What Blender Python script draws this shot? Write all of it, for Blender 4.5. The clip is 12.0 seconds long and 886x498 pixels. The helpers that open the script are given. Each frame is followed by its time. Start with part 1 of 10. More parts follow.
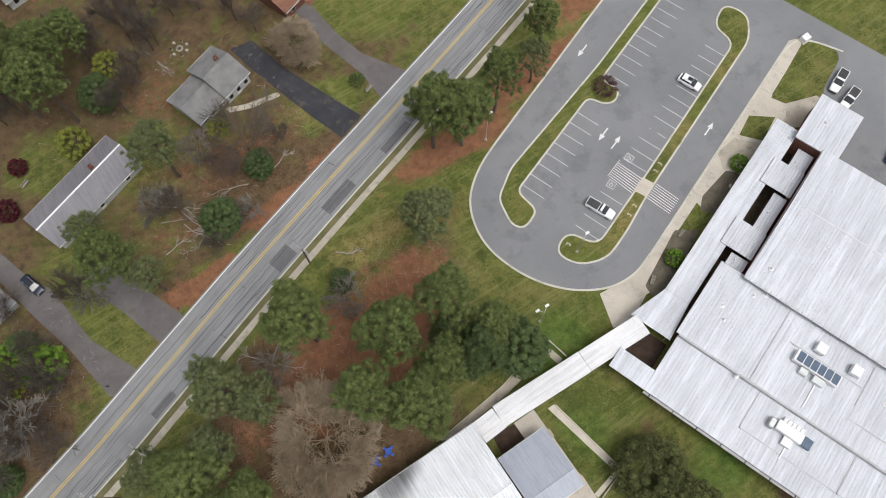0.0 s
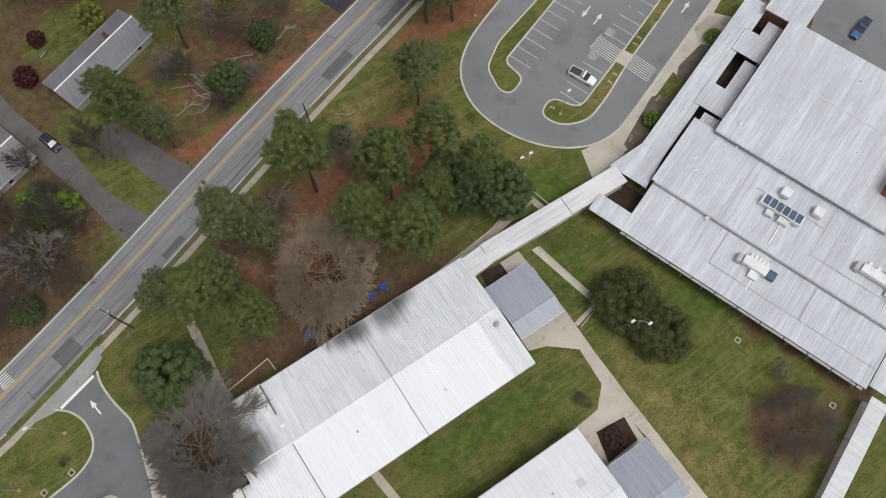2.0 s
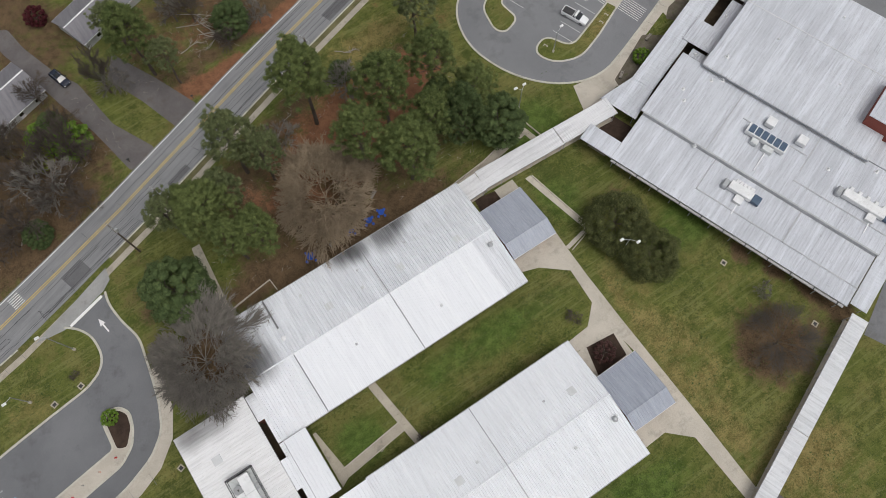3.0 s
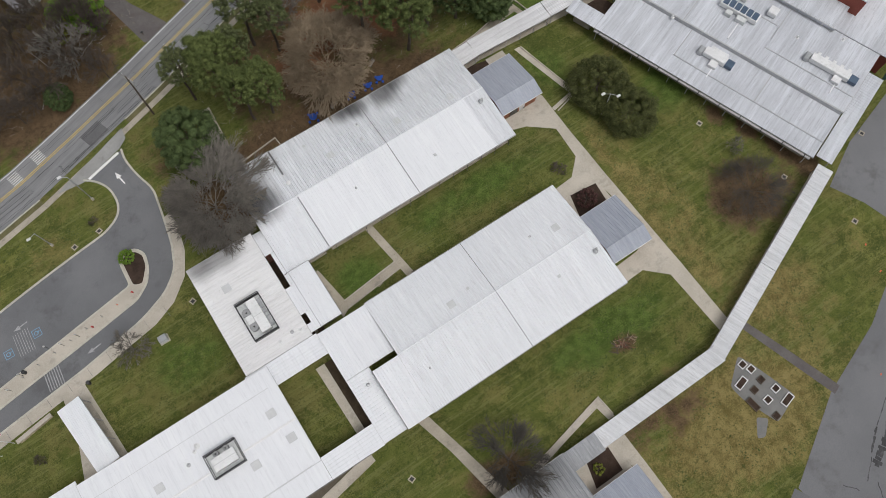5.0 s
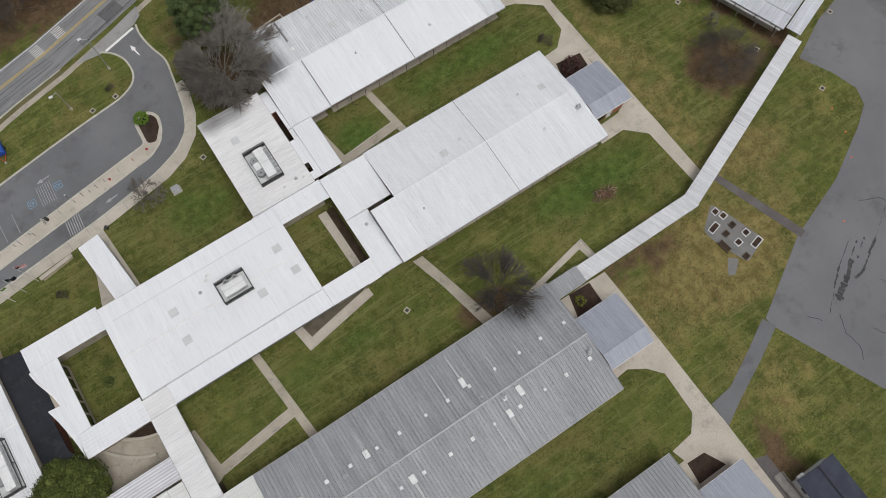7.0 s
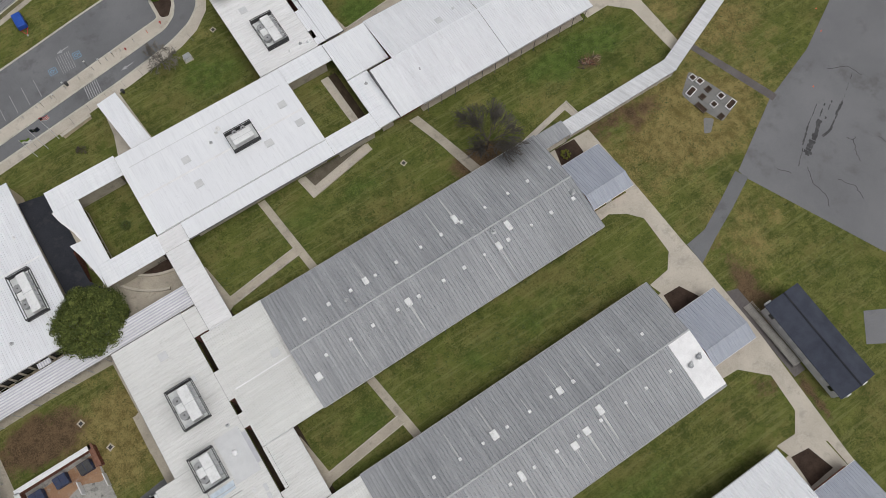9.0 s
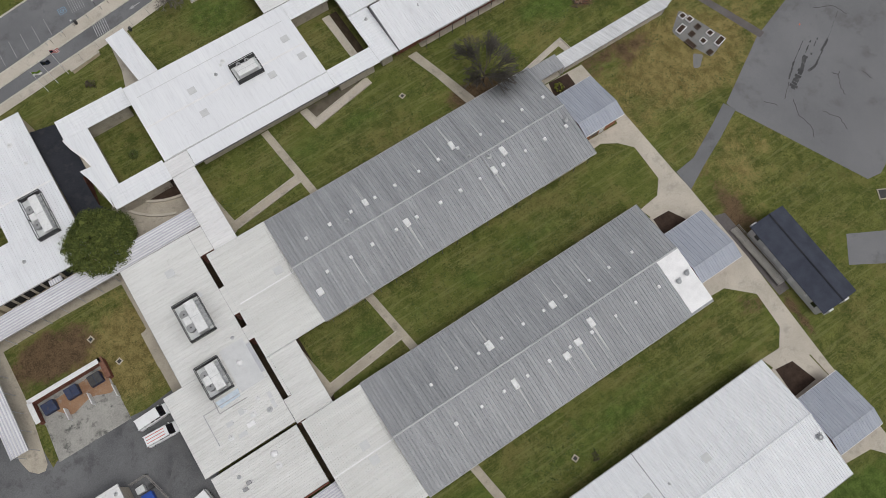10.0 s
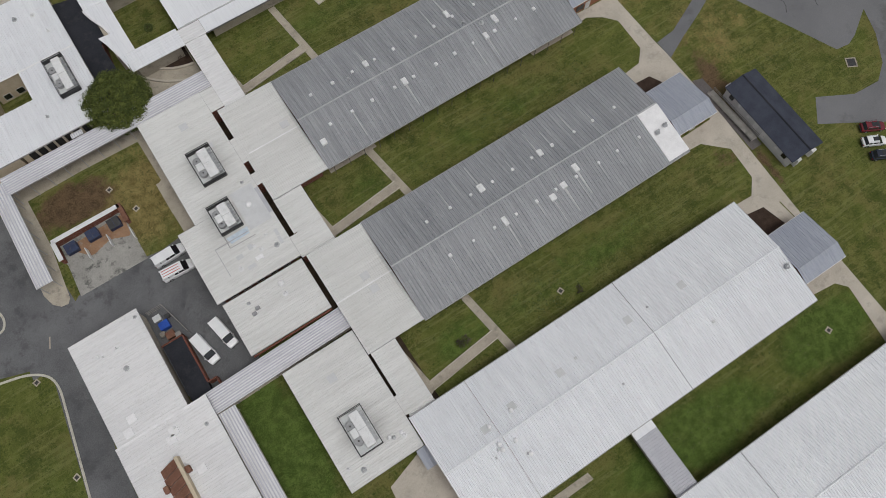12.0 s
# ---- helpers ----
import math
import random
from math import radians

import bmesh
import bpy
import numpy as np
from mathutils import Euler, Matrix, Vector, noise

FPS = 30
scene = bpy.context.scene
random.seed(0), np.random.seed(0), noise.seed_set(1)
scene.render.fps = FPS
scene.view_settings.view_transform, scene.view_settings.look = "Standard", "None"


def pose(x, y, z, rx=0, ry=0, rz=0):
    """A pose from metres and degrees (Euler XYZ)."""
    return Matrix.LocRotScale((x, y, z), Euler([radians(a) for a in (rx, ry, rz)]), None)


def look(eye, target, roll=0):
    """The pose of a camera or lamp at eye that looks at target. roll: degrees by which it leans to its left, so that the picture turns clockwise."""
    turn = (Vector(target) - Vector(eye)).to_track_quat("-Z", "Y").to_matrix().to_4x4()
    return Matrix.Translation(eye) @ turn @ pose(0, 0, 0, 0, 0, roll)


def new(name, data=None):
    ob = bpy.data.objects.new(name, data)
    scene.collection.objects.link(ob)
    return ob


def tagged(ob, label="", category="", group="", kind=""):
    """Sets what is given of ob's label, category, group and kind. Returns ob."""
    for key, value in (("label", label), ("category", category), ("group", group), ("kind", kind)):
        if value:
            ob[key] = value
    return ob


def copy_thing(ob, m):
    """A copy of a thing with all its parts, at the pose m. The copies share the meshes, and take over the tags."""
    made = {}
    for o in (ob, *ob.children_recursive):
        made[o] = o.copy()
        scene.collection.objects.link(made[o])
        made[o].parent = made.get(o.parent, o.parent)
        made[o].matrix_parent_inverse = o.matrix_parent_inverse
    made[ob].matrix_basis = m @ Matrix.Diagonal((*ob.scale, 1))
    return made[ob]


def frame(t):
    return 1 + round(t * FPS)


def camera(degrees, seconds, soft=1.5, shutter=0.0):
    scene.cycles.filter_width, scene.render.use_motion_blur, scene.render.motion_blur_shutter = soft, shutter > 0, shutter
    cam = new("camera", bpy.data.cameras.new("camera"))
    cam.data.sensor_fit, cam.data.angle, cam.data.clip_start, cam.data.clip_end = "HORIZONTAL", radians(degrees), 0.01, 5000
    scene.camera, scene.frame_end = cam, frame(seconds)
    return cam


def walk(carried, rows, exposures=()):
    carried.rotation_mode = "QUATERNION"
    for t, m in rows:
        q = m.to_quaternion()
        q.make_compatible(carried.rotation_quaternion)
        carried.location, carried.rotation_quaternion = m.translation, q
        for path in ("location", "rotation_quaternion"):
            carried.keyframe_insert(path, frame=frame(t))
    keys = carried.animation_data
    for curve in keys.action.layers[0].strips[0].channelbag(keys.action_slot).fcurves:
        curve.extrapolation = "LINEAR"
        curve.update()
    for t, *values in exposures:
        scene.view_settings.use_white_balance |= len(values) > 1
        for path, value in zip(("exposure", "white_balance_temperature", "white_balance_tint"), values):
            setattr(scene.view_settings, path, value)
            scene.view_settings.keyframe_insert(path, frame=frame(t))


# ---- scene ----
cam = camera(62.3, 12.0, 0.75)
METRES, EYE, TILT, LEAN, TURN = 171.0, 124.0, -71.5, 0.0, -33.7
ROWS = [
    (0.0, 0.0, 0.0, 0.0, 0.0, 0.0, 0.0),
    (0.5, 0.0022, -0.0133, -0.0391, -0.01, -0.02, -0.04),
    (1.0, 0.0046, -0.0265, -0.0788, -0.01, 0.02, -0.05),
    (1.5, 0.0068, -0.0395, -0.1188, -0.04, 0.08, -0.08),
    (2.0, 0.0091, -0.0528, -0.1583, -0.03, 0.11, -0.09),
    (2.5, 0.0116, -0.0659, -0.1979, 0.0, 0.14, -0.11),
    (3.0, 0.0142, -0.0792, -0.2378, 0.03, 0.18, -0.11),
    (5.0, 0.0221, -0.1323, -0.3956, 0.07, 0.26, -0.15),
    (5.5, 0.0239, -0.1456, -0.4354, 0.07, 0.31, -0.16),
    (6.0, 0.0263, -0.1593, -0.4745, 0.1, 0.32, -0.18),
    (6.5, 0.0279, -0.1726, -0.514, 0.07, 0.35, -0.19),
    (7.0, 0.03, -0.186, -0.5533, 0.09, 0.37, -0.21),
    (9.0, 0.0373, -0.2385, -0.7112, 0.1, 0.39, -0.31),
    (9.5, 0.0393, -0.2515, -0.7511, 0.11, 0.4, -0.31),
    (10.0, 0.0412, -0.2645, -0.7907, 0.13, 0.39, -0.32),
    (10.5, 0.0428, -0.2776, -0.8304, 0.11, 0.4, -0.34),
    (11.0, 0.0444, -0.2903, -0.8683, 0.12, 0.38, -0.35),
    (11.5, 0.0463, -0.3037, -0.908, 0.14, 0.4, -0.35),
    (12.0, 0.0475, -0.3169, -0.9472, 0.12, 0.38, -0.36),
]
walk(cam, [(t, pose(0, 0, EYE, TILT, LEAN, TURN) @ pose(METRES * x, METRES * y, METRES * z, 90 + pitch, roll, yaw)) for t, x, y, z, yaw, pitch, roll in ROWS],
     exposures=[(0.0, 0.47), (0.6, 0.34), (1.5, 0.18), (2.5, 0.05), (3.2, 0.0), (6.0, -0.1), (9.5, -0.13), (10.5, -0.23), (12.0, -0.38)])

# ---- world and light: bright overcast day, soft sun from the south ----
world = bpy.data.worlds.new("overcast_sky")
scene.world = world
world.use_nodes = True
wn, wl = world.node_tree.nodes, world.node_tree.links
sky = wn.new("ShaderNodeTexSky")
sky.sky_type = "NISHITA"
sky.sun_disc = False
sky.sun_elevation, sky.sun_rotation = radians(68), radians(163)
sky.air_density, sky.dust_density, sky.ozone_density = 1.0, 5.0, 1.0
hsv = wn.new("ShaderNodeHueSaturation")
hsv.inputs["Saturation"].default_value = 0.22
wl.new(sky.outputs[0], hsv.inputs["Color"])
wl.new(hsv.outputs[0], wn["Background"].inputs[0])
wn["Background"].inputs[1].default_value = 0.126
sun = new("sun", bpy.data.lights.new("sun", "SUN"))
sun.data.energy, sun.data.angle, sun.data.color = 0.74, radians(30), (1.0, 0.97, 0.92)
sun.matrix_world = look((0, 0, 300), (-23.6, 77.2, 100))


# ---- materials ----
def nodes_of(name):
    m = bpy.data.materials.new(name)
    m.use_nodes = True
    return m, m.node_tree.nodes, m.node_tree.links


def noise_node(n, l, co, scale, detail=4.0, rough=0.6):
    t = n.new("ShaderNodeTexNoise")
    t.inputs["Scale"].default_value, t.inputs["Detail"].default_value, t.inputs["Roughness"].default_value = scale, detail, rough
    l.new(co, t.inputs["Vector"])
    return t.outputs["Fac"]


def ramp(n, l, fac, stops):
    r = n.new("ShaderNodeValToRGB")
    while len(r.color_ramp.elements) < len(stops):
        r.color_ramp.elements.new(0.5)
    for e, (p, c) in zip(r.color_ramp.elements, stops):
        e.position, e.color = p, (*c, 1.0) if len(c) == 3 else c
    l.new(fac, r.inputs[0])
    return r.outputs[0]


def mix(n, l, a, b, fac, kind="MIX"):
    m = n.new("ShaderNodeMix")
    m.data_type, m.blend_type = "RGBA", kind
    for sock, v in ((m.inputs[0], fac), (m.inputs[6], a), (m.inputs[7], b)):
        if isinstance(v, (int, float)):
            sock.default_value = v
        elif isinstance(v, tuple):
            sock.default_value = (*v, 1.0)
        else:
            l.new(v, sock)
    return m.outputs[2]


def calc(n, l, op, a, b=None, c=None):
    m = n.new("ShaderNodeMath")
    m.operation = op
    for i, v in enumerate((a, b, c)):
        if v is None:
            continue
        if isinstance(v, (int, float)):
            m.inputs[i].default_value = v
        else:
            l.new(v, m.inputs[i])
    return m.outputs[0]


def band(n, l, v, lo, hi):
    m = n.new("ShaderNodeMapRange")
    m.interpolation_type = "SMOOTHSTEP"
    m.inputs[1].default_value, m.inputs[2].default_value = lo, hi
    l.new(v, m.inputs[0])
    return m.outputs[0]


def finish(m, n, l, colour, rough=0.8, metal=0.0, bump=None, strength=0.3, dist=0.02, spec=0.3):
    p = n["Principled BSDF"]
    if isinstance(colour, tuple):
        p.inputs["Base Color"].default_value = (*colour, 1.0)
    else:
        l.new(colour, p.inputs["Base Color"])
    if isinstance(rough, (int, float)):
        p.inputs["Roughness"].default_value = rough
    else:
        l.new(rough, p.inputs["Roughness"])
    p.inputs["Metallic"].default_value = metal
    p.inputs["Specular IOR Level"].default_value = spec
    if bump is not None:
        b = n.new("ShaderNodeBump")
        b.inputs["Strength"].default_value, b.inputs["Distance"].default_value = strength, dist
        l.new(bump, b.inputs["Height"])
        l.new(b.outputs[0], p.inputs["Normal"])
    return m


def surface(name, dark, light, big=0.25, fine=6.0, rough=0.8, metal=0.0, bump=0.3, wear=None, wear_amount=0.55, pieces=0.0, spec=0.3, dist=0.02):
    """A surface that varies at two scales, with patches of wear in a third colour; pieces: how much each object differs."""
    m, n, l = nodes_of(name)
    co = n.new("ShaderNodeNewGeometry").outputs["Position"]
    a, b = noise_node(n, l, co, big, 5.0), noise_node(n, l, co, fine, 3.0)
    c = mix(n, l, dark, light, band(n, l, calc(n, l, "ADD", calc(n, l, "MULTIPLY", a, 0.6), calc(n, l, "MULTIPLY", b, 0.4)), 0.3, 0.7))
    if wear:
        c = mix(n, l, c, wear, calc(n, l, "MULTIPLY", band(n, l, noise_node(n, l, co, big * 2.3, 6.0, 0.7), 0.52, 0.68), wear_amount))
    if pieces:
        o = n.new("ShaderNodeObjectInfo").outputs["Random"]
        g = n.new("ShaderNodeCombineColor")
        v = calc(n, l, "ADD", calc(n, l, "MULTIPLY", o, pieces), 1.0 - pieces / 2)
        for i in range(3):
            l.new(v, g.inputs[i])
        c = mix(n, l, c, g.outputs[0], 1.0, "MULTIPLY")
    return finish(m, n, l, c, rough, metal, b, bump, dist, spec)


def streaked(name, dark, light, axis, dirt, dirt_amount, dark_spots=(), rough=0.55, pieces=0.0, turn=0.0, metal=0.0, darkening=0.85, broad=0.25):
    """Roof sheet: weathering that runs down the slope along the axis (0: x, 1: y), grime at large scale, and round dark
    patches (x, y, radius).
    """
    m, n, l = nodes_of(name)
    geo = n.new("ShaderNodeNewGeometry").outputs["Position"]
    mp = n.new("ShaderNodeMapping")
    mp.inputs["Rotation"].default_value = (0, 0, radians(-turn))
    l.new(geo, mp.inputs["Vector"])
    st = n.new("ShaderNodeMapping")
    st.inputs["Scale"].default_value = (0.06, 1.6, 0.3) if axis == 0 else (1.6, 0.06, 0.3)
    l.new(mp.outputs[0], st.inputs["Vector"])
    s1 = noise_node(n, l, st.outputs[0], 1.0, 5.0, 0.65)
    s2 = noise_node(n, l, geo, 0.09, 5.0, 0.6)
    s3 = noise_node(n, l, geo, 2.5, 4.0, 0.7)
    f = calc(n, l, "ADD", calc(n, l, "MULTIPLY", s1, 0.5), calc(n, l, "ADD", calc(n, l, "MULTIPLY", s2, 0.3), calc(n, l, "MULTIPLY", s3, 0.2)))
    c = mix(n, l, dark, light, band(n, l, f, 0.36, 0.64))
    c = mix(n, l, c, dirt, calc(n, l, "MULTIPLY", band(n, l, calc(n, l, "ADD", calc(n, l, "MULTIPLY", s1, 0.6), calc(n, l, "MULTIPLY", s3, 0.4)), 0.54, 0.7), dirt_amount))
    br = n.new("ShaderNodeMapping")
    br.inputs["Scale"].default_value = (0.03, 0.42, 0.3) if axis == 0 else (0.42, 0.03, 0.3)
    l.new(mp.outputs[0], br.inputs["Vector"])
    s5 = noise_node(n, l, br.outputs[0], 1.0, 6.0, 0.7)
    c = mix(n, l, c, tuple(min(0.84, v * 1.1) for v in light), calc(n, l, "MULTIPLY", band(n, l, s5, 0.51, 0.62), broad))
    c = mix(n, l, c, dark, calc(n, l, "MULTIPLY", band(n, l, calc(n, l, "SUBTRACT", 1.0, s5), 0.52, 0.64), broad))
    # fine run-off lines down the pans and scattered specks of lichen
    fs = n.new("ShaderNodeMapping")
    fs.inputs["Scale"].default_value = (0.22, 3.6, 0.3) if axis == 0 else (3.6, 0.22, 0.3)
    l.new(mp.outputs[0], fs.inputs["Vector"])
    s4 = noise_node(n, l, fs.outputs[0], 1.0, 4.0, 0.7)
    c = mix(n, l, c, dirt, calc(n, l, "MULTIPLY", band(n, l, s4, 0.50, 0.66), min(0.36, dirt_amount * 1.2)))
    c = mix(n, l, c, dirt, calc(n, l, "MULTIPLY", band(n, l, noise_node(n, l, geo, 1.1, 5.0, 0.75), 0.60, 0.68), min(0.4, dirt_amount * 1.6)))
    if pieces:
        o = n.new("ShaderNodeObjectInfo").outputs["Random"]
        g = n.new("ShaderNodeCombineColor")
        v = calc(n, l, "ADD", calc(n, l, "MULTIPLY", o, pieces), 1.0 - pieces / 2)
        for i in range(3):
            l.new(v, g.inputs[i])
        c = mix(n, l, c, g.outputs[0], 1.0, "MULTIPLY")
    for x, y, r in dark_spots:
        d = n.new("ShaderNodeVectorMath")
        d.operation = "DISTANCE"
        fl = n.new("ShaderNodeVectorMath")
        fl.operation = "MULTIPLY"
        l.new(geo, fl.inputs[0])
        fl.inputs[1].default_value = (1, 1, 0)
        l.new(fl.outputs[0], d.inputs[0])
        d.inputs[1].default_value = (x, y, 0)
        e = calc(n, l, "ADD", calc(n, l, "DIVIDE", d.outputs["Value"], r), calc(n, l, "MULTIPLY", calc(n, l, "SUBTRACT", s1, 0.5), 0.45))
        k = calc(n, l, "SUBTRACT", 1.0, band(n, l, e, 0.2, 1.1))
        c = mix(n, l, c, (0.035, 0.034, 0.033), calc(n, l, "MULTIPLY", k, darkening))
    return finish(m, n, l, c, rough, metal, s3, 0.12, 0.02)


# soft dark patches at the roof edges beside the trees: x, y, radius
ROOF_SPOTS = ((-14.4, 6.6, 3.8), (-12.0, 5.6, 3.2), (-6.2, 5.4, 4.2), (-3.0, 6.8, 3.4), (-38.0, 0.5, 6.5), (-35.8, -3.0, 4.5), (-47.5, -6.0, 5.5), (-52.0, -7.0, 4.0))
white_y = streaked("white_coated_sheet_along_y", (0.655, 0.67, 0.70), (0.735, 0.75, 0.78), 1, (0.53, 0.515, 0.54), 0.25, ROOF_SPOTS, darkening=0.7)
white_x = streaked("white_coated_sheet_along_x", (0.64, 0.64, 0.65), (0.735, 0.735, 0.74), 0, (0.48, 0.475, 0.46), 0.3, ((-46.5, -5.6, 5.0), (-50.8, -6.6, 3.6)), darkening=0.62)
# darker, more streaked version of the white sheet, mainly for north slopes
white_north = streaked("darker_white_ribbed_sheet", (0.57, 0.585, 0.62), (0.70, 0.715, 0.745), 1, (0.42, 0.425, 0.45), 0.45, ROOF_SPOTS, darkening=0.75, broad=0.5)
smooth_white = streaked("fresh_white_membrane", (0.695, 0.71, 0.74), (0.745, 0.76, 0.79), 1, (0.585, 0.595, 0.625), 0.32, ((-38.0, -4.0, 4.0),), 0.5)
cream_x = streaked("cream_coated_sheet", (0.58, 0.582, 0.57), (0.68, 0.682, 0.67), 0, (0.46, 0.45, 0.43), 0.28, ((-93.0, -130.5, 5.0), (-92.3, -75.5, 5.5), (-94.5, -86, 5)), darkening=0.3)
old_white = streaked("weathered_white_sheet", (0.44, 0.456, 0.492), (0.60, 0.62, 0.664), 0, (0.29, 0.298, 0.32), 0.5, (), 0.6, 0.0, 20.2, broad=0.6)
# one round dark patch at the corner beside the bare tree
grey_y = streaked("weathered_grey_sheet", (0.228, 0.238, 0.253), (0.318, 0.328, 0.343), 1, (0.40, 0.405, 0.41), 0.35, ((-22.5, -66.0, 6.5),), 0.5, 0.10, darkening=0.66)
blue_y = streaked("blue_grey_standing_seam", (0.29, 0.315, 0.37), (0.37, 0.395, 0.45), 1, (0.22, 0.24, 0.27), 0.3, (), 0.42)
canopy_x = streaked("white_ribbed_canopy_sheet", (0.56, 0.56, 0.575), (0.74, 0.74, 0.755), 0, (0.38, 0.38, 0.38), 0.45)
canopy_y = streaked("white_ribbed_canopy_sheet_across", (0.56, 0.56, 0.575), (0.74, 0.74, 0.755), 1, (0.38, 0.38, 0.38), 0.45)
canopy_b = streaked("pale_canopy_sheet", (0.50, 0.51, 0.53), (0.68, 0.69, 0.71), 1, (0.36, 0.36, 0.36), 0.5, (), 0.55, 0.0, 20.2)
rib_lilac = surface("violet_grey_rib_paint", (0.43, 0.43, 0.49), (0.53, 0.53, 0.59), 0.3, 5.0, 0.6)
seam_dark = surface("dark_lap_seam", (0.13, 0.13, 0.135), (0.21, 0.21, 0.22), 0.4, 5.0, 0.8)
seam_grey = surface("grey_ridge_metal", (0.34, 0.35, 0.36), (0.47, 0.48, 0.49), 0.4, 5.0, 0.5)
fascia_m = surface("grey_fascia_metal", (0.30, 0.30, 0.30), (0.42, 0.42, 0.42), 0.4, 6.0, 0.6, wear=(0.2, 0.19, 0.18))
membrane = surface("black_roof_membrane", (0.012, 0.013, 0.018), (0.028, 0.03, 0.038), 0.2, 4.0, 0.85, wear=(0.06, 0.06, 0.065), wear_amount=0.3)
patch_white = surface("white_patch_sheet", (0.66, 0.66, 0.67), (0.82, 0.82, 0.83), 0.5, 6.0, 0.5)
patch_lilac = surface("lilac_grey_sheet", (0.40, 0.405, 0.44), (0.47, 0.475, 0.51), 0.4, 5.0, 0.6)
pale_sheet = surface("pale_blue_sheet", (0.40, 0.48, 0.56), (0.60, 0.67, 0.73), 1.2, 5.0, 0.4)
patch_grey = surface("grey_patch_sheet", (0.50, 0.51, 0.52), (0.60, 0.61, 0.62), 0.5, 6.0, 0.6)
brick_m, bn, bl = nodes_of("red_brick")
bgeo = bn.new("ShaderNodeNewGeometry")
bmap = bn.new("ShaderNodeMapping")
bmap.inputs["Rotation"].default_value = (radians(90), 0, radians(0))
bl.new(bgeo.outputs["Position"], bmap.inputs["Vector"])
btx = bn.new("ShaderNodeTexBrick")
btx.inputs["Color1"].default_value, btx.inputs["Color2"].default_value = (0.19, 0.06, 0.036, 1), (0.135, 0.043, 0.028, 1)
btx.inputs["Mortar"].default_value = (0.33, 0.29, 0.25, 1)
btx.inputs["Scale"].default_value, btx.inputs["Mortar Size"].default_value = 4.6, 0.012
bl.new(bmap.outputs[0], btx.inputs["Vector"])
bvar = mix(bn, bl, btx.outputs[0], (0.16, 0.07, 0.05), calc(bn, bl, "MULTIPLY", noise_node(bn, bl, bgeo.outputs["Position"], 0.8), 0.5))
finish(brick_m, bn, bl, bvar, 0.85, 0.0, btx.outputs["Fac"], 0.3, 0.01)
gym_brick = surface("red_brown_wall_panel", (0.20, 0.055, 0.04), (0.27, 0.08, 0.06), 0.3, 6.0, 0.8)
porch_brick = surface("orange_brick", (0.25, 0.105, 0.062), (0.34, 0.155, 0.095), 0.5, 7.0, 0.85, wear=(0.30, 0.21, 0.16), wear_amount=0.4)
tan_brick = surface("pale_brick_cap", (0.45, 0.38, 0.28), (0.58, 0.50, 0.38), 0.6, 6.0, 0.85)
rust = surface("rusted_brown_sheet", (0.12, 0.055, 0.035), (0.22, 0.11, 0.075), 0.8, 6.0, 0.85, wear=(0.30, 0.17, 0.12))
concrete = surface("pale_concrete", (0.39, 0.355, 0.30), (0.52, 0.477, 0.41), 0.22, 5.0, 0.9, wear=(0.27, 0.25, 0.22), wear_amount=0.5)
concrete_dull = surface("dull_concrete", (0.30, 0.27, 0.222), (0.45, 0.405, 0.335), 0.25, 5.0, 0.9, wear=(0.19, 0.175, 0.15), wear_amount=0.6)
kerb_m = surface("kerb_concrete", (0.40, 0.385, 0.33), (0.55, 0.53, 0.46), 0.4, 4.0, 0.9, wear=(0.26, 0.24, 0.20), wear_amount=0.6)
lot_asphalt = surface("lot_asphalt", (0.158, 0.162, 0.17), (0.212, 0.216, 0.225), 0.07, 7.0, 0.9, wear=(0.115, 0.116, 0.12), wear_amount=0.5)
loop_asphalt = surface("drop_off_asphalt", (0.125, 0.128, 0.135), (0.178, 0.181, 0.189), 0.09, 7.0, 0.9, wear=(0.09, 0.09, 0.094), wear_amount=0.55)
dark_asphalt = surface("dark_yard_asphalt", (0.085, 0.087, 0.092), (0.165, 0.167, 0.173), 0.11, 5.0, 0.9, wear=(0.06, 0.06, 0.062), wear_amount=0.6)
play_asphalt = surface("playground_asphalt", (0.136, 0.138, 0.145), (0.19, 0.192, 0.20), 0.06, 6.0, 0.9, wear=(0.092, 0.089, 0.086), wear_amount=0.55)
black_asphalt = surface("fresh_black_asphalt", (0.026, 0.027, 0.032), (0.045, 0.046, 0.053), 0.3, 6.0, 0.85, wear=(0.10, 0.082, 0.062), wear_amount=0.55)
black_scuff = surface("tyre_scuff", (0.035, 0.035, 0.037), (0.075, 0.075, 0.078), 0.5, 5.0, 0.9, wear=(0.11, 0.11, 0.112), wear_amount=0.8)
patch_asphalt = surface("asphalt_repair_patch", (0.10, 0.10, 0.105), (0.145, 0.145, 0.15), 0.3, 6.0, 0.9)
pad_gravel = surface("grey_pad_gravel", (0.15, 0.15, 0.147), (0.21, 0.208, 0.20), 0.5, 7.0, 0.95, bump=0.6)
apron_grey = surface("grey_street_concrete", (0.25, 0.25, 0.245), (0.34, 0.338, 0.33), 0.3, 5.0, 0.9, wear=(0.20, 0.195, 0.185))
drive_grey = surface("worn_gravel_drive", (0.095, 0.086, 0.086), (0.15, 0.138, 0.136), 0.25, 5.0, 0.95, wear=(0.10, 0.085, 0.07))
crack_m = surface("tar_crack_filler", (0.045, 0.045, 0.047), (0.075, 0.075, 0.078), 0.5, 6.0, 0.8)
paint_white = surface("worn_white_paint", (0.50, 0.50, 0.49), (0.70, 0.70, 0.69), 0.8, 9.0, 0.7, wear=(0.33, 0.33, 0.33), wear_amount=0.7)
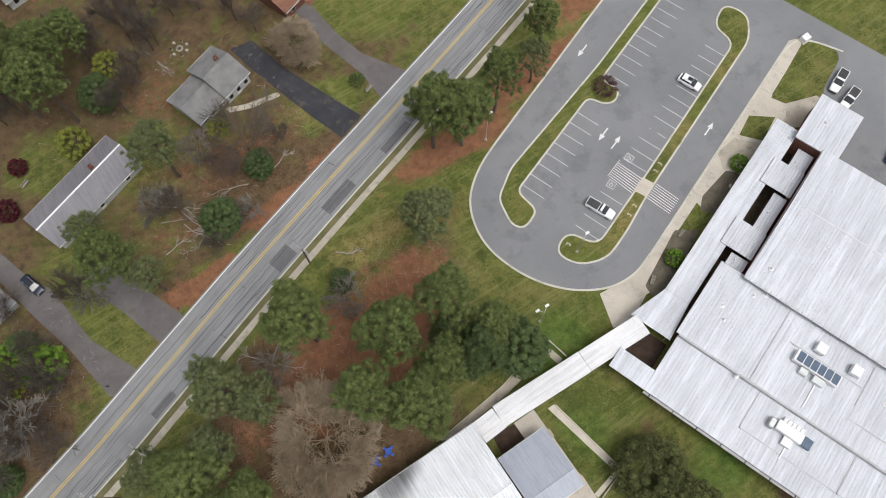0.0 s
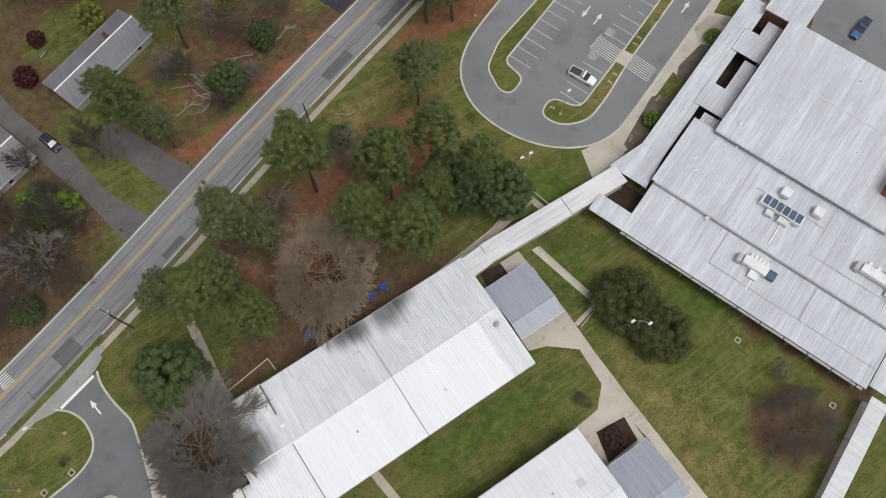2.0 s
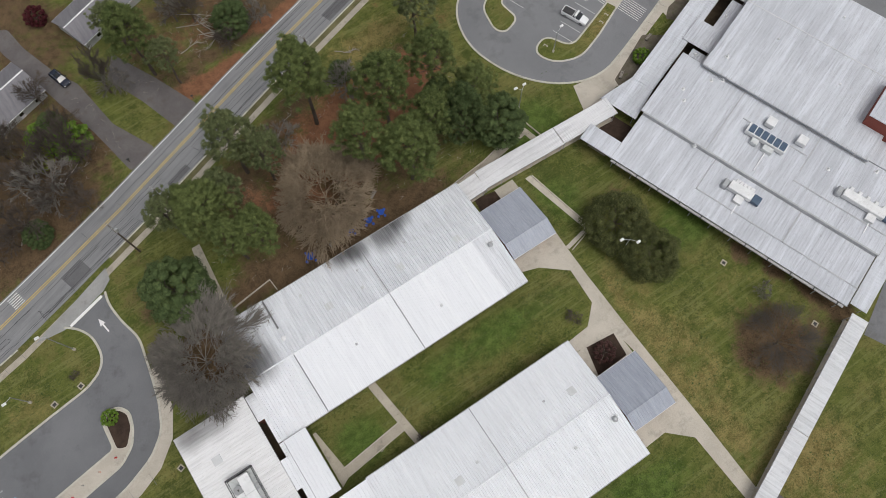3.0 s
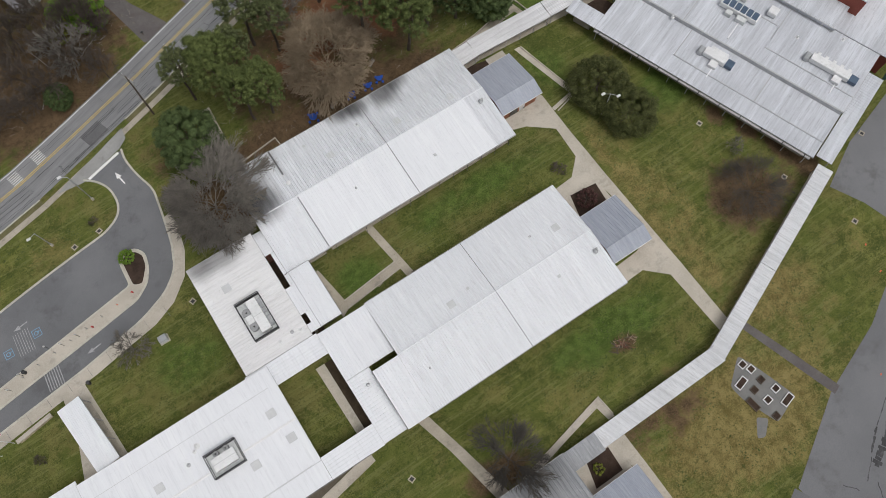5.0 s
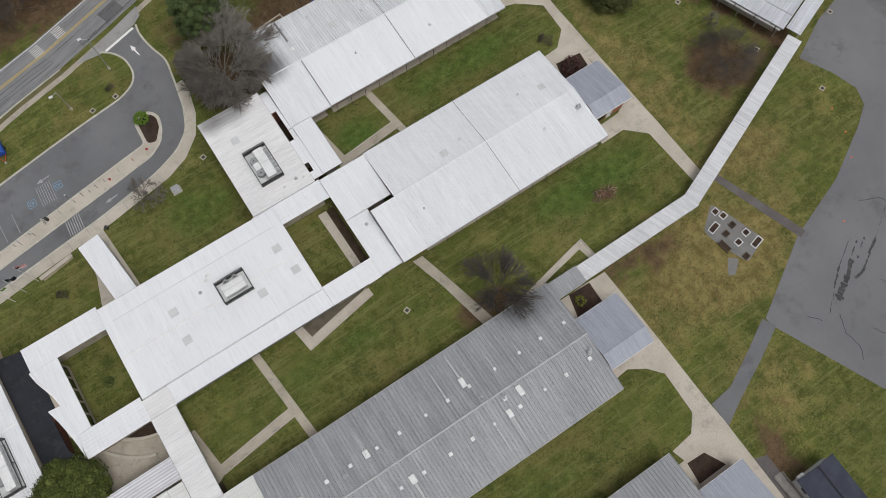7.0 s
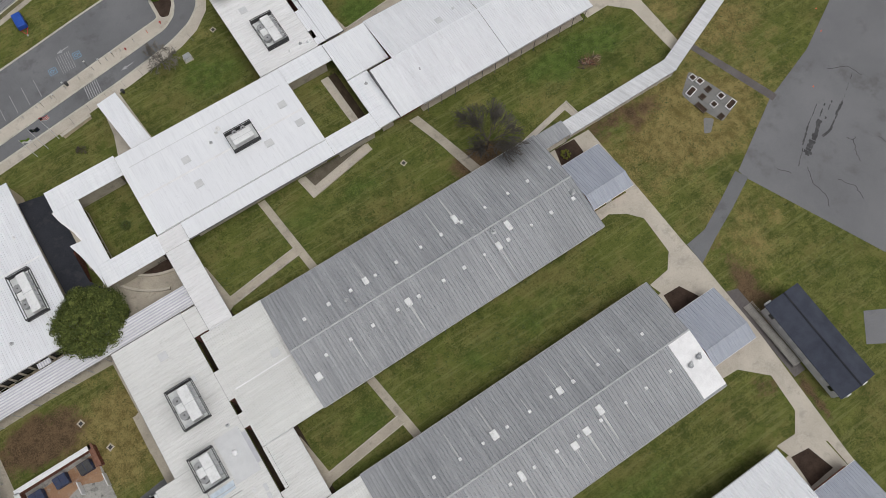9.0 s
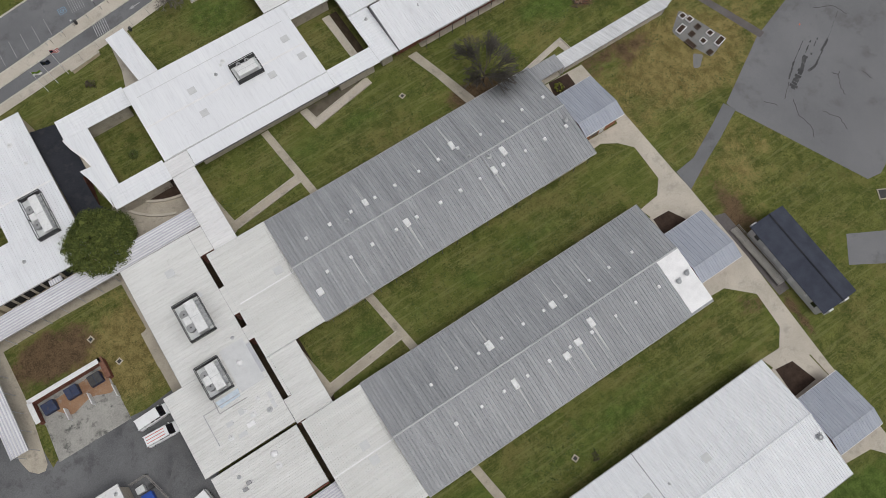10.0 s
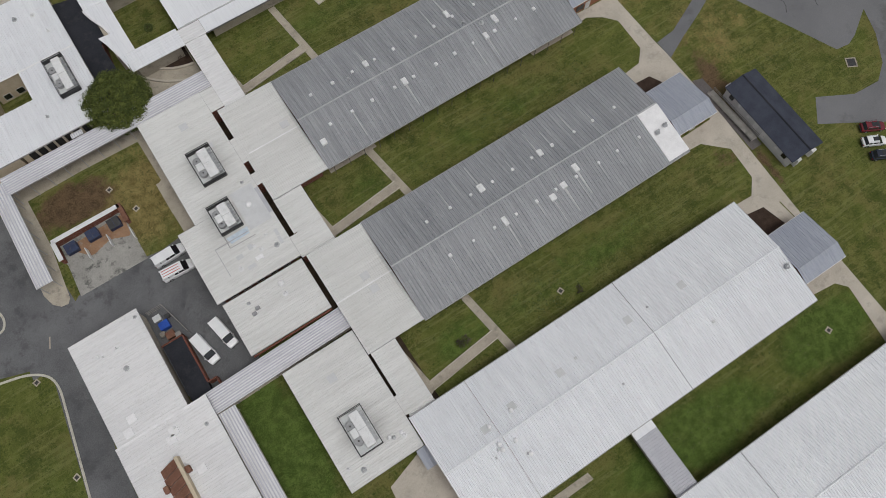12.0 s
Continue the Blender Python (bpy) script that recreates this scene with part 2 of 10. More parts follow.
paint_faded = surface("faded_white_paint", (0.24, 0.245, 0.25), (0.40, 0.405, 0.41), 0.9, 8.0, 0.8, wear=(0.17, 0.173, 0.18), wear_amount=0.85)
paint_bright = surface("bright_white_paint", (0.66, 0.66, 0.65), (0.80, 0.80, 0.79), 0.8, 9.0, 0.7)
paint_yellow = surface("yellow_line_paint", (0.42, 0.30, 0.08), (0.56, 0.42, 0.14), 0.8, 9.0, 0.7, wear=(0.25, 0.2, 0.11), wear_amount=0.6)
paint_blue = surface("blue_marking_paint", (0.13, 0.27, 0.40), (0.19, 0.36, 0.50), 0.8, 9.0, 0.7)
paint_orange = surface("orange_paint", (0.55, 0.10, 0.05), (0.65, 0.14, 0.07), 0.8, 9.0, 0.7)
bed_soil = surface("brown_bed_mulch", (0.085, 0.072, 0.055), (0.15, 0.13, 0.10), 0.6, 8.0, 0.95, bump=0.8, wear=(0.07, 0.085, 0.03), wear_amount=0.6)
mulch = surface("dark_mulch", (0.025, 0.016, 0.012), (0.065, 0.042, 0.03), 0.8, 9.0, 0.95, bump=0.8)
# near-black ground; in the light wells its darkness is painted shade
dark_ground = surface("dark_ground_sheet", (0.028, 0.020, 0.013), (0.065, 0.047, 0.028), 0.8, 8.0, 0.95, bump=0.8)
shingle = surface("grey_shingles", (0.13, 0.13, 0.13), (0.215, 0.213, 0.21), 0.5, 9.0, 0.9, wear=(0.14, 0.14, 0.14), wear_amount=0.5)
shingle_dark = surface("dark_shingles", (0.032, 0.037, 0.055), (0.055, 0.062, 0.084), 0.4, 9.0, 0.9)
siding = surface("pale_siding", (0.36, 0.37, 0.37), (0.46, 0.47, 0.47), 0.4, 5.0, 0.7)
siding_grey = surface("grey_trailer_siding", (0.53, 0.54, 0.545), (0.63, 0.64, 0.645), 0.4, 5.0, 0.6)
white_metal = surface("white_painted_metal", (0.62, 0.625, 0.63), (0.76, 0.765, 0.77), 0.6, 7.0, 0.45, wear=(0.45, 0.45, 0.44), wear_amount=0.4)
unit_metal = surface("pale_equipment_casing", (0.50, 0.52, 0.52), (0.62, 0.64, 0.64), 0.6, 7.0, 0.5, wear=(0.36, 0.37, 0.37), wear_amount=0.5)
galvanised = surface("galvanised_metal", (0.34, 0.35, 0.36), (0.48, 0.49, 0.50), 0.7, 8.0, 0.4, metal=0.5)
dark_metal = surface("dark_frame_metal", (0.028, 0.028, 0.03), (0.06, 0.06, 0.062), 0.6, 8.0, 0.6)
fan_grey = surface("fan_grille_metal", (0.24, 0.245, 0.25), (0.33, 0.335, 0.34), 0.8, 9.0, 0.6)
solar_m = surface("blue_coil_panel", (0.055, 0.085, 0.13), (0.09, 0.13, 0.19), 0.8, 8.0, 0.35)
wood_pole = surface("weathered_pole_wood", (0.07, 0.055, 0.042), (0.13, 0.105, 0.08), 0.8, 9.0, 0.9)
deck_wood = surface("grey_deck_wood", (0.22, 0.21, 0.195), (0.33, 0.315, 0.295), 0.8, 9.0, 0.85)
bench_m = surface("weathered_bench_board", (0.20, 0.18, 0.155), (0.31, 0.28, 0.245), 0.8, 9.0, 0.85)
blue_plastic = surface("blue_plastic", (0.015, 0.06, 0.30), (0.03, 0.09, 0.40), 0.8, 9.0, 0.4)
navy_steel = surface("navy_painted_steel", (0.015, 0.024, 0.06), (0.03, 0.043, 0.09), 0.8, 8.0, 0.5, wear=(0.09, 0.06, 0.04), wear_amount=0.4)
rust_stain = surface("rusty_concrete", (0.22, 0.12, 0.07), (0.33, 0.21, 0.13), 0.4, 5.0, 0.9, wear=(0.3, 0.28, 0.25))
stained_concrete = surface("oil_stained_concrete", (0.22, 0.215, 0.20), (0.36, 0.35, 0.325), 0.25, 4.0, 0.9, wear=(0.10, 0.10, 0.095), wear_amount=0.95)
car_white = surface("white_car_paint", (0.70, 0.71, 0.72), (0.78, 0.79, 0.80), 0.6, 5.0, 0.25, bump=0.02, spec=0.5)
car_navy = surface("navy_car_paint", (0.010, 0.014, 0.028), (0.018, 0.024, 0.042), 0.6, 5.0, 0.25, bump=0.02, spec=0.5)
car_maroon = surface("maroon_car_paint", (0.13, 0.012, 0.022), (0.17, 0.02, 0.03), 0.6, 5.0, 0.25, bump=0.02, spec=0.5)
car_blue = surface("blue_car_paint", (0.03, 0.09, 0.24), (0.04, 0.12, 0.30), 0.6, 5.0, 0.25, bump=0.02, spec=0.5)
tyre_m = surface("tyre_rubber", (0.012, 0.012, 0.012), (0.022, 0.022, 0.022), 1.0, 9.0, 0.9)
lamp_glass = surface("lens_plastic", (0.5, 0.5, 0.48), (0.62, 0.62, 0.6), 1.0, 9.0, 0.2)
lamp_red = surface("red_lens_plastic", (0.30, 0.012, 0.012), (0.36, 0.02, 0.02), 1.0, 9.0, 0.2)
cargo_red = surface("red_stripe_paint", (0.42, 0.03, 0.03), (0.5, 0.05, 0.05), 1.0, 9.0, 0.4)
teal = surface("dark_green_fascia", (0.03, 0.075, 0.06), (0.05, 0.11, 0.09), 0.6, 6.0, 0.5)
glass_m, gn, gl = nodes_of("dark_window_glass")
finish(glass_m, gn, gl, (0.012, 0.015, 0.018), 0.06, 0.0, None, spec=0.8)
bark_m = surface("grey_brown_bark", (0.06, 0.048, 0.038), (0.115, 0.094, 0.077), 0.8, 8.0, 0.95, bump=0.8)
twig_m = surface("bare_twigs", (0.064, 0.052, 0.043), (0.118, 0.096, 0.079), 0.5, 5.0, 0.95)
twig_tan = surface("tan_bare_twigs", (0.17, 0.13, 0.088), (0.33, 0.26, 0.18), 0.5, 5.0, 0.95)
twig_dark = surface("dark_bare_twigs", (0.055, 0.049, 0.043), (0.105, 0.095, 0.083), 0.5, 5.0, 0.95)
twig_grey = surface("grey_bare_twigs", (0.112, 0.102, 0.09), (0.212, 0.193, 0.17), 0.5, 5.0, 0.95)


def leaf_material(name, a, b, c):
    m, n, l = nodes_of(name)
    geo = n.new("ShaderNodeNewGeometry")
    o = n.new("ShaderNodeObjectInfo").outputs["Random"]
    col = ramp(n, l, geo.outputs["Random Per Island"], ((0.0, a), (0.55, b), (1.0, c)))
    col = mix(n, l, col, c, calc(n, l, "MULTIPLY", o, 0.35))
    col = mix(n, l, col, a, calc(n, l, "MULTIPLY", band(n, l, noise_node(n, l, geo.outputs["Position"], 0.55), 0.45, 0.62), 0.4))
    finish(m, n, l, col, 0.75, spec=0.15)
    return m


pine_leaf = leaf_material("pine_needles", (0.048, 0.070, 0.021), (0.088, 0.113, 0.035), (0.148, 0.172, 0.057))
dim_leaf = leaf_material("dull_dark_foliage", (0.028, 0.034, 0.012), (0.068, 0.077, 0.026), (0.14, 0.15, 0.055))
pine_leaf_olive = leaf_material("olive_pine_needles", (0.062, 0.078, 0.03), (0.102, 0.12, 0.05), (0.15, 0.165, 0.076))
magnolia_leaf = leaf_material("dark_glossy_leaves", (0.034, 0.056, 0.020), (0.062, 0.094, 0.032), (0.11, 0.142, 0.054))
cedar_leaf = leaf_material("dark_needles", (0.034, 0.052, 0.018), (0.060, 0.086, 0.030), (0.098, 0.125, 0.048))
round_leaf = leaf_material("olive_green_leaves", (0.03, 0.044, 0.012), (0.078, 0.10, 0.024), (0.165, 0.185, 0.05))
bright_leaf = leaf_material("fresh_green_leaves", (0.06, 0.12, 0.012), (0.10, 0.18, 0.02), (0.16, 0.24, 0.04))
yellow_leaf = leaf_material("yellow_green_leaves", (0.10, 0.12, 0.02), (0.16, 0.18, 0.03), (0.24, 0.24, 0.06))
red_leaf = leaf_material("dark_red_leaves", (0.035, 0.008, 0.011), (0.065, 0.012, 0.016), (0.10, 0.022, 0.026))
brown_leaf = leaf_material("purple_brown_leaves", (0.045, 0.02, 0.02), (0.075, 0.034, 0.032), (0.11, 0.06, 0.05))

weed_leaf = leaf_material("weed_leaves", (0.028, 0.048, 0.012), (0.05, 0.078, 0.02), (0.15, 0.165, 0.06))

# ground: grass, dry turf, leaf litter and bare red soil, mixed by the cover layer
ground_m, n_, l_ = nodes_of("lawn_and_leaf_litter")
gp = n_.new("ShaderNodeNewGeometry").outputs["Position"]
att = n_.new("ShaderNodeAttribute")
att.attribute_name = "cover"
sep = n_.new("ShaderNodeSeparateColor")
l_.new(att.outputs["Color"], sep.inputs[0])
na, nb, nc, nd = noise_node(n_, l_, gp, 0.09, 5.0), noise_node(n_, l_, gp, 0.6, 5.0, 0.7), noise_node(n_, l_, gp, 5.0, 4.0, 0.7), noise_node(n_, l_, gp, 0.28, 6.0, 0.7)
grass = mix(n_, l_, (0.052, 0.064, 0.015), (0.14, 0.146, 0.044), band(n_, l_, calc(n_, l_, "ADD", calc(n_, l_, "MULTIPLY", nb, 0.5), calc(n_, l_, "MULTIPLY", nc, 0.5)), 0.36, 0.64))
grass = mix(n_, l_, grass, (0.096, 0.118, 0.027), calc(n_, l_, "MULTIPLY", band(n_, l_, na, 0.43, 0.60), 0.6))
grass = mix(n_, l_, grass, (0.20, 0.20, 0.058), calc(n_, l_, "MULTIPLY", band(n_, l_, calc(n_, l_, "ADD", calc(n_, l_, "MULTIPLY", nd, 0.7), calc(n_, l_, "MULTIPLY", nc, 0.3)), 0.49, 0.58), calc(n_, l_, "MULTIPLY_ADD", sep.outputs[2], 0.9, 0.26)))
grass = mix(n_, l_, grass, (0.155, 0.132, 0.050), calc(n_, l_, "MULTIPLY", band(n_, l_, noise_node(n_, l_, gp, 0.14, 7.0, 0.75), 0.50, 0.60), 0.5))
grass = mix(n_, l_, grass, (0.19, 0.195, 0.075), calc(n_, l_, "MULTIPLY", band(n_, l_, noise_node(n_, l_, gp, 0.9, 6.0, 0.8), 0.57, 0.66), 0.4))
mown = n_.new("ShaderNodeMapping")
mown.inputs["Scale"].default_value = (0.10, 1.5, 0.3)
l_.new(gp, mown.inputs["Vector"])
grass = mix(n_, l_, grass, (0.205, 0.20, 0.082), calc(n_, l_, "MULTIPLY", band(n_, l_, noise_node(n_, l_, mown.outputs[0], 1.0, 4.0, 0.7), 0.51, 0.62), 0.36))
clover = calc(n_, l_, "ADD", calc(n_, l_, "MULTIPLY", noise_node(n_, l_, gp, 0.2, 3.0, 0.6), 0.6), calc(n_, l_, "MULTIPLY", noise_node(n_, l_, gp, 2.6, 3.0, 0.7), 0.4))
grass = mix(n_, l_, grass, (0.042, 0.058, 0.014), calc(n_, l_, "MULTIPLY", band(n_, l_, clover, 0.52, 0.62), 0.55))
grass = mix(n_, l_, grass, (0.03, 0.05, 0.012), calc(n_, l_, "MULTIPLY", band(n_, l_, noise_node(n_, l_, gp, 1.3, 4.0, 0.7), 0.56, 0.70), 0.55))
grass = mix(n_, l_, grass, (0.024, 0.04, 0.01), calc(n_, l_, "MULTIPLY", band(n_, l_, noise_node(n_, l_, gp, 3.3, 2.0, 0.6), 0.60, 0.68), 0.5))
dry = mix(n_, l_, (0.115, 0.094, 0.031), (0.245, 0.20, 0.082), band(n_, l_, calc(n_, l_, "ADD", calc(n_, l_, "MULTIPLY", nb, 0.5), calc(n_, l_, "MULTIPLY", nc, 0.5)), 0.38, 0.62))
dry = mix(n_, l_, dry, (0.055, 0.062, 0.018), calc(n_, l_, "MULTIPLY", band(n_, l_, noise_node(n_, l_, gp, 1.7, 4.0, 0.7), 0.55, 0.66), 0.7))
litter = mix(n_, l_, (0.054, 0.037, 0.021), (0.150, 0.101, 0.058), band(n_, l_, calc(n_, l_, "ADD", calc(n_, l_, "MULTIPLY", nc, 0.6), calc(n_, l_, "MULTIPLY", nb, 0.4)), 0.36, 0.64))
straw = mix(n_, l_, (0.13, 0.062, 0.035), (0.245, 0.123, 0.068), band(n_, l_, calc(n_, l_, "ADD", calc(n_, l_, "MULTIPLY", nc, 0.5), calc(n_, l_, "MULTIPLY", nb, 0.5)), 0.36, 0.64))
litter = mix(n_, l_, litter, (0.030, 0.021, 0.013), calc(n_, l_, "MULTIPLY", band(n_, l_, noise_node(n_, l_, gp, 2.2, 5.0, 0.8), 0.56, 0.68), 0.6))
litter = mix(n_, l_, litter, (0.24, 0.185, 0.125), calc(n_, l_, "MULTIPLY", band(n_, l_, noise_node(n_, l_, gp, 3.8, 4.0, 0.8), 0.60, 0.70), 0.45))
lush = calc(n_, l_, "ADD", calc(n_, l_, "MULTIPLY", sep.outputs[2], -1.0), calc(n_, l_, "MULTIPLY", calc(n_, l_, "SUBTRACT", nd, 0.5), 1.6))
lush_c = mix(n_, l_, (0.035, 0.064, 0.012), (0.098, 0.152, 0.033), band(n_, l_, calc(n_, l_, "ADD", calc(n_, l_, "MULTIPLY", nb, 0.5), calc(n_, l_, "MULTIPLY", nc, 0.5)), 0.38, 0.62))
grass = mix(n_, l_, grass, lush_c, calc(n_, l_, "MULTIPLY", band(n_, l_, lush, 0.15, 0.75), 0.8))
wob = calc(n_, l_, "MULTIPLY", calc(n_, l_, "SUBTRACT", calc(n_, l_, "ADD", calc(n_, l_, "MULTIPLY", nd, 0.65), calc(n_, l_, "MULTIPLY", nc, 0.35)), 0.5), 2.2)
gc = mix(n_, l_, grass, dry, band(n_, l_, calc(n_, l_, "ADD", sep.outputs[2], wob), 0.30, 0.80))
gc = mix(n_, l_, gc, litter, band(n_, l_, calc(n_, l_, "ADD", sep.outputs[0], wob), 0.30, 0.72))
gc = mix(n_, l_, gc, straw, band(n_, l_, calc(n_, l_, "ADD", sep.outputs[1], wob), 0.30, 0.72))
finish(ground_m, n_, l_, gc, 0.95, 0.0, nc, 0.9, 0.08, 0.1)
# road: worn grey asphalt with wheel-track streaks along its length
road_m, n_, l_ = nodes_of("worn_road_asphalt")
gp = n_.new("ShaderNodeNewGeometry").outputs["Position"]
mp = n_.new("ShaderNodeMapping")
mp.vector_type = "TEXTURE"
mp.inputs["Rotation"].default_value = (0, 0, radians(19.3))
mp.inputs["Scale"].default_value = (14.0, 0.7, 1.0)
l_.new(gp, mp.inputs["Vector"])
t1, t2, t3 = noise_node(n_, l_, mp.outputs[0], 1.0, 5.0, 0.65), noise_node(n_, l_, gp, 6.0, 3.0), noise_node(n_, l_, gp, 0.15, 4.0)
rc = mix(n_, l_, (0.17, 0.173, 0.18), (0.25, 0.253, 0.258), band(n_, l_, calc(n_, l_, "ADD", calc(n_, l_, "MULTIPLY", t1, 0.5), calc(n_, l_, "ADD", calc(n_, l_, "MULTIPLY", t2, 0.2), calc(n_, l_, "MULTIPLY", t3, 0.3))), 0.36, 0.64))
rc = mix(n_, l_, rc, (0.095, 0.096, 0.10), calc(n_, l_, "MULTIPLY", band(n_, l_, t1, 0.60, 0.70), 0.6))
finish(road_m, n_, l_, rc, 0.9, 0.0, t2, 0.3, 0.01)


# ---- terrain and mesh helpers ----
from mathutils.geometry import tessellate_polygon


def land(x, y):
    """Height of the ground: a low hill under the school that falls to the road and the north."""
    a, b = max(-2.2, min(2.0, x / 100)), max(-2.2, min(2.0, y / 100))
    z = -2.071 - 0.791 * a - 1.667 * b - 1.971 * a * a + 1.004 * a * b - 0.33 * b * b
    z += 1.25 * math.exp(-((a - 0.18) ** 2 + (b + 0.25) ** 2) / 0.18 ** 2)
    return max(-4.0, min(0.2, z))


C20, S20 = math.cos(radians(20.2)), math.sin(radians(20.2))


def B(u, v):
    """From the grid of the north building and its car park to the world."""
    return (u * C20 - v * S20, u * S20 + v * C20)


class Solid:
    """Collects vertices and faces of one mesh."""

    def __init__(self):
        self.v, self.f = [], []

    def add(self, verts, faces):
        k = len(self.v)
        self.v += [tuple(p) for p in verts]
        self.f += [tuple(i + k for i in f) for f in faces]
        return self

    def box(self, x0, x1, y0, y1, z0, z1, turn=None):
        p = [(x0, y0, z0), (x1, y0, z0), (x1, y1, z0), (x0, y1, z0), (x0, y0, z1), (x1, y0, z1), (x1, y1, z1), (x0, y1, z1)]
        if turn:
            p = [(*turn(x, y), z) for x, y, z in p]
        return self.add(p, [(0, 3, 2, 1), (4, 5, 6, 7), (0, 1, 5, 4), (1, 2, 6, 5), (2, 3, 7, 6), (3, 0, 4, 7)])

    def soft(self, x0, x1, y0, y1, z0, z1, b=0.05, turn=None):
        """A box whose upper edges and corners are chamfered."""
        ring = lambda d, z: [(x0 + d, y0 + b, z), (x0 + b, y0 + d, z), (x1 - b, y0 + d, z), (x1 - d, y0 + b, z), (x1 - d, y1 - b, z), (x1 - b, y1 - d, z), (x0 + b, y1 - d, z), (x0 + d, y1 - b, z)]
        p = ring(0, z0) + ring(0, z1 - b) + ring(b * 0.9, z1)
        if turn:
            p = [(*turn(x, y), z) for x, y, z in p]
        f = [(7, 6, 5, 4, 3, 2, 1, 0), tuple(range(16, 24))]
        for k in (0, 8):
            f += [(k + i, k + (i + 1) % 8, k + 8 + (i + 1) % 8, k + 8 + i) for i in range(8)]
        return self.add(p, f)

    def prism(self, poly, z0, z1):
        """Upright prism; z0, z1: numbers or functions of x, y."""
        lo = [(x, y, z0(x, y) if callable(z0) else z0) for x, y in poly]
        hi = [(x, y, z1(x, y) if callable(z1) else z1) for x, y in poly]
        k = len(poly)
        return self.add(lo + hi, [tuple(range(k))[::-1], tuple(range(k, 2 * k))] + [(i, (i + 1) % k, k + (i + 1) % k, k + i) for i in range(k)])

    def tube(self, a, b, r0, r1, sides=6, caps=True):
        a, b = Vector(a), Vector(b)
        d = (b - a).normalized()
        s = d.cross(Vector((0, 0, 1)) if abs(d.z) < 0.9 else Vector((1, 0, 0))).normalized()
        u = d.cross(s)
        p = [a + (s * math.cos(t) + u * math.sin(t)) * r0 for t in (math.tau * i / sides for i in range(sides))]
        p += [b + (s * math.cos(t) + u * math.sin(t)) * r1 for t in (math.tau * i / sides for i in range(sides))]
        f = [(i, (i + 1) % sides, sides + (i + 1) % sides, sides + i) for i in range(sides)]
        if caps:
            f += [tuple(range(sides))[::-1], tuple(range(sides, 2 * sides))]
        return self.add(p, f)

    def dome(self, c, r, hgt, sides=10, rings=3):
        p = [(c[0] + r * math.cos(i * math.tau / sides) * math.cos(j * math.pi / 2 / rings), c[1] + r * math.sin(i * math.tau / sides) * math.cos(j * math.pi / 2 / rings), c[2] + hgt * math.sin(j * math.pi / 2 / rings)) for j in range(rings) for i in range(sides)]
        p.append((c[0], c[1], c[2] + hgt))
        f = [(j * sides + i, j * sides + (i + 1) % sides, (j + 1) * sides + (i + 1) % sides, (j + 1) * sides + i) for j in range(rings - 1) for i in range(sides)]
        f += [((rings - 1) * sides + i, (rings - 1) * sides + (i + 1) % sides, len(p) - 1) for i in range(sides)]
        return self.add(p, f)

    def mesh(self, name):
        me = bpy.data.meshes.new(name)
        me.from_pydata(self.v, [], self.f)
        me.validate()
        me.update()
        return me


def part(name, body, material, parent=None, label=""):
    me = body.mesh(name) if isinstance(body, Solid) else body
    if not me.materials:
        me.materials.append(material)
    ob = new(name, me)
    if parent is not None:
        ob.parent = parent
        ob.matrix_parent_inverse = Matrix.Translation(-parent.matrix_basis.translation) if parent.type == "EMPTY" and parent.rotation_euler.z == 0 else Matrix.Identity(4)
    if label:
        tagged(ob, label)
    return ob


def thing(name, label, category, group="", at=(0, 0, 0), kind=""):
    """An empty at the base of a thing; its parts are given in world coordinates."""
    ob = new(name)
    ob.empty_display_size = 0.3
    ob.location = at
    return tagged(ob, label, category, group, kind)


def rounded(points, radius, steps=5, closed=True):
    """The outline with its corners rounded."""
    out, k = [], len(points)
    for i in range(k):
        p = Vector(points[i]).to_2d()
        if not closed and i in (0, k - 1):
            out.append((p.x, p.y))
            continue
        a, b = Vector(points[i - 1]).to_2d(), Vector(points[(i + 1) % k]).to_2d()
        da, db = min(radius, (a - p).length * 0.48), min(radius, (b - p).length * 0.48)
        s, e = p + (a - p).normalized() * da, p + (b - p).normalized() * db
        for j in range(steps + 1):
            t = j / steps
            q = s * (1 - t) ** 2 + p * 2 * t * (1 - t) + e * t * t
            out.append((q.x, q.y))
    return out


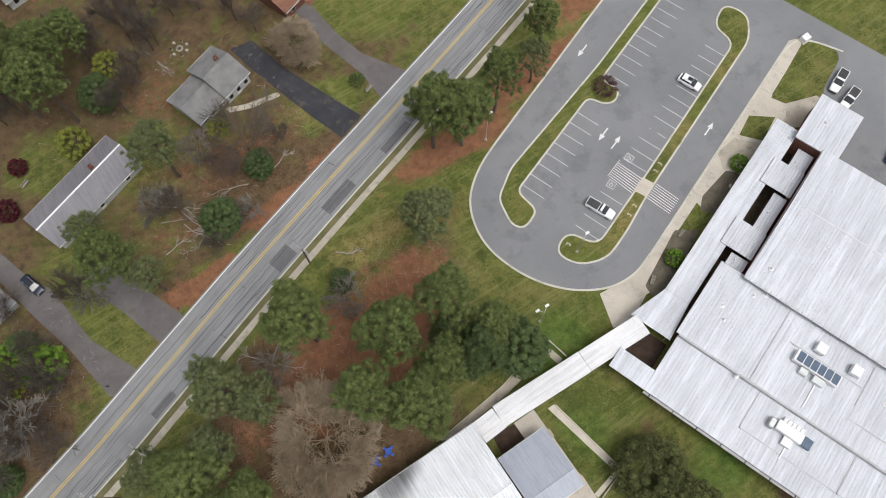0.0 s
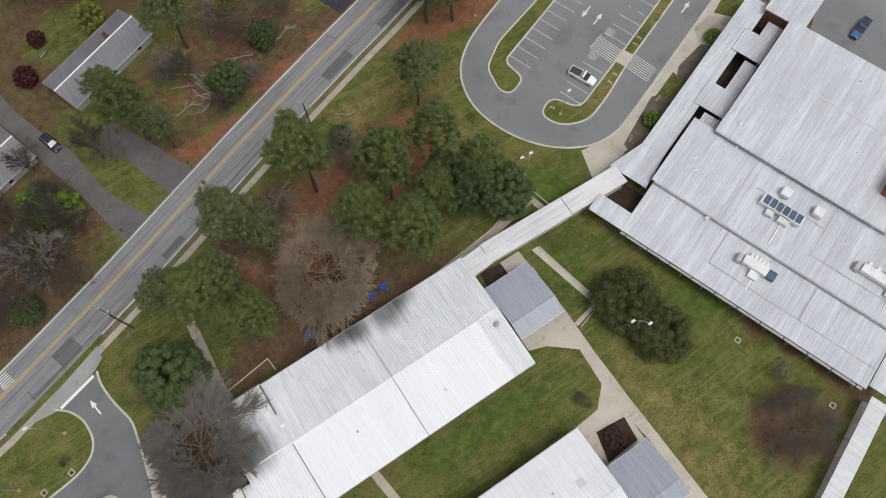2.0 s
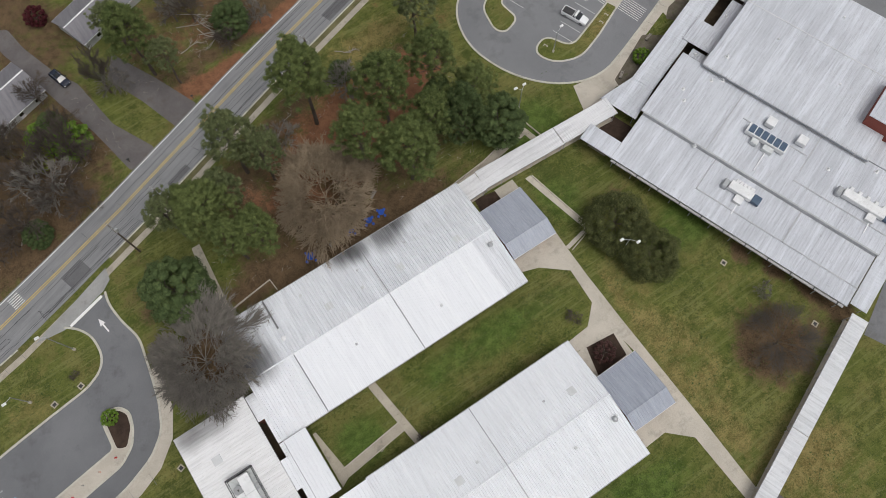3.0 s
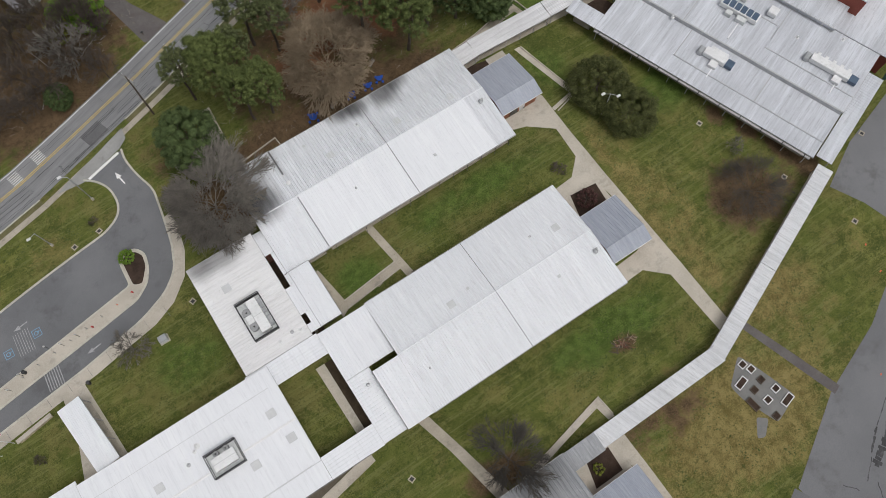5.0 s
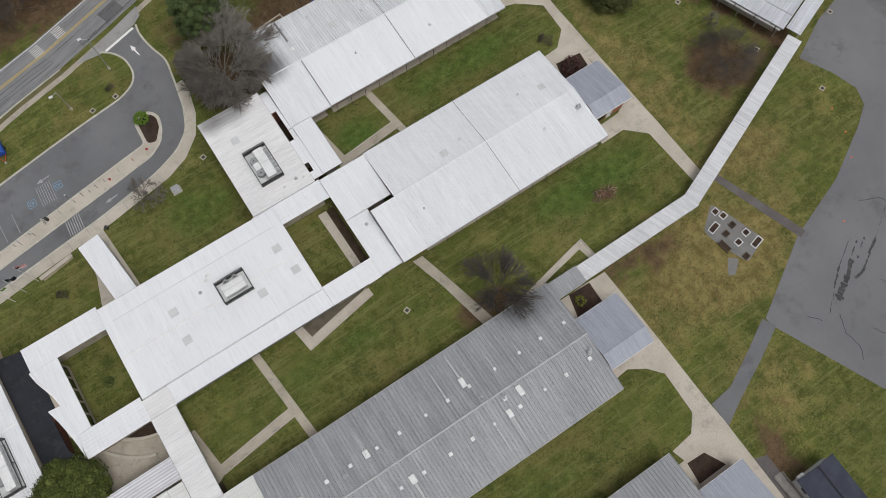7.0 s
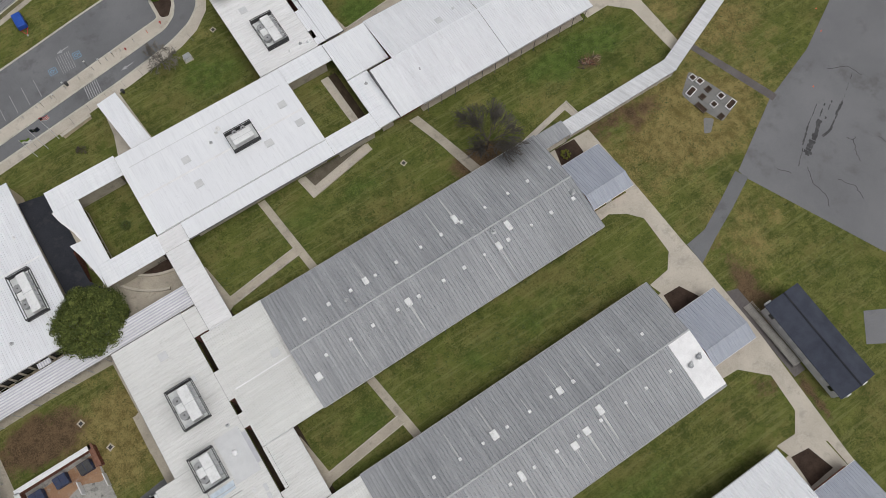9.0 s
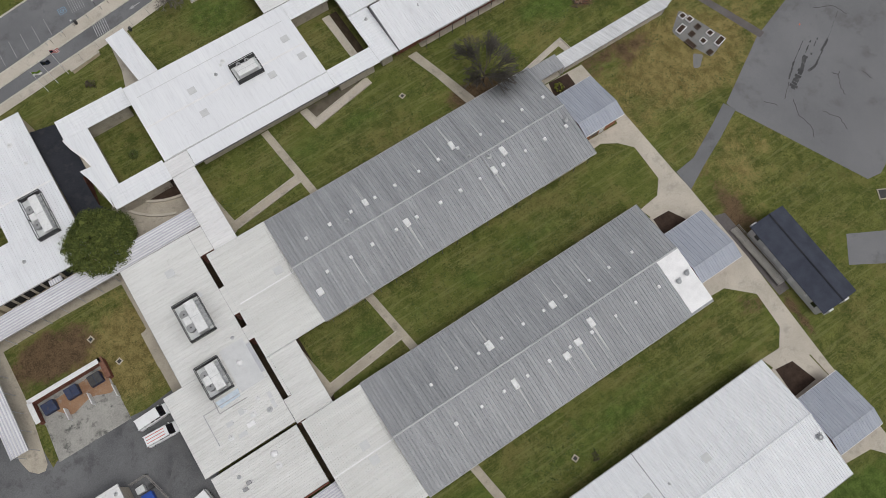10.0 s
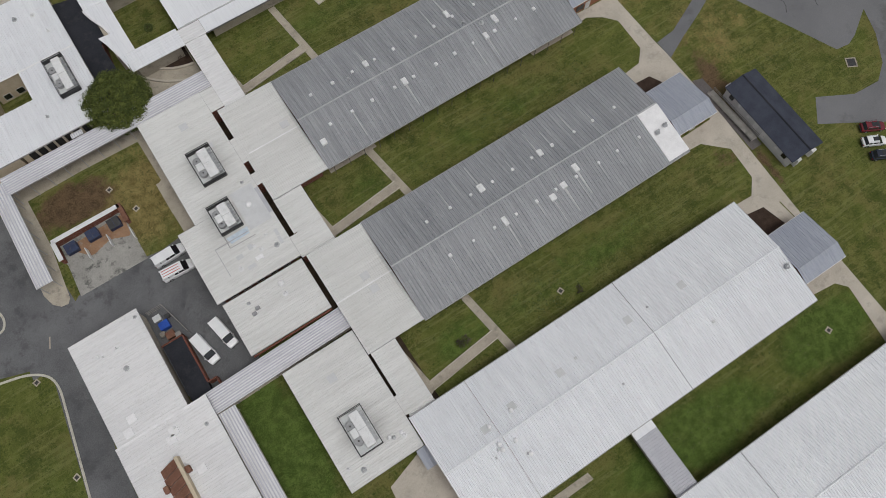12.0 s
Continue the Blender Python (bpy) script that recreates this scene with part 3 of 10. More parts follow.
def drape(name, outline, material, lift=0.04, longest=5.0):
    """A sheet with this outline that follows the ground; long edges are halved until it does."""
    pts, seen = [], set()
    for x, y in outline:
        if (round(x, 3), round(y, 3)) not in seen:
            seen.add((round(x, 3), round(y, 3)))
            pts.append((float(x), float(y)))
    tris = [tuple(t) for t in tessellate_polygon([[Vector((x, y, 0)) for x, y in pts]])]
    while True:
        mids, out = {}, []

        def mid(a, b):
            if math.hypot(pts[a][0] - pts[b][0], pts[a][1] - pts[b][1]) <= longest:
                return None
            k = (min(a, b), max(a, b))
            if k not in mids:
                mids[k] = len(pts)
                pts.append(((pts[a][0] + pts[b][0]) / 2, (pts[a][1] + pts[b][1]) / 2))
            return mids[k]

        for a, b, c in tris:
            d, e, f = mid(a, b), mid(b, c), mid(c, a)
            cut = sum(q is not None for q in (d, e, f))
            if cut == 0:
                out.append((a, b, c))
            elif cut == 3:
                out += [(a, d, f), (d, b, e), (f, e, c), (d, e, f)]
            else:
                while not (d is not None and (cut == 1 or e is not None)):
                    a, b, c, d, e, f = b, c, a, e, f, d
                out += [(a, d, c), (d, b, c)] if cut == 1 else [(d, b, e), (a, d, e), (a, e, c)]
        tris = out
        if not mids:
            break
    up = []
    for a, b, c in tris:
        (ax, ay), (bx, by), (cx, cy) = pts[a], pts[b], pts[c]
        area = (bx - ax) * (cy - ay) - (by - ay) * (cx - ax)
        up.append((a, b, c) if area > 0 else (a, c, b))
    me = bpy.data.meshes.new(name)
    me.from_pydata([(x, y, land(x, y) + lift) for x, y in pts], [], up)
    me.materials.append(material)
    return me


def lay(name, outline, material, lift=0.04, label="", kind="structure", category="", parent=None, group=""):
    me = drape(name, outline, material, lift)
    if material is ground_m:
        layer = me.color_attributes.new("cover", "FLOAT_COLOR", "POINT")
        layer.data.foreach_set("color", [c for v in me.vertices for c in (*cover_at(v.co.x, v.co.y), 1.0)])
    ob = new(name, me)
    if parent is not None:
        ob.parent = parent
        return ob
    return tagged(ob, label, category or name.split("_")[0], group, kind)


def dense(path, step=2.5, closed=False):
    pts = [Vector(p).to_2d() for p in path] + ([Vector(path[0]).to_2d()] if closed else [])
    out = []
    for a, b in zip(pts, pts[1:]):
        k = max(1, int((b - a).length / step))
        out += [a.lerp(b, i / k) for i in range(k)]
    return out if closed else out + [pts[-1]]


def strip(path, width, lo, hi, closed=False, shift=0.0):
    """A raised band along a path that follows the ground, lo to hi above it."""
    p = dense(path, 2.5, closed)
    k, s = len(p), Solid()
    for i in range(k):
        a, b = (p[i - 1], p[(i + 1) % k]) if closed else (p[max(0, i - 1)], p[min(k - 1, i + 1)])
        d = (b - a).normalized()
        nrm = Vector((-d.y, d.x))
        for w, z in ((-width / 2, lo), (-width / 2, hi), (width / 2, hi), (width / 2, lo)):
            q = p[i] + nrm * (w + shift)
            s.v.append((q.x, q.y, land(q.x, q.y) + z))
    for i in range(k if closed else k - 1):
        j = (i + 1) % k
        s.f += [(4 * i + c, 4 * j + c, 4 * j + c + 1, 4 * i + c + 1) for c in range(3)]
    if not closed:
        s.f += [(0, 1, 2, 3), (4 * k - 1, 4 * k - 2, 4 * k - 3, 4 * k - 4)]
    return s


def kerb(path, label, closed=False, width=0.38, material=None):
    return tagged(new("kerb", strip(path, width, -0.1, 0.15, closed).mesh("kerb")), label, "kerb", kind="structure").data.materials.append(material or kerb_m)


def line(paint, path, width, material, parent, lift=0.058):
    """A painted line, a part of its pavement."""
    return part(paint, strip(path, width, lift - 0.02, lift), material, parent)


# ---- ground ----
# cover blobs: x, y, radius across, radius along, amount
LITTER_A = ((-14, 9.6, 14, 2.2, 0.9), (0, 71, 17, 9, 1.0), (14, 42, 12, 5, 0.75), (24, 34, 6, 8, 0.6), (-6, 39, 6, 4, 0.7), (-22, 30, 9, 7, 0.8), (-14, 36, 8, 4, 0.8), (-10, 92, 75, 34, 0.75), (5, 64, 30, 9, 0.9), (-30, 55, 14, 10, 0.6), (-62, 48, 22, 16, 1.0), (-52, 62, 10, 16, 0.5), (-10, 22, 34, 13, 0.75), (-12, 10, 26, 4.5, 1.0), (40.2, -47.8, 8.5, 7.6, 1.0), (-117, -66, 9, 4.5, 0.9), (-96, -73, 3, 10, 0.25), (-26.5, -63.4, 7, 3.6, 0.85), (-3, -70, 10, 3, 0.6))
LITTER_B = ((-142, -104, 9, 18, 0.15), (-2.5, -111, 2.2, 2.2, 0.9), (-4.6, -131, 1.2, 6, 0.8), (-1, -115, 3, 16, 0.7), (-10, -125, 3, 3, 0.5), (-64, -62, 2, 1, 0.4), (48, -49, 6, 3.5, 0.6), (3, -72, 10, 4, 0.6), (-45, 19, 8, 7, 0.5), (-43.5, 3.5, 6.5, 8, 1.1), (35, -10, 2.4, 4, 0.5), (46.5, -32, 2.0, 3, 0.85), (49.6, -37, 2.0, 3.4, 0.95), (52.6, -43.4, 2.2, 4, 1.0), (54, -49, 3, 4, 1.0), (3.5, -57.6, 3.4, 2.0, 0.95), (-29, 12, 9, 4, 0.9), (-40, 26, 10, 5, 0.5), (-116, -64, 8, 3, 0.9), (70, 8, 9, 3, 0.6))
STRAW = ((0, 73, 18, 8, 0.42), (-4, 92, 16, 10, 0.42), (-14, 66, 10, 6, 0.4), (14, 43, 11, 4.5, 0.6), (-14, 53.6, 14, 3.0, 1.0), (6, 59.4, 12, 3.0, 1.0), (18, 62.6, 8, 2.2, 0.9), (0, 28, 18, 11, 0.95), (15, 33, 10, 8, 0.85), (-14, 24, 12, 8, 0.6), (38, 52, 17, 4.5, 0.95), (62, 57, 18, 4, 0.95), (85, 66, 20, 5, 0.9), (10, 40, 5, 5, 0.5), (27, 42, 6, 4, 0.6))
DRY_A = ((-2, 74, 26, 12, 0.75), (2, 92, 18, 10, 0.6), (-18, 66, 12, 7, 0.6), (14, 44, 14, 5, 0.7), (56, 21.6, 6, 5, 0.65), (74, 29.5, 9, 5, 0.6), (91, 36, 9, 5, 0.6), (-72, 14, 8, 5, 0.45), (34, -34, 16, 26, 0.4), (22.8, -32, 2.2, 18, 0.7), (-9, -58, 12, 4, 0.4), (26, -38, 9, 15, 0.62), (12, -78, 20, 12, 0.9), (32, -66, 14, 8, 0.75), (8, -104, 14, 12, 0.55), (-105, -72, 14, 12, 0.8), (35, -25, 12, 10, 0.3), (24, -52, 4, 14, 0.6), (45, -64, 12, 8, 0.45))
DRY_B = ((-3, -80, 5, 12, 0.6), (-52, -13, 10, 6, 0.35), (-10, -58, 24, 8, 0.28), (-140, -105, 12, 30, 0.25), (-44, -60, 16, 5, 0.3), (-5, -22, 16, 6, 0.3), (-78, 12, 14, 8, 0.25), (-55, -57, 40, 6, 0.12), (-45, -93, 40, 6, 0.15), (75, 8, 20, 6, 0.4), (30, -12, 8, 6, 0.35), (-135, -112, 10, 20, 0.12))
GREEN = ((58, 92, 26, 12, 1.2), (-34.6, 60, 3.4, 7.0, 1.3), (-31.4, 54, 3.4, 5, 1.3), (-18, 84, 12, 5, 0.7), (-30, 92, 8, 6, 0.6), (-34, 70, 6, 6, 0.5), (31, 22, 8, 14, 0.9), (14, 44, 16, 3.4, 0.9), (36, 10, 9, 6, 1.2), (30, 12, 6, 6, 0.9), (-38, 20, 6, 9, 0.7), (22, 74, 6, 4, 0.6), (20, 45, 8, 4, 0.5))


LUSH = ((-139, -112, 9, 24, 0.5), (41, -22, 11, 6, 1.0), (33, -29, 5, 8, 0.7), (26, -8, 6, 9, 0.7), (30, 10, 9, 6, 0.8), (-2, -20, 18, 4, 0.9), (2, -55, 14, 5, 1.0), (-46, -57, 12, 4, 0.6), (-62, -56, 10, 4, 0.5), (-105, -126, 6, 14, 1.2), (-48, -161, 16, 5, 1.1), (-18, -160, 10, 5, 1.1), (-42, -94, 26, 3.5, 0.5), (-44, -127, 24, 3.5, 0.5), (-96, -78, 4, 5, 0.8), (-28, -22, 5, 4, 0.8), (-60, -18, 8, 6, 0.7), (-70, -94, 6, 4, 0.6), (-71, -127, 6, 4, 0.6), (45, -62, 6, 8, 0.5), (14, -112, 10, 8, 0.4))


def cover_at(x, y):
    def total(blobs):
        return max(a * math.exp(-(((x - bx) / rx) ** 2 + ((y - by) / ry) ** 2) ** 1.6) for bx, by, rx, ry, a in blobs)
    g = total(GREEN)
    far = 0.65 if y > 62 + 0.35 * x or y > 110 else 0.0
    dry = max(total(DRY_A), total(DRY_B))
    return (max(max(total(LITTER_A), total(LITTER_B)), far) - g - (0.25 * dry if y > 56 + 0.35 * x else 0.0), total(STRAW) - g * 0.8, dry - total(LUSH))


STEP, GX0, GX1, GY0, GY1 = 1.6, -176.0, 152.0, -208.0, 152.0
gnx, gny = int((GX1 - GX0) / STEP) + 1, int((GY1 - GY0) / STEP) + 1
gv = [(GX0 + i * STEP, GY0 + j * STEP, land(GX0 + i * STEP, GY0 + j * STEP)) for j in range(gny) for i in range(gnx)]
gf = [(j * gnx + i, j * gnx + i + 1, (j + 1) * gnx + i + 1, (j + 1) * gnx + i) for j in range(gny - 1) for i in range(gnx - 1)]
# the sheet goes on to the horizon
edge = [i for i in range(gnx)] + [j * gnx + gnx - 1 for j in range(1, gny)] + [(gny - 1) * gnx + i for i in range(gnx - 2, -1, -1)] + [j * gnx for j in range(gny - 2, 0, -1)]
base_k = len(gv)
for i in edge:
    x, y, z = gv[i]
    gv.append((x * 14 + 160, y * 14 + 400, z - 6))
gf += [(edge[(i + 1) % len(edge)], edge[i], base_k + i, base_k + (i + 1) % len(edge)) for i in range(len(edge))]
gme = bpy.data.meshes.new("ground")
gme.from_pydata(gv, [], gf)
layer = gme.color_attributes.new("cover", "FLOAT_COLOR", "POINT")
cols = np.zeros((len(gv), 4), np.float32)
for i, (x, y, z) in enumerate(gv):
    cols[i, :3] = np.clip(cover_at(x, y), -1, 1.2)
cols[:, 3] = 1
layer.data.foreach_set("color", cols.ravel())
gme.materials.append(ground_m)
tagged(new("ground", gme), "green and dry winter lawn with brown leaf litter", "ground", kind="structure")

# ---- the road ----
ROAD = [(-190, 6), (-140, 13), (-110, 19.4), (-82, 27.2), (-71.6, 29.6), (-58.9, 33.5), (-43.3, 38.6), (-27.4, 44.4), (-10.7, 50.5), (0.9, 54.5), (15.9, 59.6), (23.7, 62.1), (39.1, 67.4), (61.9, 75.1), (150, 105)]
ROAD = [tuple(p) for p in dense(ROAD, 6.0)]


def beside(path, d):
    out = []
    for i, p in enumerate(path):
        a, b = Vector(path[max(0, i - 1)]), Vector(path[min(len(path) - 1, i + 1)])
        t = (b - a).normalized()
        out.append((p[0] - t.y * d, p[1] + t.x * d))
    return out


road = lay("road", beside(ROAD, 3.75) + beside(ROAD, -5.35)[::-1], road_m, 0.052, "worn grey two-lane asphalt road with tar-sealed cracks", category="road")
part("edge_line", strip(beside(ROAD, 3.4), 0.14, 0.05, 0.066), paint_bright, road)
part("edge_line", strip(beside(ROAD, -0.19), 0.17, 0.05, 0.066), paint_yellow, road)
part("edge_line", strip(beside(ROAD, 0.19), 0.17, 0.05, 0.066), paint_yellow, road)
random.seed(5)
for i in range(110):
    k = random.randint(8, len(ROAD) - 12)
    d = random.choice((-4.4, -4.0, -3.5, -3.1, -2.6, -2.0, -4.8, 1.6, 2.4, -1.2, 0.9)) + random.uniform(-0.25, 0.25)
    m = random.randint(1, 3)
    seg = [(x + random.uniform(-0.12, 0.12), y + random.uniform(-0.12, 0.12)) for x, y in dense(beside(ROAD, d)[k:k + m + 1], 1.4)]
    part("tar_crack", strip(seg, random.uniform(0.04, 0.085), 0.05, 0.061), crack_m, road)
for i in range(70):
    k = random.randint(8, len(ROAD) - 12)
    d = random.uniform(-4.8, -0.8) if i % 4 else random.uniform(0.6, 3.0)
    a, b = beside(ROAD, d)[k], beside(ROAD, d - random.uniform(0.5, 1.6))[k]
    part("tar_crack", strip([a, (b[0] + random.uniform(-0.4, 0.4), b[1])], random.uniform(0.04, 0.09), 0.05, 0.0605), crack_m, road)
for k, d, ln, w in ((8.6, -3.55, 7.5, 2.3), (-4.8, -3.4, 4.6, 3.0), (24, -4.1, 8, 1.6), (-61.5, -3.0, 4.6, 3.4), (34, -3.9, 6, 1.5), (-38, -4.2, 5, 1.4)):
    c0 = min(ROAD, key=lambda p: abs(p[0] - k))
    i = ROAD.index(c0)
    seg = beside(ROAD, d)[i:i + 2]
    a = Vector(seg[0])
    t = (Vector(seg[1]) - a).normalized()
    part("asphalt_patch", strip([tuple(a), tuple(a + t * ln)], w, 0.05, 0.06), patch_asphalt, road)
# worn white lettering on the road surface, past reading
for cx in (-66.5, -72.0):
    for r in range(6):
        c0 = min(ROAD, key=lambda p: abs(p[0] - cx))
        t = Vector((0.96, 0.27))
        c = Vector((cx, c0[1] + (cx - c0[0]) * 0.28)) + Vector((-t.y, t.x)) * (0.55 + r * 0.45)
        part("marking_bar", strip([tuple(c - t * 1.1), tuple(c + t * 1.1)], 0.18, 0.05, 0.062), paint_white, road)
W_WALK = [p for p in beside(ROAD, -7.25) if p[0] > -150]
tagged(part("kerb", strip([p for p in beside(ROAD, -5.45) if p[0] > -51], 0.26, -0.1, 0.12), kerb_m), "worn concrete kerb along the road", "kerb", kind="structure")
tagged(part("kerb", strip([p for p in beside(ROAD, -5.45) if p[0] < -66], 0.26, -0.1, 0.12), kerb_m), "worn concrete kerb along the road", "kerb", kind="structure")
tagged(part("pavement", strip(W_WALK, 1.2, -0.1, 0.07), concrete_dull), "narrow dull concrete roadside pavement", "pavement", kind="structure")
for i, p in enumerate(dense(W_WALK, 3.0)[4:-4]):
    if -80 < p.x < 60:
        t = Vector((-0.33, 0.944))
        part("joint", strip([tuple(p - t * 0.6), tuple(p + t * 0.6)], 0.05, 0.05, 0.075), seam_dark, bpy.data.objects["pavement"])

lay("pavement", [(-50.9, 29.5), (-57.8, 26.9), (-64.6, 24.6), (-67.2, 23.5), (-61.8, 22.9), (-53.2, 25.6), (-51.2, 27.0)], apron_grey, 0.082, "pale concrete apron across the entrance drive", category="pavement")

verge_m = surface("worn_verge", (0.085, 0.082, 0.036), (0.17, 0.152, 0.078), 0.35, 5.0, 0.95, wear=(0.06, 0.075, 0.022), wear_amount=0.6, bump=0.8)
for lo, hi in ((-51, 140), (-150, -67)):
    tagged(part("verge", strip([p for p in beside(ROAD, -6.12) if lo < p[0] < hi], 1.06, -0.1, 0.05), verge_m), "narrow worn grass verge between kerb and pavement", "verge", kind="structure")

# ---- drives west of the road ----
lay("driveway", [(11.5, 95), (16.3, 94.4), (18.2, 86), (21.0, 78.6), (25.6, 67.2), (20.0, 65.2), (17.6, 72), (15.2, 80.2), (13.0, 88)], black_asphalt, 0.05, "fresh black asphalt driveway", category="driveway")
lay("driveway", rounded([(27.0, 96), (30.5, 96), (31.5, 86), (33.2, 79.4), (38.6, 70.6), (31.0, 68.2), (30.6, 75.5), (27.9, 86)], 0.6, 3), drive_grey, 0.045, "grey worn driveway", category="driveway")
lay("driveway", rounded([(-30.6, 70.6), (-28.0, 65.0), (-25.8, 60.6), (-21.6, 50.6), (-27.2, 48.0), (-30.2, 57.0), (-33.8, 65.4)], 0.4, 3), drive_grey, 0.045, "short grey asphalt driveway", category="driveway")
lay("driveway", rounded([(-50, 90), (-46, 88), (-45, 82), (-41.9, 72.8), (-39.2, 67.9), (-37.2, 55.7), (-32.6, 46.4), (-38.6, 44.4), (-41, 56), (-44.2, 66.1), (-45.8, 72.4), (-49, 82.7)], 0.8, 4), drive_grey, 0.045, "long grey gravel driveway", category="driveway")
lay("path", rounded([(4.2, 83.6), (8.2, 82.0), (14.6, 81.0), (14.8, 79.8), (8.4, 80.6), (4.4, 82.2)], 0.5, 3), concrete_dull, 0.05, "narrow concrete garden path", category="path")

# ---- north car park ----
LOT = [B(120.3, 30.6), B(94.2, 30.6), B(62, 29.8), B(51.5, 29.4), B(44, 26.5), B(39.2, 19.5), B(38.6, 10.5), B(40.8, 2.7), B(45.5, -3.4), B(51, -6), B(58, -6.2), B(112.2, -5.6), B(114.8, -8.5), B(116.5, -15.6), B(104.0, -16.0), B(102.0, -23.0), B(97.0, -25.5), B(88.6, -26), B(88.6, -75), B(120.3, -75)]
lot = lay("car_park", rounded(LOT, 4.0, 4), lot_asphalt, 0.04, "smooth grey asphalt car park with white stalls", category="car park")
LOT_W = [B(120.3, 30.6), B(94.2, 30.6), B(62, 29.8), B(51.5, 29.4), B(44, 26.5), B(39.2, 19.5), B(38.6, 10.5), B(40.8, 2.7), B(45.5, -3.4), B(51, -6.0), B(58, -6.2), B(112.0, -5.6), B(114.8, -8.4), B(116.3, -15.4)]
kerb(rounded(LOT_W, 5.0, 6, False), "pale concrete kerb round the car park")
ISL_W = rounded([B(116, 23.2), B(85, 23.0), B(55, 24.2), B(48.5, 22.5), B(45.6, 17.5), B(46.5, 15.2), B(50.8, 15.3), B(51.8, 20.6), B(77, 20.7), B(77.6, 17.2), B(79.6, 15.8), B(82, 16.6), B(82, 20.8), B(116, 21.0)], 1.6, 5)
ISL_E = rounded([B(112.2, 9.8), B(112.8, 4.5), B(107.5, 1.3), B(66, 0.5), B(57, -0.3), B(50.5, -0.2), B(46.2, 3.4), B(45.8, 8.2), B(50.6, 8.6), B(51.6, 2.6), B(66.2, 2.7), B(105.2, 3.5), B(106.2, 8.8)], 2.4, 5)
for isl in (ISL_W, ISL_E):
    lay("island", isl, ground_m, 0.13, "kerbed traffic island with short grass", category="traffic island")
    kerb(isl, "pale concrete island kerb", True, 0.36)
for i in range(20):
    if i == 9:
        continue
    u = 53.6 + 2.76 * i
    if i < 8 or i > 9:
        line("stall_line", [B(u, 15.7), B(u, 20.4)], 0.085, paint_white, lot)
for i in range(18):
    u = 52.6 + 2.86 * i
    if i not in (4, 5):
        line("stall_line", [B(u, 3.1), B(u, 7.9)], 0.085, paint_white, lot)
for i in range(8):
    line("hatch_line", [B(64.4 + 0.52 * i, 3.0), B(64.9 + 0.48 * i, 8.3)], 0.13, paint_white, lot)
line("hatch_line", [B(64.7, 8.5), B(69.0, 8.4)], 0.13, paint_white, lot)
for i in range(8):
    line("crossing_bar", [B(65.0 + 0.5 * i, -4.9), B(65.3 + 0.5 * i, 0.2)], 0.12, paint_white, lot)
lay("crossing_pad", [B(65.2, 0.6), B(68.6, 0.6), B(68.4, 3.0), B(65.0, 3.0)], concrete, 0.165, "pale concrete ramp through the island", category="kerb ramp")


def arrow(u, v, way, parent, turn=B, size=1.0, material=None):
    """A painted direction arrow; way: +1 or -1 along the first axis."""
    s = Solid()
    pts = [(-1.7, -0.14), (0.2, -0.14), (0.2, -0.55), (1.7, 0.0), (0.2, 0.55), (0.2, 0.14), (-1.7, 0.14)]
    w = [turn(u + way * a * size, v + b * size) for a, b in pts]
    s.prism(w, lambda x, y: land(x, y) + 0.04, lambda x, y: land(x, y) + 0.056)
    return part("arrow_marking", s, material or paint_white, parent)


arrow(85.4, 27.4, -1, lot), arrow(71.8, 13.9, -1, lot), arrow(71.8, 11.0, 1, lot), arrow(85.1, -2.1, 1, lot), arrow(112, 15, 1, lot)


def bay_symbol(cx, cy, turn, parent, material):
    for a, b, c, d in ((-0.75, -0.75, 0.75, -0.75), (0.75, -0.75, 0.75, 0.75), (0.75, 0.75, -0.75, 0.75), (-0.75, 0.75, -0.75, -0.75)):
        line("bay_symbol", [turn(cx + a, cy + b), turn(cx + c, cy + d)], 0.1, material, parent)
    ring = [turn(cx - 0.1 + 0.36 * math.cos(t), cy + 0.36 * math.sin(t)) for t in (i * math.tau / 8 for i in range(8))]
    part("bay_symbol", strip(ring, 0.13, 0.038, 0.06, True), material, parent)
    line("bay_symbol", [turn(cx + 0.1, cy), turn(cx + 0.55, cy + 0.2)], 0.15, material, parent)


bay_symbol(63.6, 7.0, B, lot, paint_white), bay_symbol(70.4, 7.2, B, lot, paint_white)
PLAZA = [B(40.1, -7.8), B(44.0, -2.6), B(50.6, -5.7), B(58, -5.9), B(112.2, -5.3), B(114.4, -7.2), B(112.5, -7.8), B(98.3, -8.6), B(98.8, -11.8), B(96.0, -13), B(84, -12.4), B(83.2, -8.2), B(79.6, -8.2), B(78.9, -12.2), B(70.6, -12.2), B(69.4, -9.6), B(70.0, -7.9), B(62.2, -7.9), B(61, -9.8), B(60, -11.6), B(53.6, -12), B(48.8, -9.4), B(44.5, -9.8), B(42, -10.0)]
lay("pavement", PLAZA, concrete, 0.10, "wide pale concrete pavement before the canopy", category="pavement")
lay("pavement", [B(98.6, -11.4), B(104.0, -15.6), B(104.0, -16.4), B(96, -16.4), B(92, -12.4)], concrete_dull, 0.09, "dull concrete apron by the service door", category="pavement")
for u in (60.5, 66, 71.5, 77, 82.5, 88, 93.5, 99, 104.5):
    line("joint", [B(u, -5.9), B(u, -8.0)], 0.05, seam_dark, bpy.data.objects["pavement.001"], 0.108)
# dark sheet over the pit's grass, in mulch colour; nothing is planted
lay("planting_bed", [B(37.0, -17.0), B(43.0, -17.0), B(43.0, -11.2), B(37.2, -10.6)], mulch, 0.06, "dark floor of the pit between walk and building", category="planting bed")
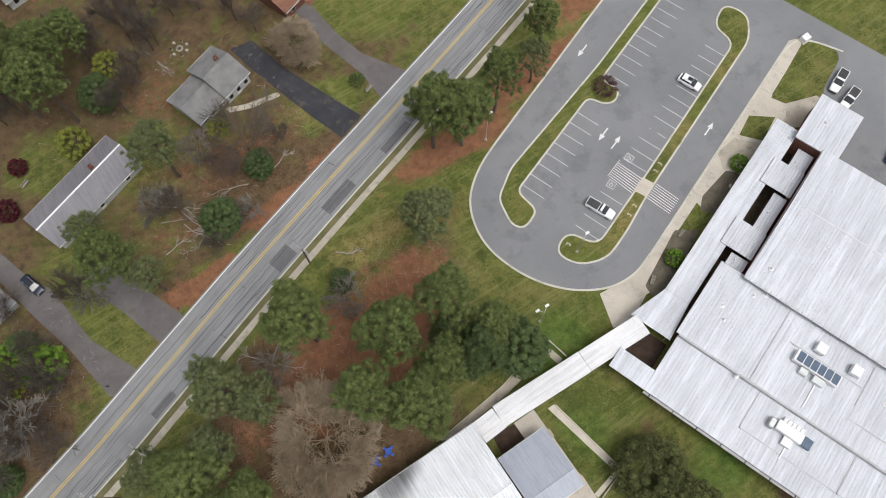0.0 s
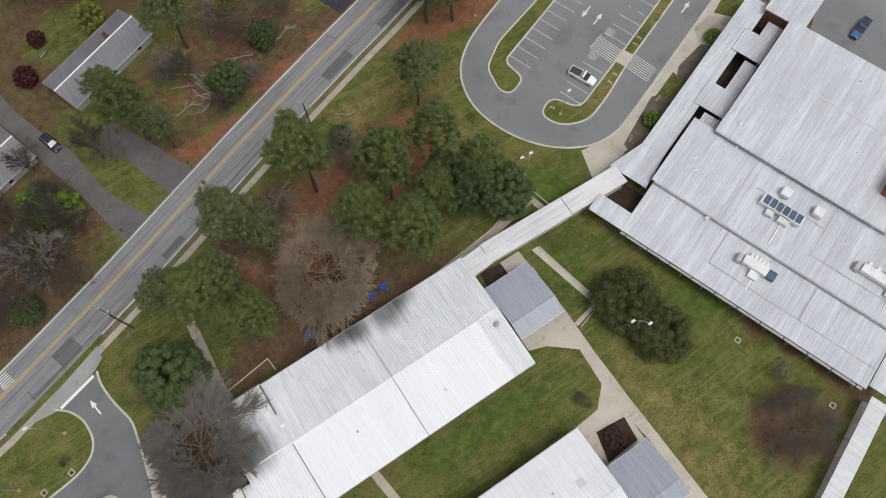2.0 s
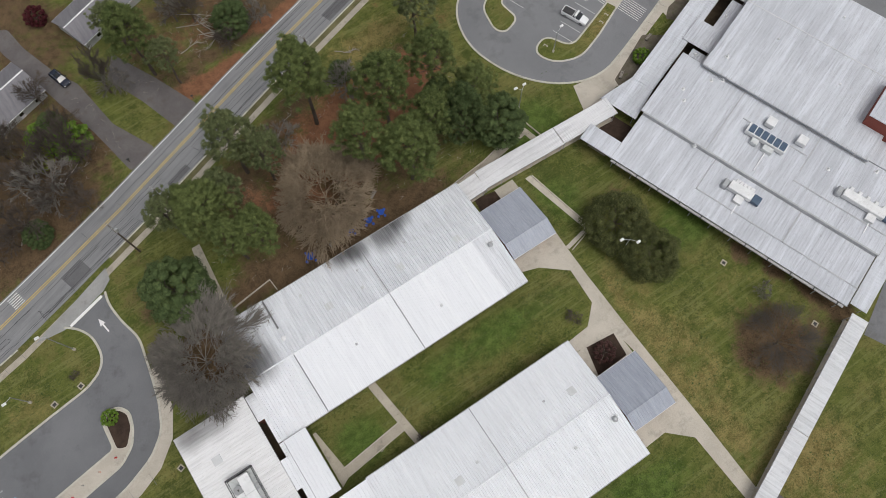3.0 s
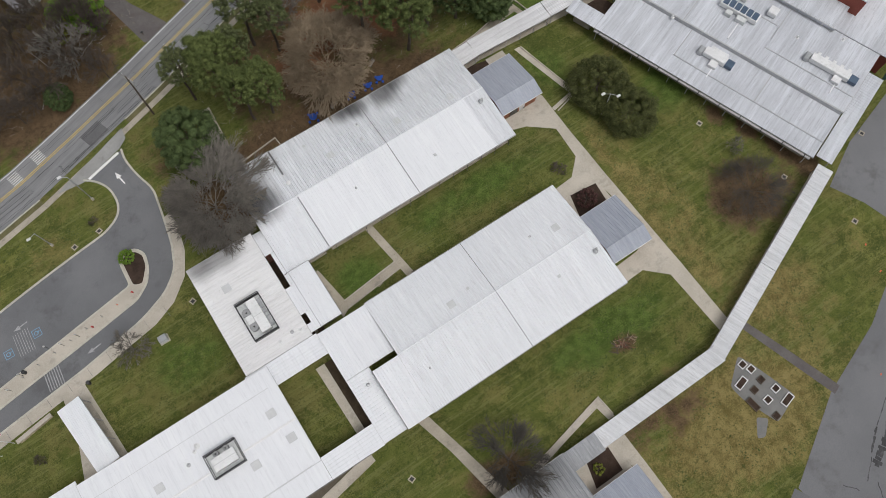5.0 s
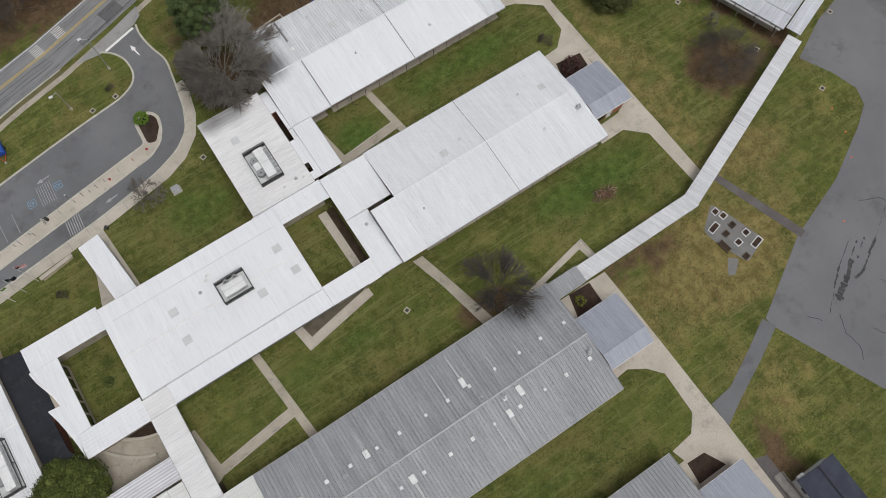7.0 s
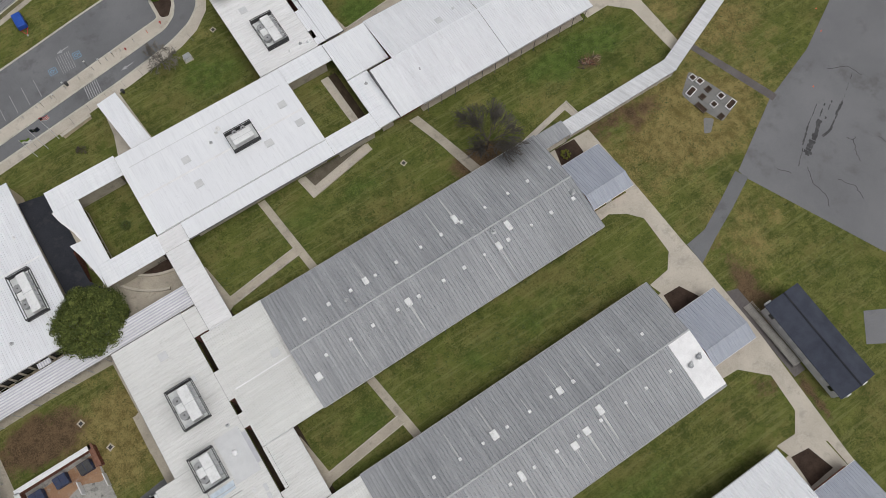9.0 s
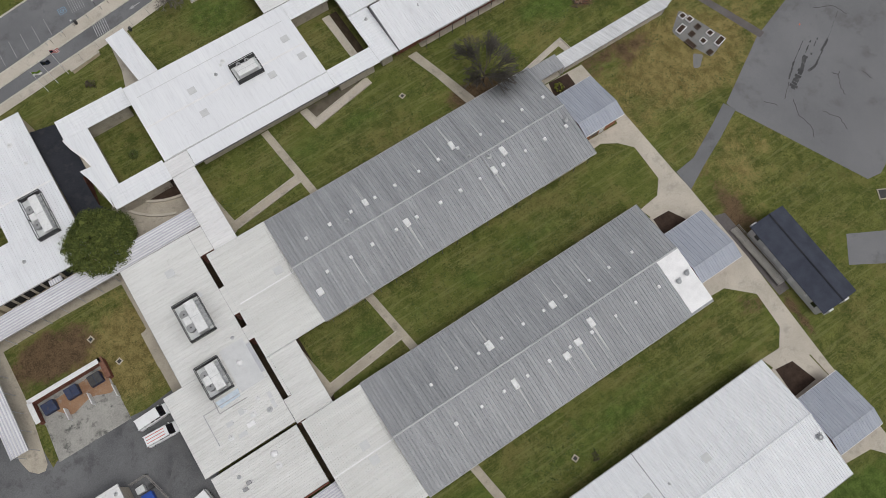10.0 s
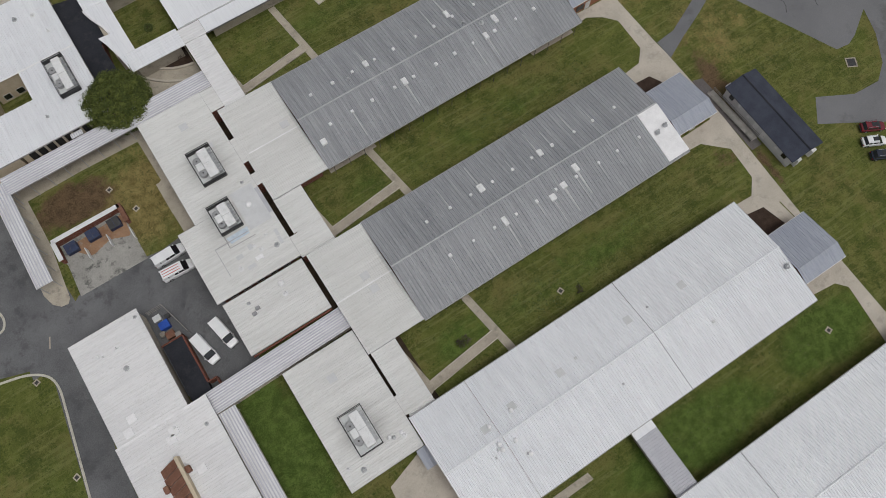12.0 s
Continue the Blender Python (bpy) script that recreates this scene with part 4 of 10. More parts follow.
NW_LAWN = rounded([B(98.5, -8.4), B(112.4, -8.0), B(115.4, -15.0), B(104.2, -15.6), B(98.9, -11.6)], 0.8, 3)
lay("lawn", NW_LAWN, ground_m, 0.125, "small lawn by the car park", category="lawn")
lay("pavement", [B(86.2, -7.1), B(88.1, -11.7), B(80.1, -11.9), B(79.1, -8.6), B(81.6, -5.9)], concrete_dull, 0.112, "dull concrete slab before the canopy", category="pavement")
lay("lawn", [B(92.2, -7.0), B(94.9, -11.3), B(88.9, -11.8), B(87.3, -7.5)], ground_m, 0.12, "small patch of grass beside the canopy", category="lawn")
for q in ([B(79.2, -9.1), B(79.9, -12.1), B(70.1, -12.1), B(69.0, -9.1), B(71.8, -8.1)], [B(62.6, -7.3), B(65.4, -11.1), B(51.6, -12.0), B(48.9, -11.0), B(50.1, -8.4)]):
    lay("planting_bed", rounded(q, 0.4, 3), bed_soil, 0.12, "brown mulched bed between pavement and canopy", category="planting bed")

# ---- west car park by the front entrance ----
EAST_KERB = [(-52.9, 25.4), (-53.3, 23.0), (-52.8, 19.1), (-51.4, 14.3), (-52.4, 8.0), (-53.4, 2.5), (-55.2, -2.3), (-58.5, -5.2), (-63.8, -7.3), (-69.0, -8.4), (-76.6, -9.8), (-97, -12.4), (-150, -19)]
WEST_KERB = [(-61.7, 23.4), (-59.7, 21.8), (-58.2, 19.1), (-58.1, 15.2), (-59.5, 12.8), (-62.7, 11.3), (-69.1, 10.5), (-77.5, 9.3), (-90.1, 7.2), (-150, -1.5)]
LOTW = EAST_KERB + WEST_KERB[::-1]
lotw = lay("car_park", rounded(LOTW, 1.2, 4), loop_asphalt, 0.045, "grey asphalt drop-off loop and car park", category="car park")
kerb(rounded(EAST_KERB, 1.6, 4, False), "pale concrete kerb of the drop-off loop")
kerb(rounded(WEST_KERB, 1.6, 4, False), "pale concrete kerb of the drop-off loop")
FRONT = EAST_KERB[4:] + [(-150, -21), (-97, -14.6), (-74.6, -11.8), (-68.8, -10.7), (-62.5, -9.6), (-58.0, -7.7), (-54.2, -4.4), (-52.0, 0.0), (-50.8, 5.3), (-50.9, 8.2)]
front_walk = lay("pavement", FRONT, concrete, 0.10, "curving pale concrete pavement along the drop-off", category="pavement")
for x in range(-96, -58, 4):
    y = -12.2 + (x + 97) * 0.13
    line("joint", [(x, y), (x + 0.3, y - 2.2)], 0.05, seam_dark, front_walk, 0.108)
MED = rounded([(-150, -15.8), (-100, -9.2), (-83.9, -6.8), (-74.7, -5.5), (-63.2, -3.6), (-60.4, -1.7), (-59.0, 0.8), (-58.4, 3.6), (-59.5, 5.4), (-61.6, 5.9), (-63.0, 4.6), (-63.2, -0.5), (-74.4, -2.3), (-86.2, -4.2), (-100, -6.4), (-150, -13.0)], 0.9, 4)
lay("island", MED, concrete, 0.13, "pale concrete median strip", category="traffic island")
kerb(MED, "pale concrete median kerb", True, 0.34)
lay("planting_bed", rounded([(-59.3, 1.2), (-58.9, 3.5), (-59.8, 4.9), (-61.5, 5.3), (-62.5, 4.3), (-62.7, -0.8), (-61.2, -1.4)], 0.6, 3), mulch, 0.16, "mulched island bed", category="planting bed")
line("stop_line", [(-60.7, 23.0), (-53.7, 25.0)], 0.55, paint_bright, lotw)
upr = lambda u, v: (-55.7 - (u * 0.19 + v * 0.98), 19.9 + (u * 0.98 - v * 0.19))
arrow(0, 0, 1, lotw, upr, 0.95, paint_bright)
arrow(0, 0, -1, lotw, lambda u, v: (-73.5 + u * 0.99 - v * 0.13, -7.4 + u * 0.13 + v * 0.99), 0.8, paint_faded)
arrow(0, 0, -1, lotw, lambda u, v: (-82.8 + u * 0.99 - v * 0.13, 3.6 + u * 0.13 + v * 0.99), 0.8, paint_faded)
for cx, cy in ((-80.8, 0.9), (-86.4, 0.1)):
    bay_symbol(0, 0, lambda u, v, cx=cx, cy=cy: (cx + u, cy + v), lotw, paint_blue)
for i in range(7):
    line("hatch_line", [(-84.8 + 0.45 * i, -1.6), (-84.6 + 0.45 * i, 2.8)], 0.1, paint_faded, lotw)
    line("crossing_bar", [(-82.9 + 0.45 * i, -10.0), (-82.6 + 0.45 * i, -6.2)], 0.16, paint_faded, lotw)
for i in range(9):
    x = -90.5 - 2.7 * i
    line("stall_line", [(x, -6.6 + (x + 90) * 0.13 + 2.6), (x, -6.6 + (x + 90) * 0.13 + 7.2)], 0.1, paint_faded, lotw)

# ---- playground and yard pavements ----
PLAY = [(64.5, -50.6), (54.6, -55.4), (57.8, -61.4), (59.4, -66.7), (58.1, -70.2), (53.8, -73.0), (42.0, -79.0), (27.8, -83.6), (12.4, -92.0), (12.8, -94.2), (24.0, -118.8), (27.0, -119.2), (29.6, -118.2), (35.6, -114.6), (33.4, -120.3), (29.6, -126.0), (25.8, -128.6), (19.7, -128.2), (12.8, -124.6), (9.0, -129.2), (20.6, -136.0), (60, -150), (120, -120), (120, -60), (88, -44)]
play = lay("playground", PLAY, play_asphalt, 0.04, "large grey asphalt playground with scuff marks", category="playground")
lay("path", [(11.9, -91.7), (13.1, -94.0), (6.4, -97.2), (-0.2, -100.0), (-5.2, -102.4), (-5.2, -98.1), (-0.6, -97.6), (6.0, -94.6)], loop_asphalt, 0.046, "cracked asphalt path across the lawn", category="path")
lay("path", [(21.6, -64.4), (22.4, -66.8), (25.0, -74.8), (28.1, -84.2), (29.8, -83.6), (26.6, -74.2), (24.1, -67.3), (23.4, -65.0)], drive_grey, 0.046, "worn grey path across the lawn", category="path")
random.seed(31)
for a, b, w, dens in (((26.4, -94.6), (30.2, -92.0), 0.4, 0.95), ((30.2, -92), (35.0, -89.4), 0.12, 0.8), ((25.4, -96.6), (28.6, -94.9), 1.5, 1.0), ((28.4, -95.2), (33.0, -92.4), 1.1, 0.75), ((30.9, -95.3), (33.4, -95.0), 0.6, 0.9), ((33.2, -95), (39.6, -91.7), 0.4, 0.9), ((36.4, -93.2), (39.4, -91.8), 0.5, 1.0), ((32.0, -93.8), (38.0, -90.4), 0.3, 0.5), ((31, -93.0), (36.4, -90.2), 0.25, 0.5), ((22.6, -97.4), (26.4, -94.8), 0.12, 0.7), ((39.6, -91.7), (46.0, -88.0), 0.09, 0.6)):
    a, b = Vector(a), Vector(b)
    n = max(3, int((b - a).length / 0.55))
    for i in range(n):
        if random.random() < dens:
            c, e = a.lerp(b, i / n), a.lerp(b, min(1.0, (i + random.uniform(0.8, 1.6)) / n))
            j = Vector((random.uniform(-0.1, 0.1), random.uniform(-0.1, 0.1)))
            part("scuff_mark", strip([tuple(c + j), tuple(e + j * 0.5)], w * random.uniform(0.5, 1.15), 0.041, 0.049 + 0.0006 * random.random()), black_scuff, play)
for a, b in (((36.2, -98.6), (35.2, -99.2)), ((35.2, -99.2), (33.6, -101.6)), ((35.3, -99.1), (34.6, -98.0)), ((33.6, -101.6), (33.4, -103.2)), ((40, -101), (40.6, -103.4)), ((24.0, -98.5), (22.4, -101.6)), ((22.4, -101.6), (22.9, -104.4)), ((22.9, -104.4), (21.6, -106.8)), ((27.0, -103.6), (28.8, -106.2)), ((28.8, -106.2), (28.2, -109.0)), ((42.4, -84.6), (46.0, -86.2)), ((46.0, -86.2), (47.2, -89.4)), ((18.8, -95.6), (20.4, -97.8))):
    bends = [(a[0] + (b[0] - a[0]) * k / 5 + (random.uniform(-0.22, 0.22) if 0 < k < 5 else 0), a[1] + (b[1] - a[1]) * k / 5 + (random.uniform(-0.22, 0.22) if 0 < k < 5 else 0)) for k in range(6)]
    part("tar_crack", strip(bends, 0.13, 0.041, 0.049), crack_m, play)
for x, y in ((37.1, -86.2), (47.6, -77.4), (50.6, -72.8), (52, -67.6)):
    part("spot_marking", strip([(x - 0.2, y), (x + 0.2, y + 0.15)], 0.25, 0.041, 0.05), paint_orange, play)
YARD = [(-129.0, -110.9), (-129.6, -160), (-137.5, -160), (-136.4, -118), (-133, -94), (-134.6, -90.6), (-141, -88.4), (-160, -84), (-160, -70), (-141, -79), (-135.5, -83.2), (-131, -79.4), (-128.6, -83.4), (-126.4, -84.6), (-123.2, -82.4), (-110.2, -82.6), (-107, -83.0), (-101.4, -82.4), (-101.6, -112), (-113.6, -111), (-126, -92)]
yard = lay("service_yard", YARD, dark_asphalt, 0.042, "dark asphalt service yard and lane", category="yard")
lay("service_lane", rounded([(-128.2, -55), (-131.5, -70), (-134.5, -84), (-141, -88), (-150, -75), (-146, -50)], 3, 3), dark_asphalt, 0.036, "dark asphalt lane west of the canopy", category="road")
kerb(rounded([(-136.6, -150), (-136.0, -117), (-132.6, -95.5), (-133.4, -92.6), (-136.5, -90.4), (-160, -84.5)], 2.0, 4, False), "pale kerb along the service lane", width=0.4)
kerb(rounded([(-150, -77), (-141, -80), (-137.2, -81.2), (-136.0, -79.0), (-137.5, -74), (-142, -60)], 1.5, 4, False), "pale kerb along the service lane", width=0.4)
lay("dumpster_pad", [(-123.6, -70.9), (-110.1, -70.9), (-109.9, -75.2), (-109.8, -83.0), (-122.9, -82.8), (-122.5, -76.3)], stained_concrete, 0.07, "stained concrete pad for refuse containers", category="pad")
part("oil_stain", strip([(-110, -97), (-108.4, -95.4), (-106.5, -93.2)], 0.5, 0.043, 0.05), patch_asphalt, yard)
lay("yard_apron", [(-136, -82), (-130, -62), (-127.6, -56), (-126.4, -56), (-124.0, -85), (-128, -92), (-136, -92)], dark_asphalt, 0.034, "dark asphalt between lane and yard", category="yard")
line("drain_line", [(-131.4, -88.4), (-130.6, -86.4)], 0.25, concrete_dull, yard)

# ---- concrete paths of the campus ----
EAST = [(11.0, -10.6), (17.0, -10.6), (19.8, -8.0), (20.6, -10.4), (20.4, -14.6), (20.2, -20), (20.3, -29.5), (20.9, -42.5), (21.3, -51.8), (21.5, -64.2), (19.0, -65.2), (18.3, -52.4), (14.6, -49.0), (9.4, -49.2), (9.4, -46), (16.0, -45.6), (18.6, -44.0), (18.8, -36), (18.0, -31.0), (13.4, -30.4), (9.4, -30), (9.0, -28.0), (14.6, -27.6), (17.8, -24.6), (18.3, -17.8), (14.0, -14.2), (11.0, -13.2)]
lay("path", EAST, concrete, 0.075, "pale concrete path between the wings and the courtyard", category="path")
EAST2 = [(-10.6, -69.6), (-5.9, -69.7), (-5.7, -76.0), (-5.5, -88.0), (-5.4, -97.6), (-5.2, -101), (-5.2, -118), (-6.4, -140), (-6.8, -164), (-9.0, -169), (-10.6, -166.8), (-9.0, -156.2), (-10.6, -154.4), (-17.4, -153.6), (-17.4, -150), (-7.4, -150), (-8.0, -137.4), (-11.0, -136.2), (-14.8, -136), (-15.6, -133.4), (-11.7, -133.6), (-9.1, -130.8), (-8.5, -124.2), (-12.6, -120.3), (-17.0, -120), (-17, -117.4), (-7.6, -117.2), (-8.6, -108), (-11.5, -103.2), (-14.8, -103.0), (-15.6, -100.4), (-11.2, -99.9), (-8.8, -97.3), (-8.5, -89.8), (-10.6, -87.4), (-13.4, -85.7), (-17, -86), (-17, -83.8), (-8.0, -84), (-7.8, -74.6), (-9.4, -71)]
lay("path", EAST2, concrete, 0.075, "pale concrete path along the wings' east ends", category="path")


def ell_path(x0, y0, y1, xw, yw, label):
    """A straight path from wing to wing with a kerbed ramp that leaves it to the west."""
    p = lay("path", [(x0, y0 + 0.8), (x0 + 1.5, y0 + 0.8), (x0 + 3.4, y1 - 0.8), (x0 + 1.9, y1 - 0.8)], concrete_dull, 0.07, label, category="path")
    ym = y0 + (y1 - y0) * 0.67
    xm = x0 + 1.9
    ramp_ = Solid().prism([(xm - 0.5, ym + 0.85), (xm - 0.1, ym - 0.75), (xw - 0.4, yw - 0.8), (xw - 0.4, yw + 0.85)], lambda x, y: land(x, y) - 0.1, lambda x, y: land(x, y) + 0.16)
    part("ramp", ramp_, concrete_dull, p)
    part("ramp_kerb", strip([(xm - 0.5, ym + 0.85), (xw - 0.2, yw + 0.85)], 0.17, 0.0, 0.3), concrete, p)
    part("ramp_kerb", strip([(xm - 0.2, ym - 0.75), (xw - 0.2, yw - 0.75)], 0.17, 0.0, 0.26), concrete, p)
    part("walk", Solid().prism([(xw - 1.8, yw + 8.4), (xw - 1.2, yw + 8.4), (xw, yw + 0.8), (xw - 0.2, yw - 0.75), (xw - 1.9, yw - 1.6)], lambda x, y: land(x, y) - 0.1, lambda x, y: land(x, y) + 0.09), concrete_dull, p)


ell_path(-22.7, -15.6, -28.0, -32.6, -25.2, "concrete path and ramp between the first two wings")
lay("path", [(-66.2, -156.0), (-66.0, -157.3), (-77.0, -157.4), (-77.0, -156.0)], concrete_dull, 0.07, "narrow concrete path behind the white wing", category="path")
ell_path(-66.0, -49.0, -66.0, -78.5, -62.2, "concrete path and ramp beside the offices")
ell_path(-66.3, -87.6, -100.0, -78.9, -97.4, "concrete path and ramp between the grey wings")
ell_path(-67.2, -121.0, -133.0, -79.4, -130.5, "concrete path and ramp before the white wing")
lay("path", [(-33.4, -49.2), (-31.4, -49.2), (-29.6, -56), (-27.0, -66.6), (-29.2, -66.6), (-31.4, -56)], concrete_dull, 0.07, "weathered concrete path to the grey wing", category="path")
for q in ([(-57.4, -48.2), (-56.6, -53.1), (-42.5, -50.4), (-42.6, -48.9), (-55.4, -51.3), (-56.1, -48.2)], [(-24.0, -66.4), (-5.8, -62.4), (-5.4, -66.4), (-6.6, -66.4), (-7.1, -63.8), (-14.5, -65.2), (-21.0, -66.6)]):
    lay("path", q, concrete, 0.1, "narrow kerbed concrete ramp", category="path")
for pth in ([(-57.4, -48.4), (-56.7, -53.0), (-42.5, -50.4)], [(-56.0, -48.4), (-55.4, -51.2), (-43.0, -48.9)], [(-24, -66.2), (-5.8, -62.4), (-5.4, -66)], [(-37.4, 9.4), (-27.2, 10.8), (-27.0, 8.4)], [(4.4, 7.4), (18.0, 8.9), (29.4, 11.6), (30.4, 7.0)], [(23.8, 1.4), (26.6, -13.2), (21.0, -14.8)]):
    tagged(part("ramp_wall", strip(pth, 0.2, -0.2, 0.32), concrete), "low pale concrete ramp wall", "wall", kind="structure")
lay("path", [(-36.2, 24), (-34.6, 24), (-35.6, 9.6), (-38.0, 9.4), (-37.2, 16)], concrete_dull, 0.07, "old concrete path under the trees", category="path")
lay("path", [(4.4, 7.2), (18.0, 8.8), (28.6, 11.0), (29.6, 7.0), (28.4, 6.6), (27.8, 9.2), (18, 7.4), (6, 6.4)], concrete_dull, 0.08, "narrow concrete ramp beside the covered walk", category="path")
lay("path", [(23.6, 1.6), (26.7, -13.0), (20.6, -14.4), (20.4, -13.6), (25.4, -12.6), (22.4, 1.6)], concrete, 0.078, "narrow concrete ramp round the lawn", category="path")
lay("path", [(16.2, 2.8), (20.3, 2.8), (20.35, -11.0), (16.2, -11.0)], concrete, 0.072, "pale concrete landing with steps", category="path")
for i in range(4):
    tagged(part("step", Solid().box(17.2, 20.6, -1.6 - 0.36 * i, -1.24 - 0.36 * i, land(18, -2) - 0.2, land(18, -2) + 0.34 - 0.07 * i), concrete_dull), "worn concrete step", "step", "steps by the covered walk", kind="structure")
for q in ([(12.0, 3.4), (16.2, 2.6), (16.2, -0.2), (11.6, -0.2)], [(12.2, -30.4), (17.6, -31.0), (17.2, -35.2), (11.0, -35.4)], [(-13.8, -69.6), (-9.4, -69.8), (-9.6, -74.0), (-15.0, -74.0)], [(-14.8, -103.2), (-11.4, -103.4), (-9.6, -106.8), (-15.2, -106.8)], [(-14.8, -136.0), (-11.4, -136.5), (-10.2, -141.0), (-15.2, -141.2)]):
    lay("planting_bed", q, mulch, 0.085, "dark mulched bed beside the path", category="planting bed")
lay("path", [(10.0, -30.2), (18.2, -30.2), (18.4, -36.4), (10.0, -36.4)], concrete, 0.068, "pale concrete apron beside the porch", category="path")
for y in (-69.6, -102.6, -135.6):
    lay("path", [(-16.6, y), (-8.4, y), (-7.9, y - 6.4), (-16.6, y - 6.4)], concrete, 0.068, "pale concrete apron beside the porch", category="path")
lay("planting_bed", [(-56.1, -48.2), (-55.4, -51.2), (-43.7, -48.7), (-43.7, -48.0)], bed_soil, 0.06, "bare soil bed under the eaves", category="planting bed")
lay("garden_pad", rounded([(18.6, -70.1), (19.9, -73.1), (22.3, -80.6), (16.8, -82.4), (14.4, -76.3), (14.0, -73.5)], 0.7, 3), pad_gravel, 0.06, "grey gravel pad for raised beds", category="garden pad")
lay("gravel_spill", rounded([(14.3, -79.7), (15.9, -81.0), (13.4, -83.0), (12.1, -82.5)], 0.5, 3), pad_gravel, 0.05, "grey gravel spilled beside the garden pad", category="gravel")
lay("path", [(-102.2, -70.7), (-100.0, -70.6), (-99.9, -77.8), (-102.2, -77.7)], concrete_dull, 0.075, "small dull concrete slab beside the kitchen", category="path")
lay("pavement", [(-127.4, -56.4), (-99.6, -56.4), (-99.4, -84.0), (-102.0, -84.0), (-102.2, -74.0), (-102.0, -70.9), (-101.0, -70.4), (-101.2, -60.6), (-123.8, -59.7), (-123.6, -70.9), (-124.7, -82.0), (-125.4, -82.8), (-126.6, -82.6), (-127.8, -81.4), (-128.5, -79.0), (-128.5, -60)], concrete_dull, 0.08, "dull concrete walk under the canopies", category="pavement")
lay("pavement", [(-85, -137.6), (-80, -134.6), (-79.8, -150), (-80, -175), (-97, -170), (-94, -140.4)], concrete, 0.072, "pale concrete yard beside the white wing", category="pavement")
lay("courtyard_floor", [(-101.6, -60), (-83.95, -60), (-83.95, -45.4), (-96, -45.4), (-101.6, -55)], concrete_dull, 0.06, "concrete courtyard with curved seat walls", category="courtyard")


# ---- school buildings ----
def ribbed(x0, x1, y0, y1, top, axis, pitch=0.6, rib=0.10, rise=0.05, thick=0.14, turn=None):
    """A roof sheet with raised ribs that run along the axis (0: x, 1: y); top(x, y): its height."""
    a0, a1, b0, b1 = (y0, y1, x0, x1) if axis == 0 else (x0, x1, y0, y1)
    k = max(1, round((a1 - a0) / pitch))
    p = (a1 - a0) / k
    prof = []
    for i in range(k):
        s = a0 + i * p
        prof += [(s, 0.0), (s + p - rib, 0.0), (s + p - rib * 0.72, rise), (s + p - rib * 0.28, rise)]
    prof.append((a1, 0.0))
    out, m = Solid(), len(prof)
    for b in (b0, b1):
        for d in (1, 0):
            for a, r in prof:
                x, y = (b, a) if axis == 0 else (a, b)
                z = top(x, y) + (r if d else -thick)
                out.v.append((*(turn(x, y) if turn else (x, y)), z))
    for i in range(m - 1):
        out.f += [(i, i + 1, 2 * m + i + 1, 2 * m + i), (m + i + 1, m + i, 3 * m + i, 3 * m + i + 1), (i, m + i, m + i + 1, i + 1), (2 * m + i + 1, 3 * m + i + 1, 3 * m + i, 2 * m + i)]
    out.f += [(0, 2 * m, 3 * m, m), (m - 1, 2 * m - 1, 4 * m - 1, 3 * m - 1)]
    return out


def low(x0, x1, y0, y1, turn=None):
    t = turn or (lambda x, y: (x, y))
    return min(land(*t(x, y)) for x in (x0, x1) for y in (y0, y1))


def windows(host, x0, x1, y, z0, z1, n, turn=None, w=1.5):
    """A row of windows in a wall that faces -y; each: frame with a pane in it."""
    for i in range(n):
        c = x0 + (x1 - x0) * (i + 0.5) / n
        f = Solid()
        f.box(c - w / 2, c + w / 2, y - 0.06, y + 0.05, z0, z0 + 0.08, turn).box(c - w / 2, c + w / 2, y - 0.06, y + 0.05, z1 - 0.08, z1, turn)
        f.box(c - w / 2, c - w / 2 + 0.08, y - 0.06, y + 0.05, z0 + 0.08, z1 - 0.08, turn).box(c + w / 2 - 0.08, c + w / 2, y - 0.06, y + 0.05, z0 + 0.08, z1 - 0.08, turn)
        fr = part("window", f, white_metal, host)
        pane = part("pane", Solid().box(c - w / 2 + 0.08, c + w / 2 - 0.08, y - 0.03, y - 0.01, z0 + 0.08, z1 - 0.08, turn), glass_m, fr)


def fascias(host, x0, x1, y0, y1, z0, z1, material=None, turn=None, d=0.05):
    for a in ((x0 - d, x0, y0 - d, y1 + d), (x1, x1 + d, y0 - d, y1 + d), (x0, x1, y0 - d, y0), (x0, x1, y1, y1 + d)):
        part("fascia", Solid().box(*a, z0, z1, turn), material or fascia_m, host)


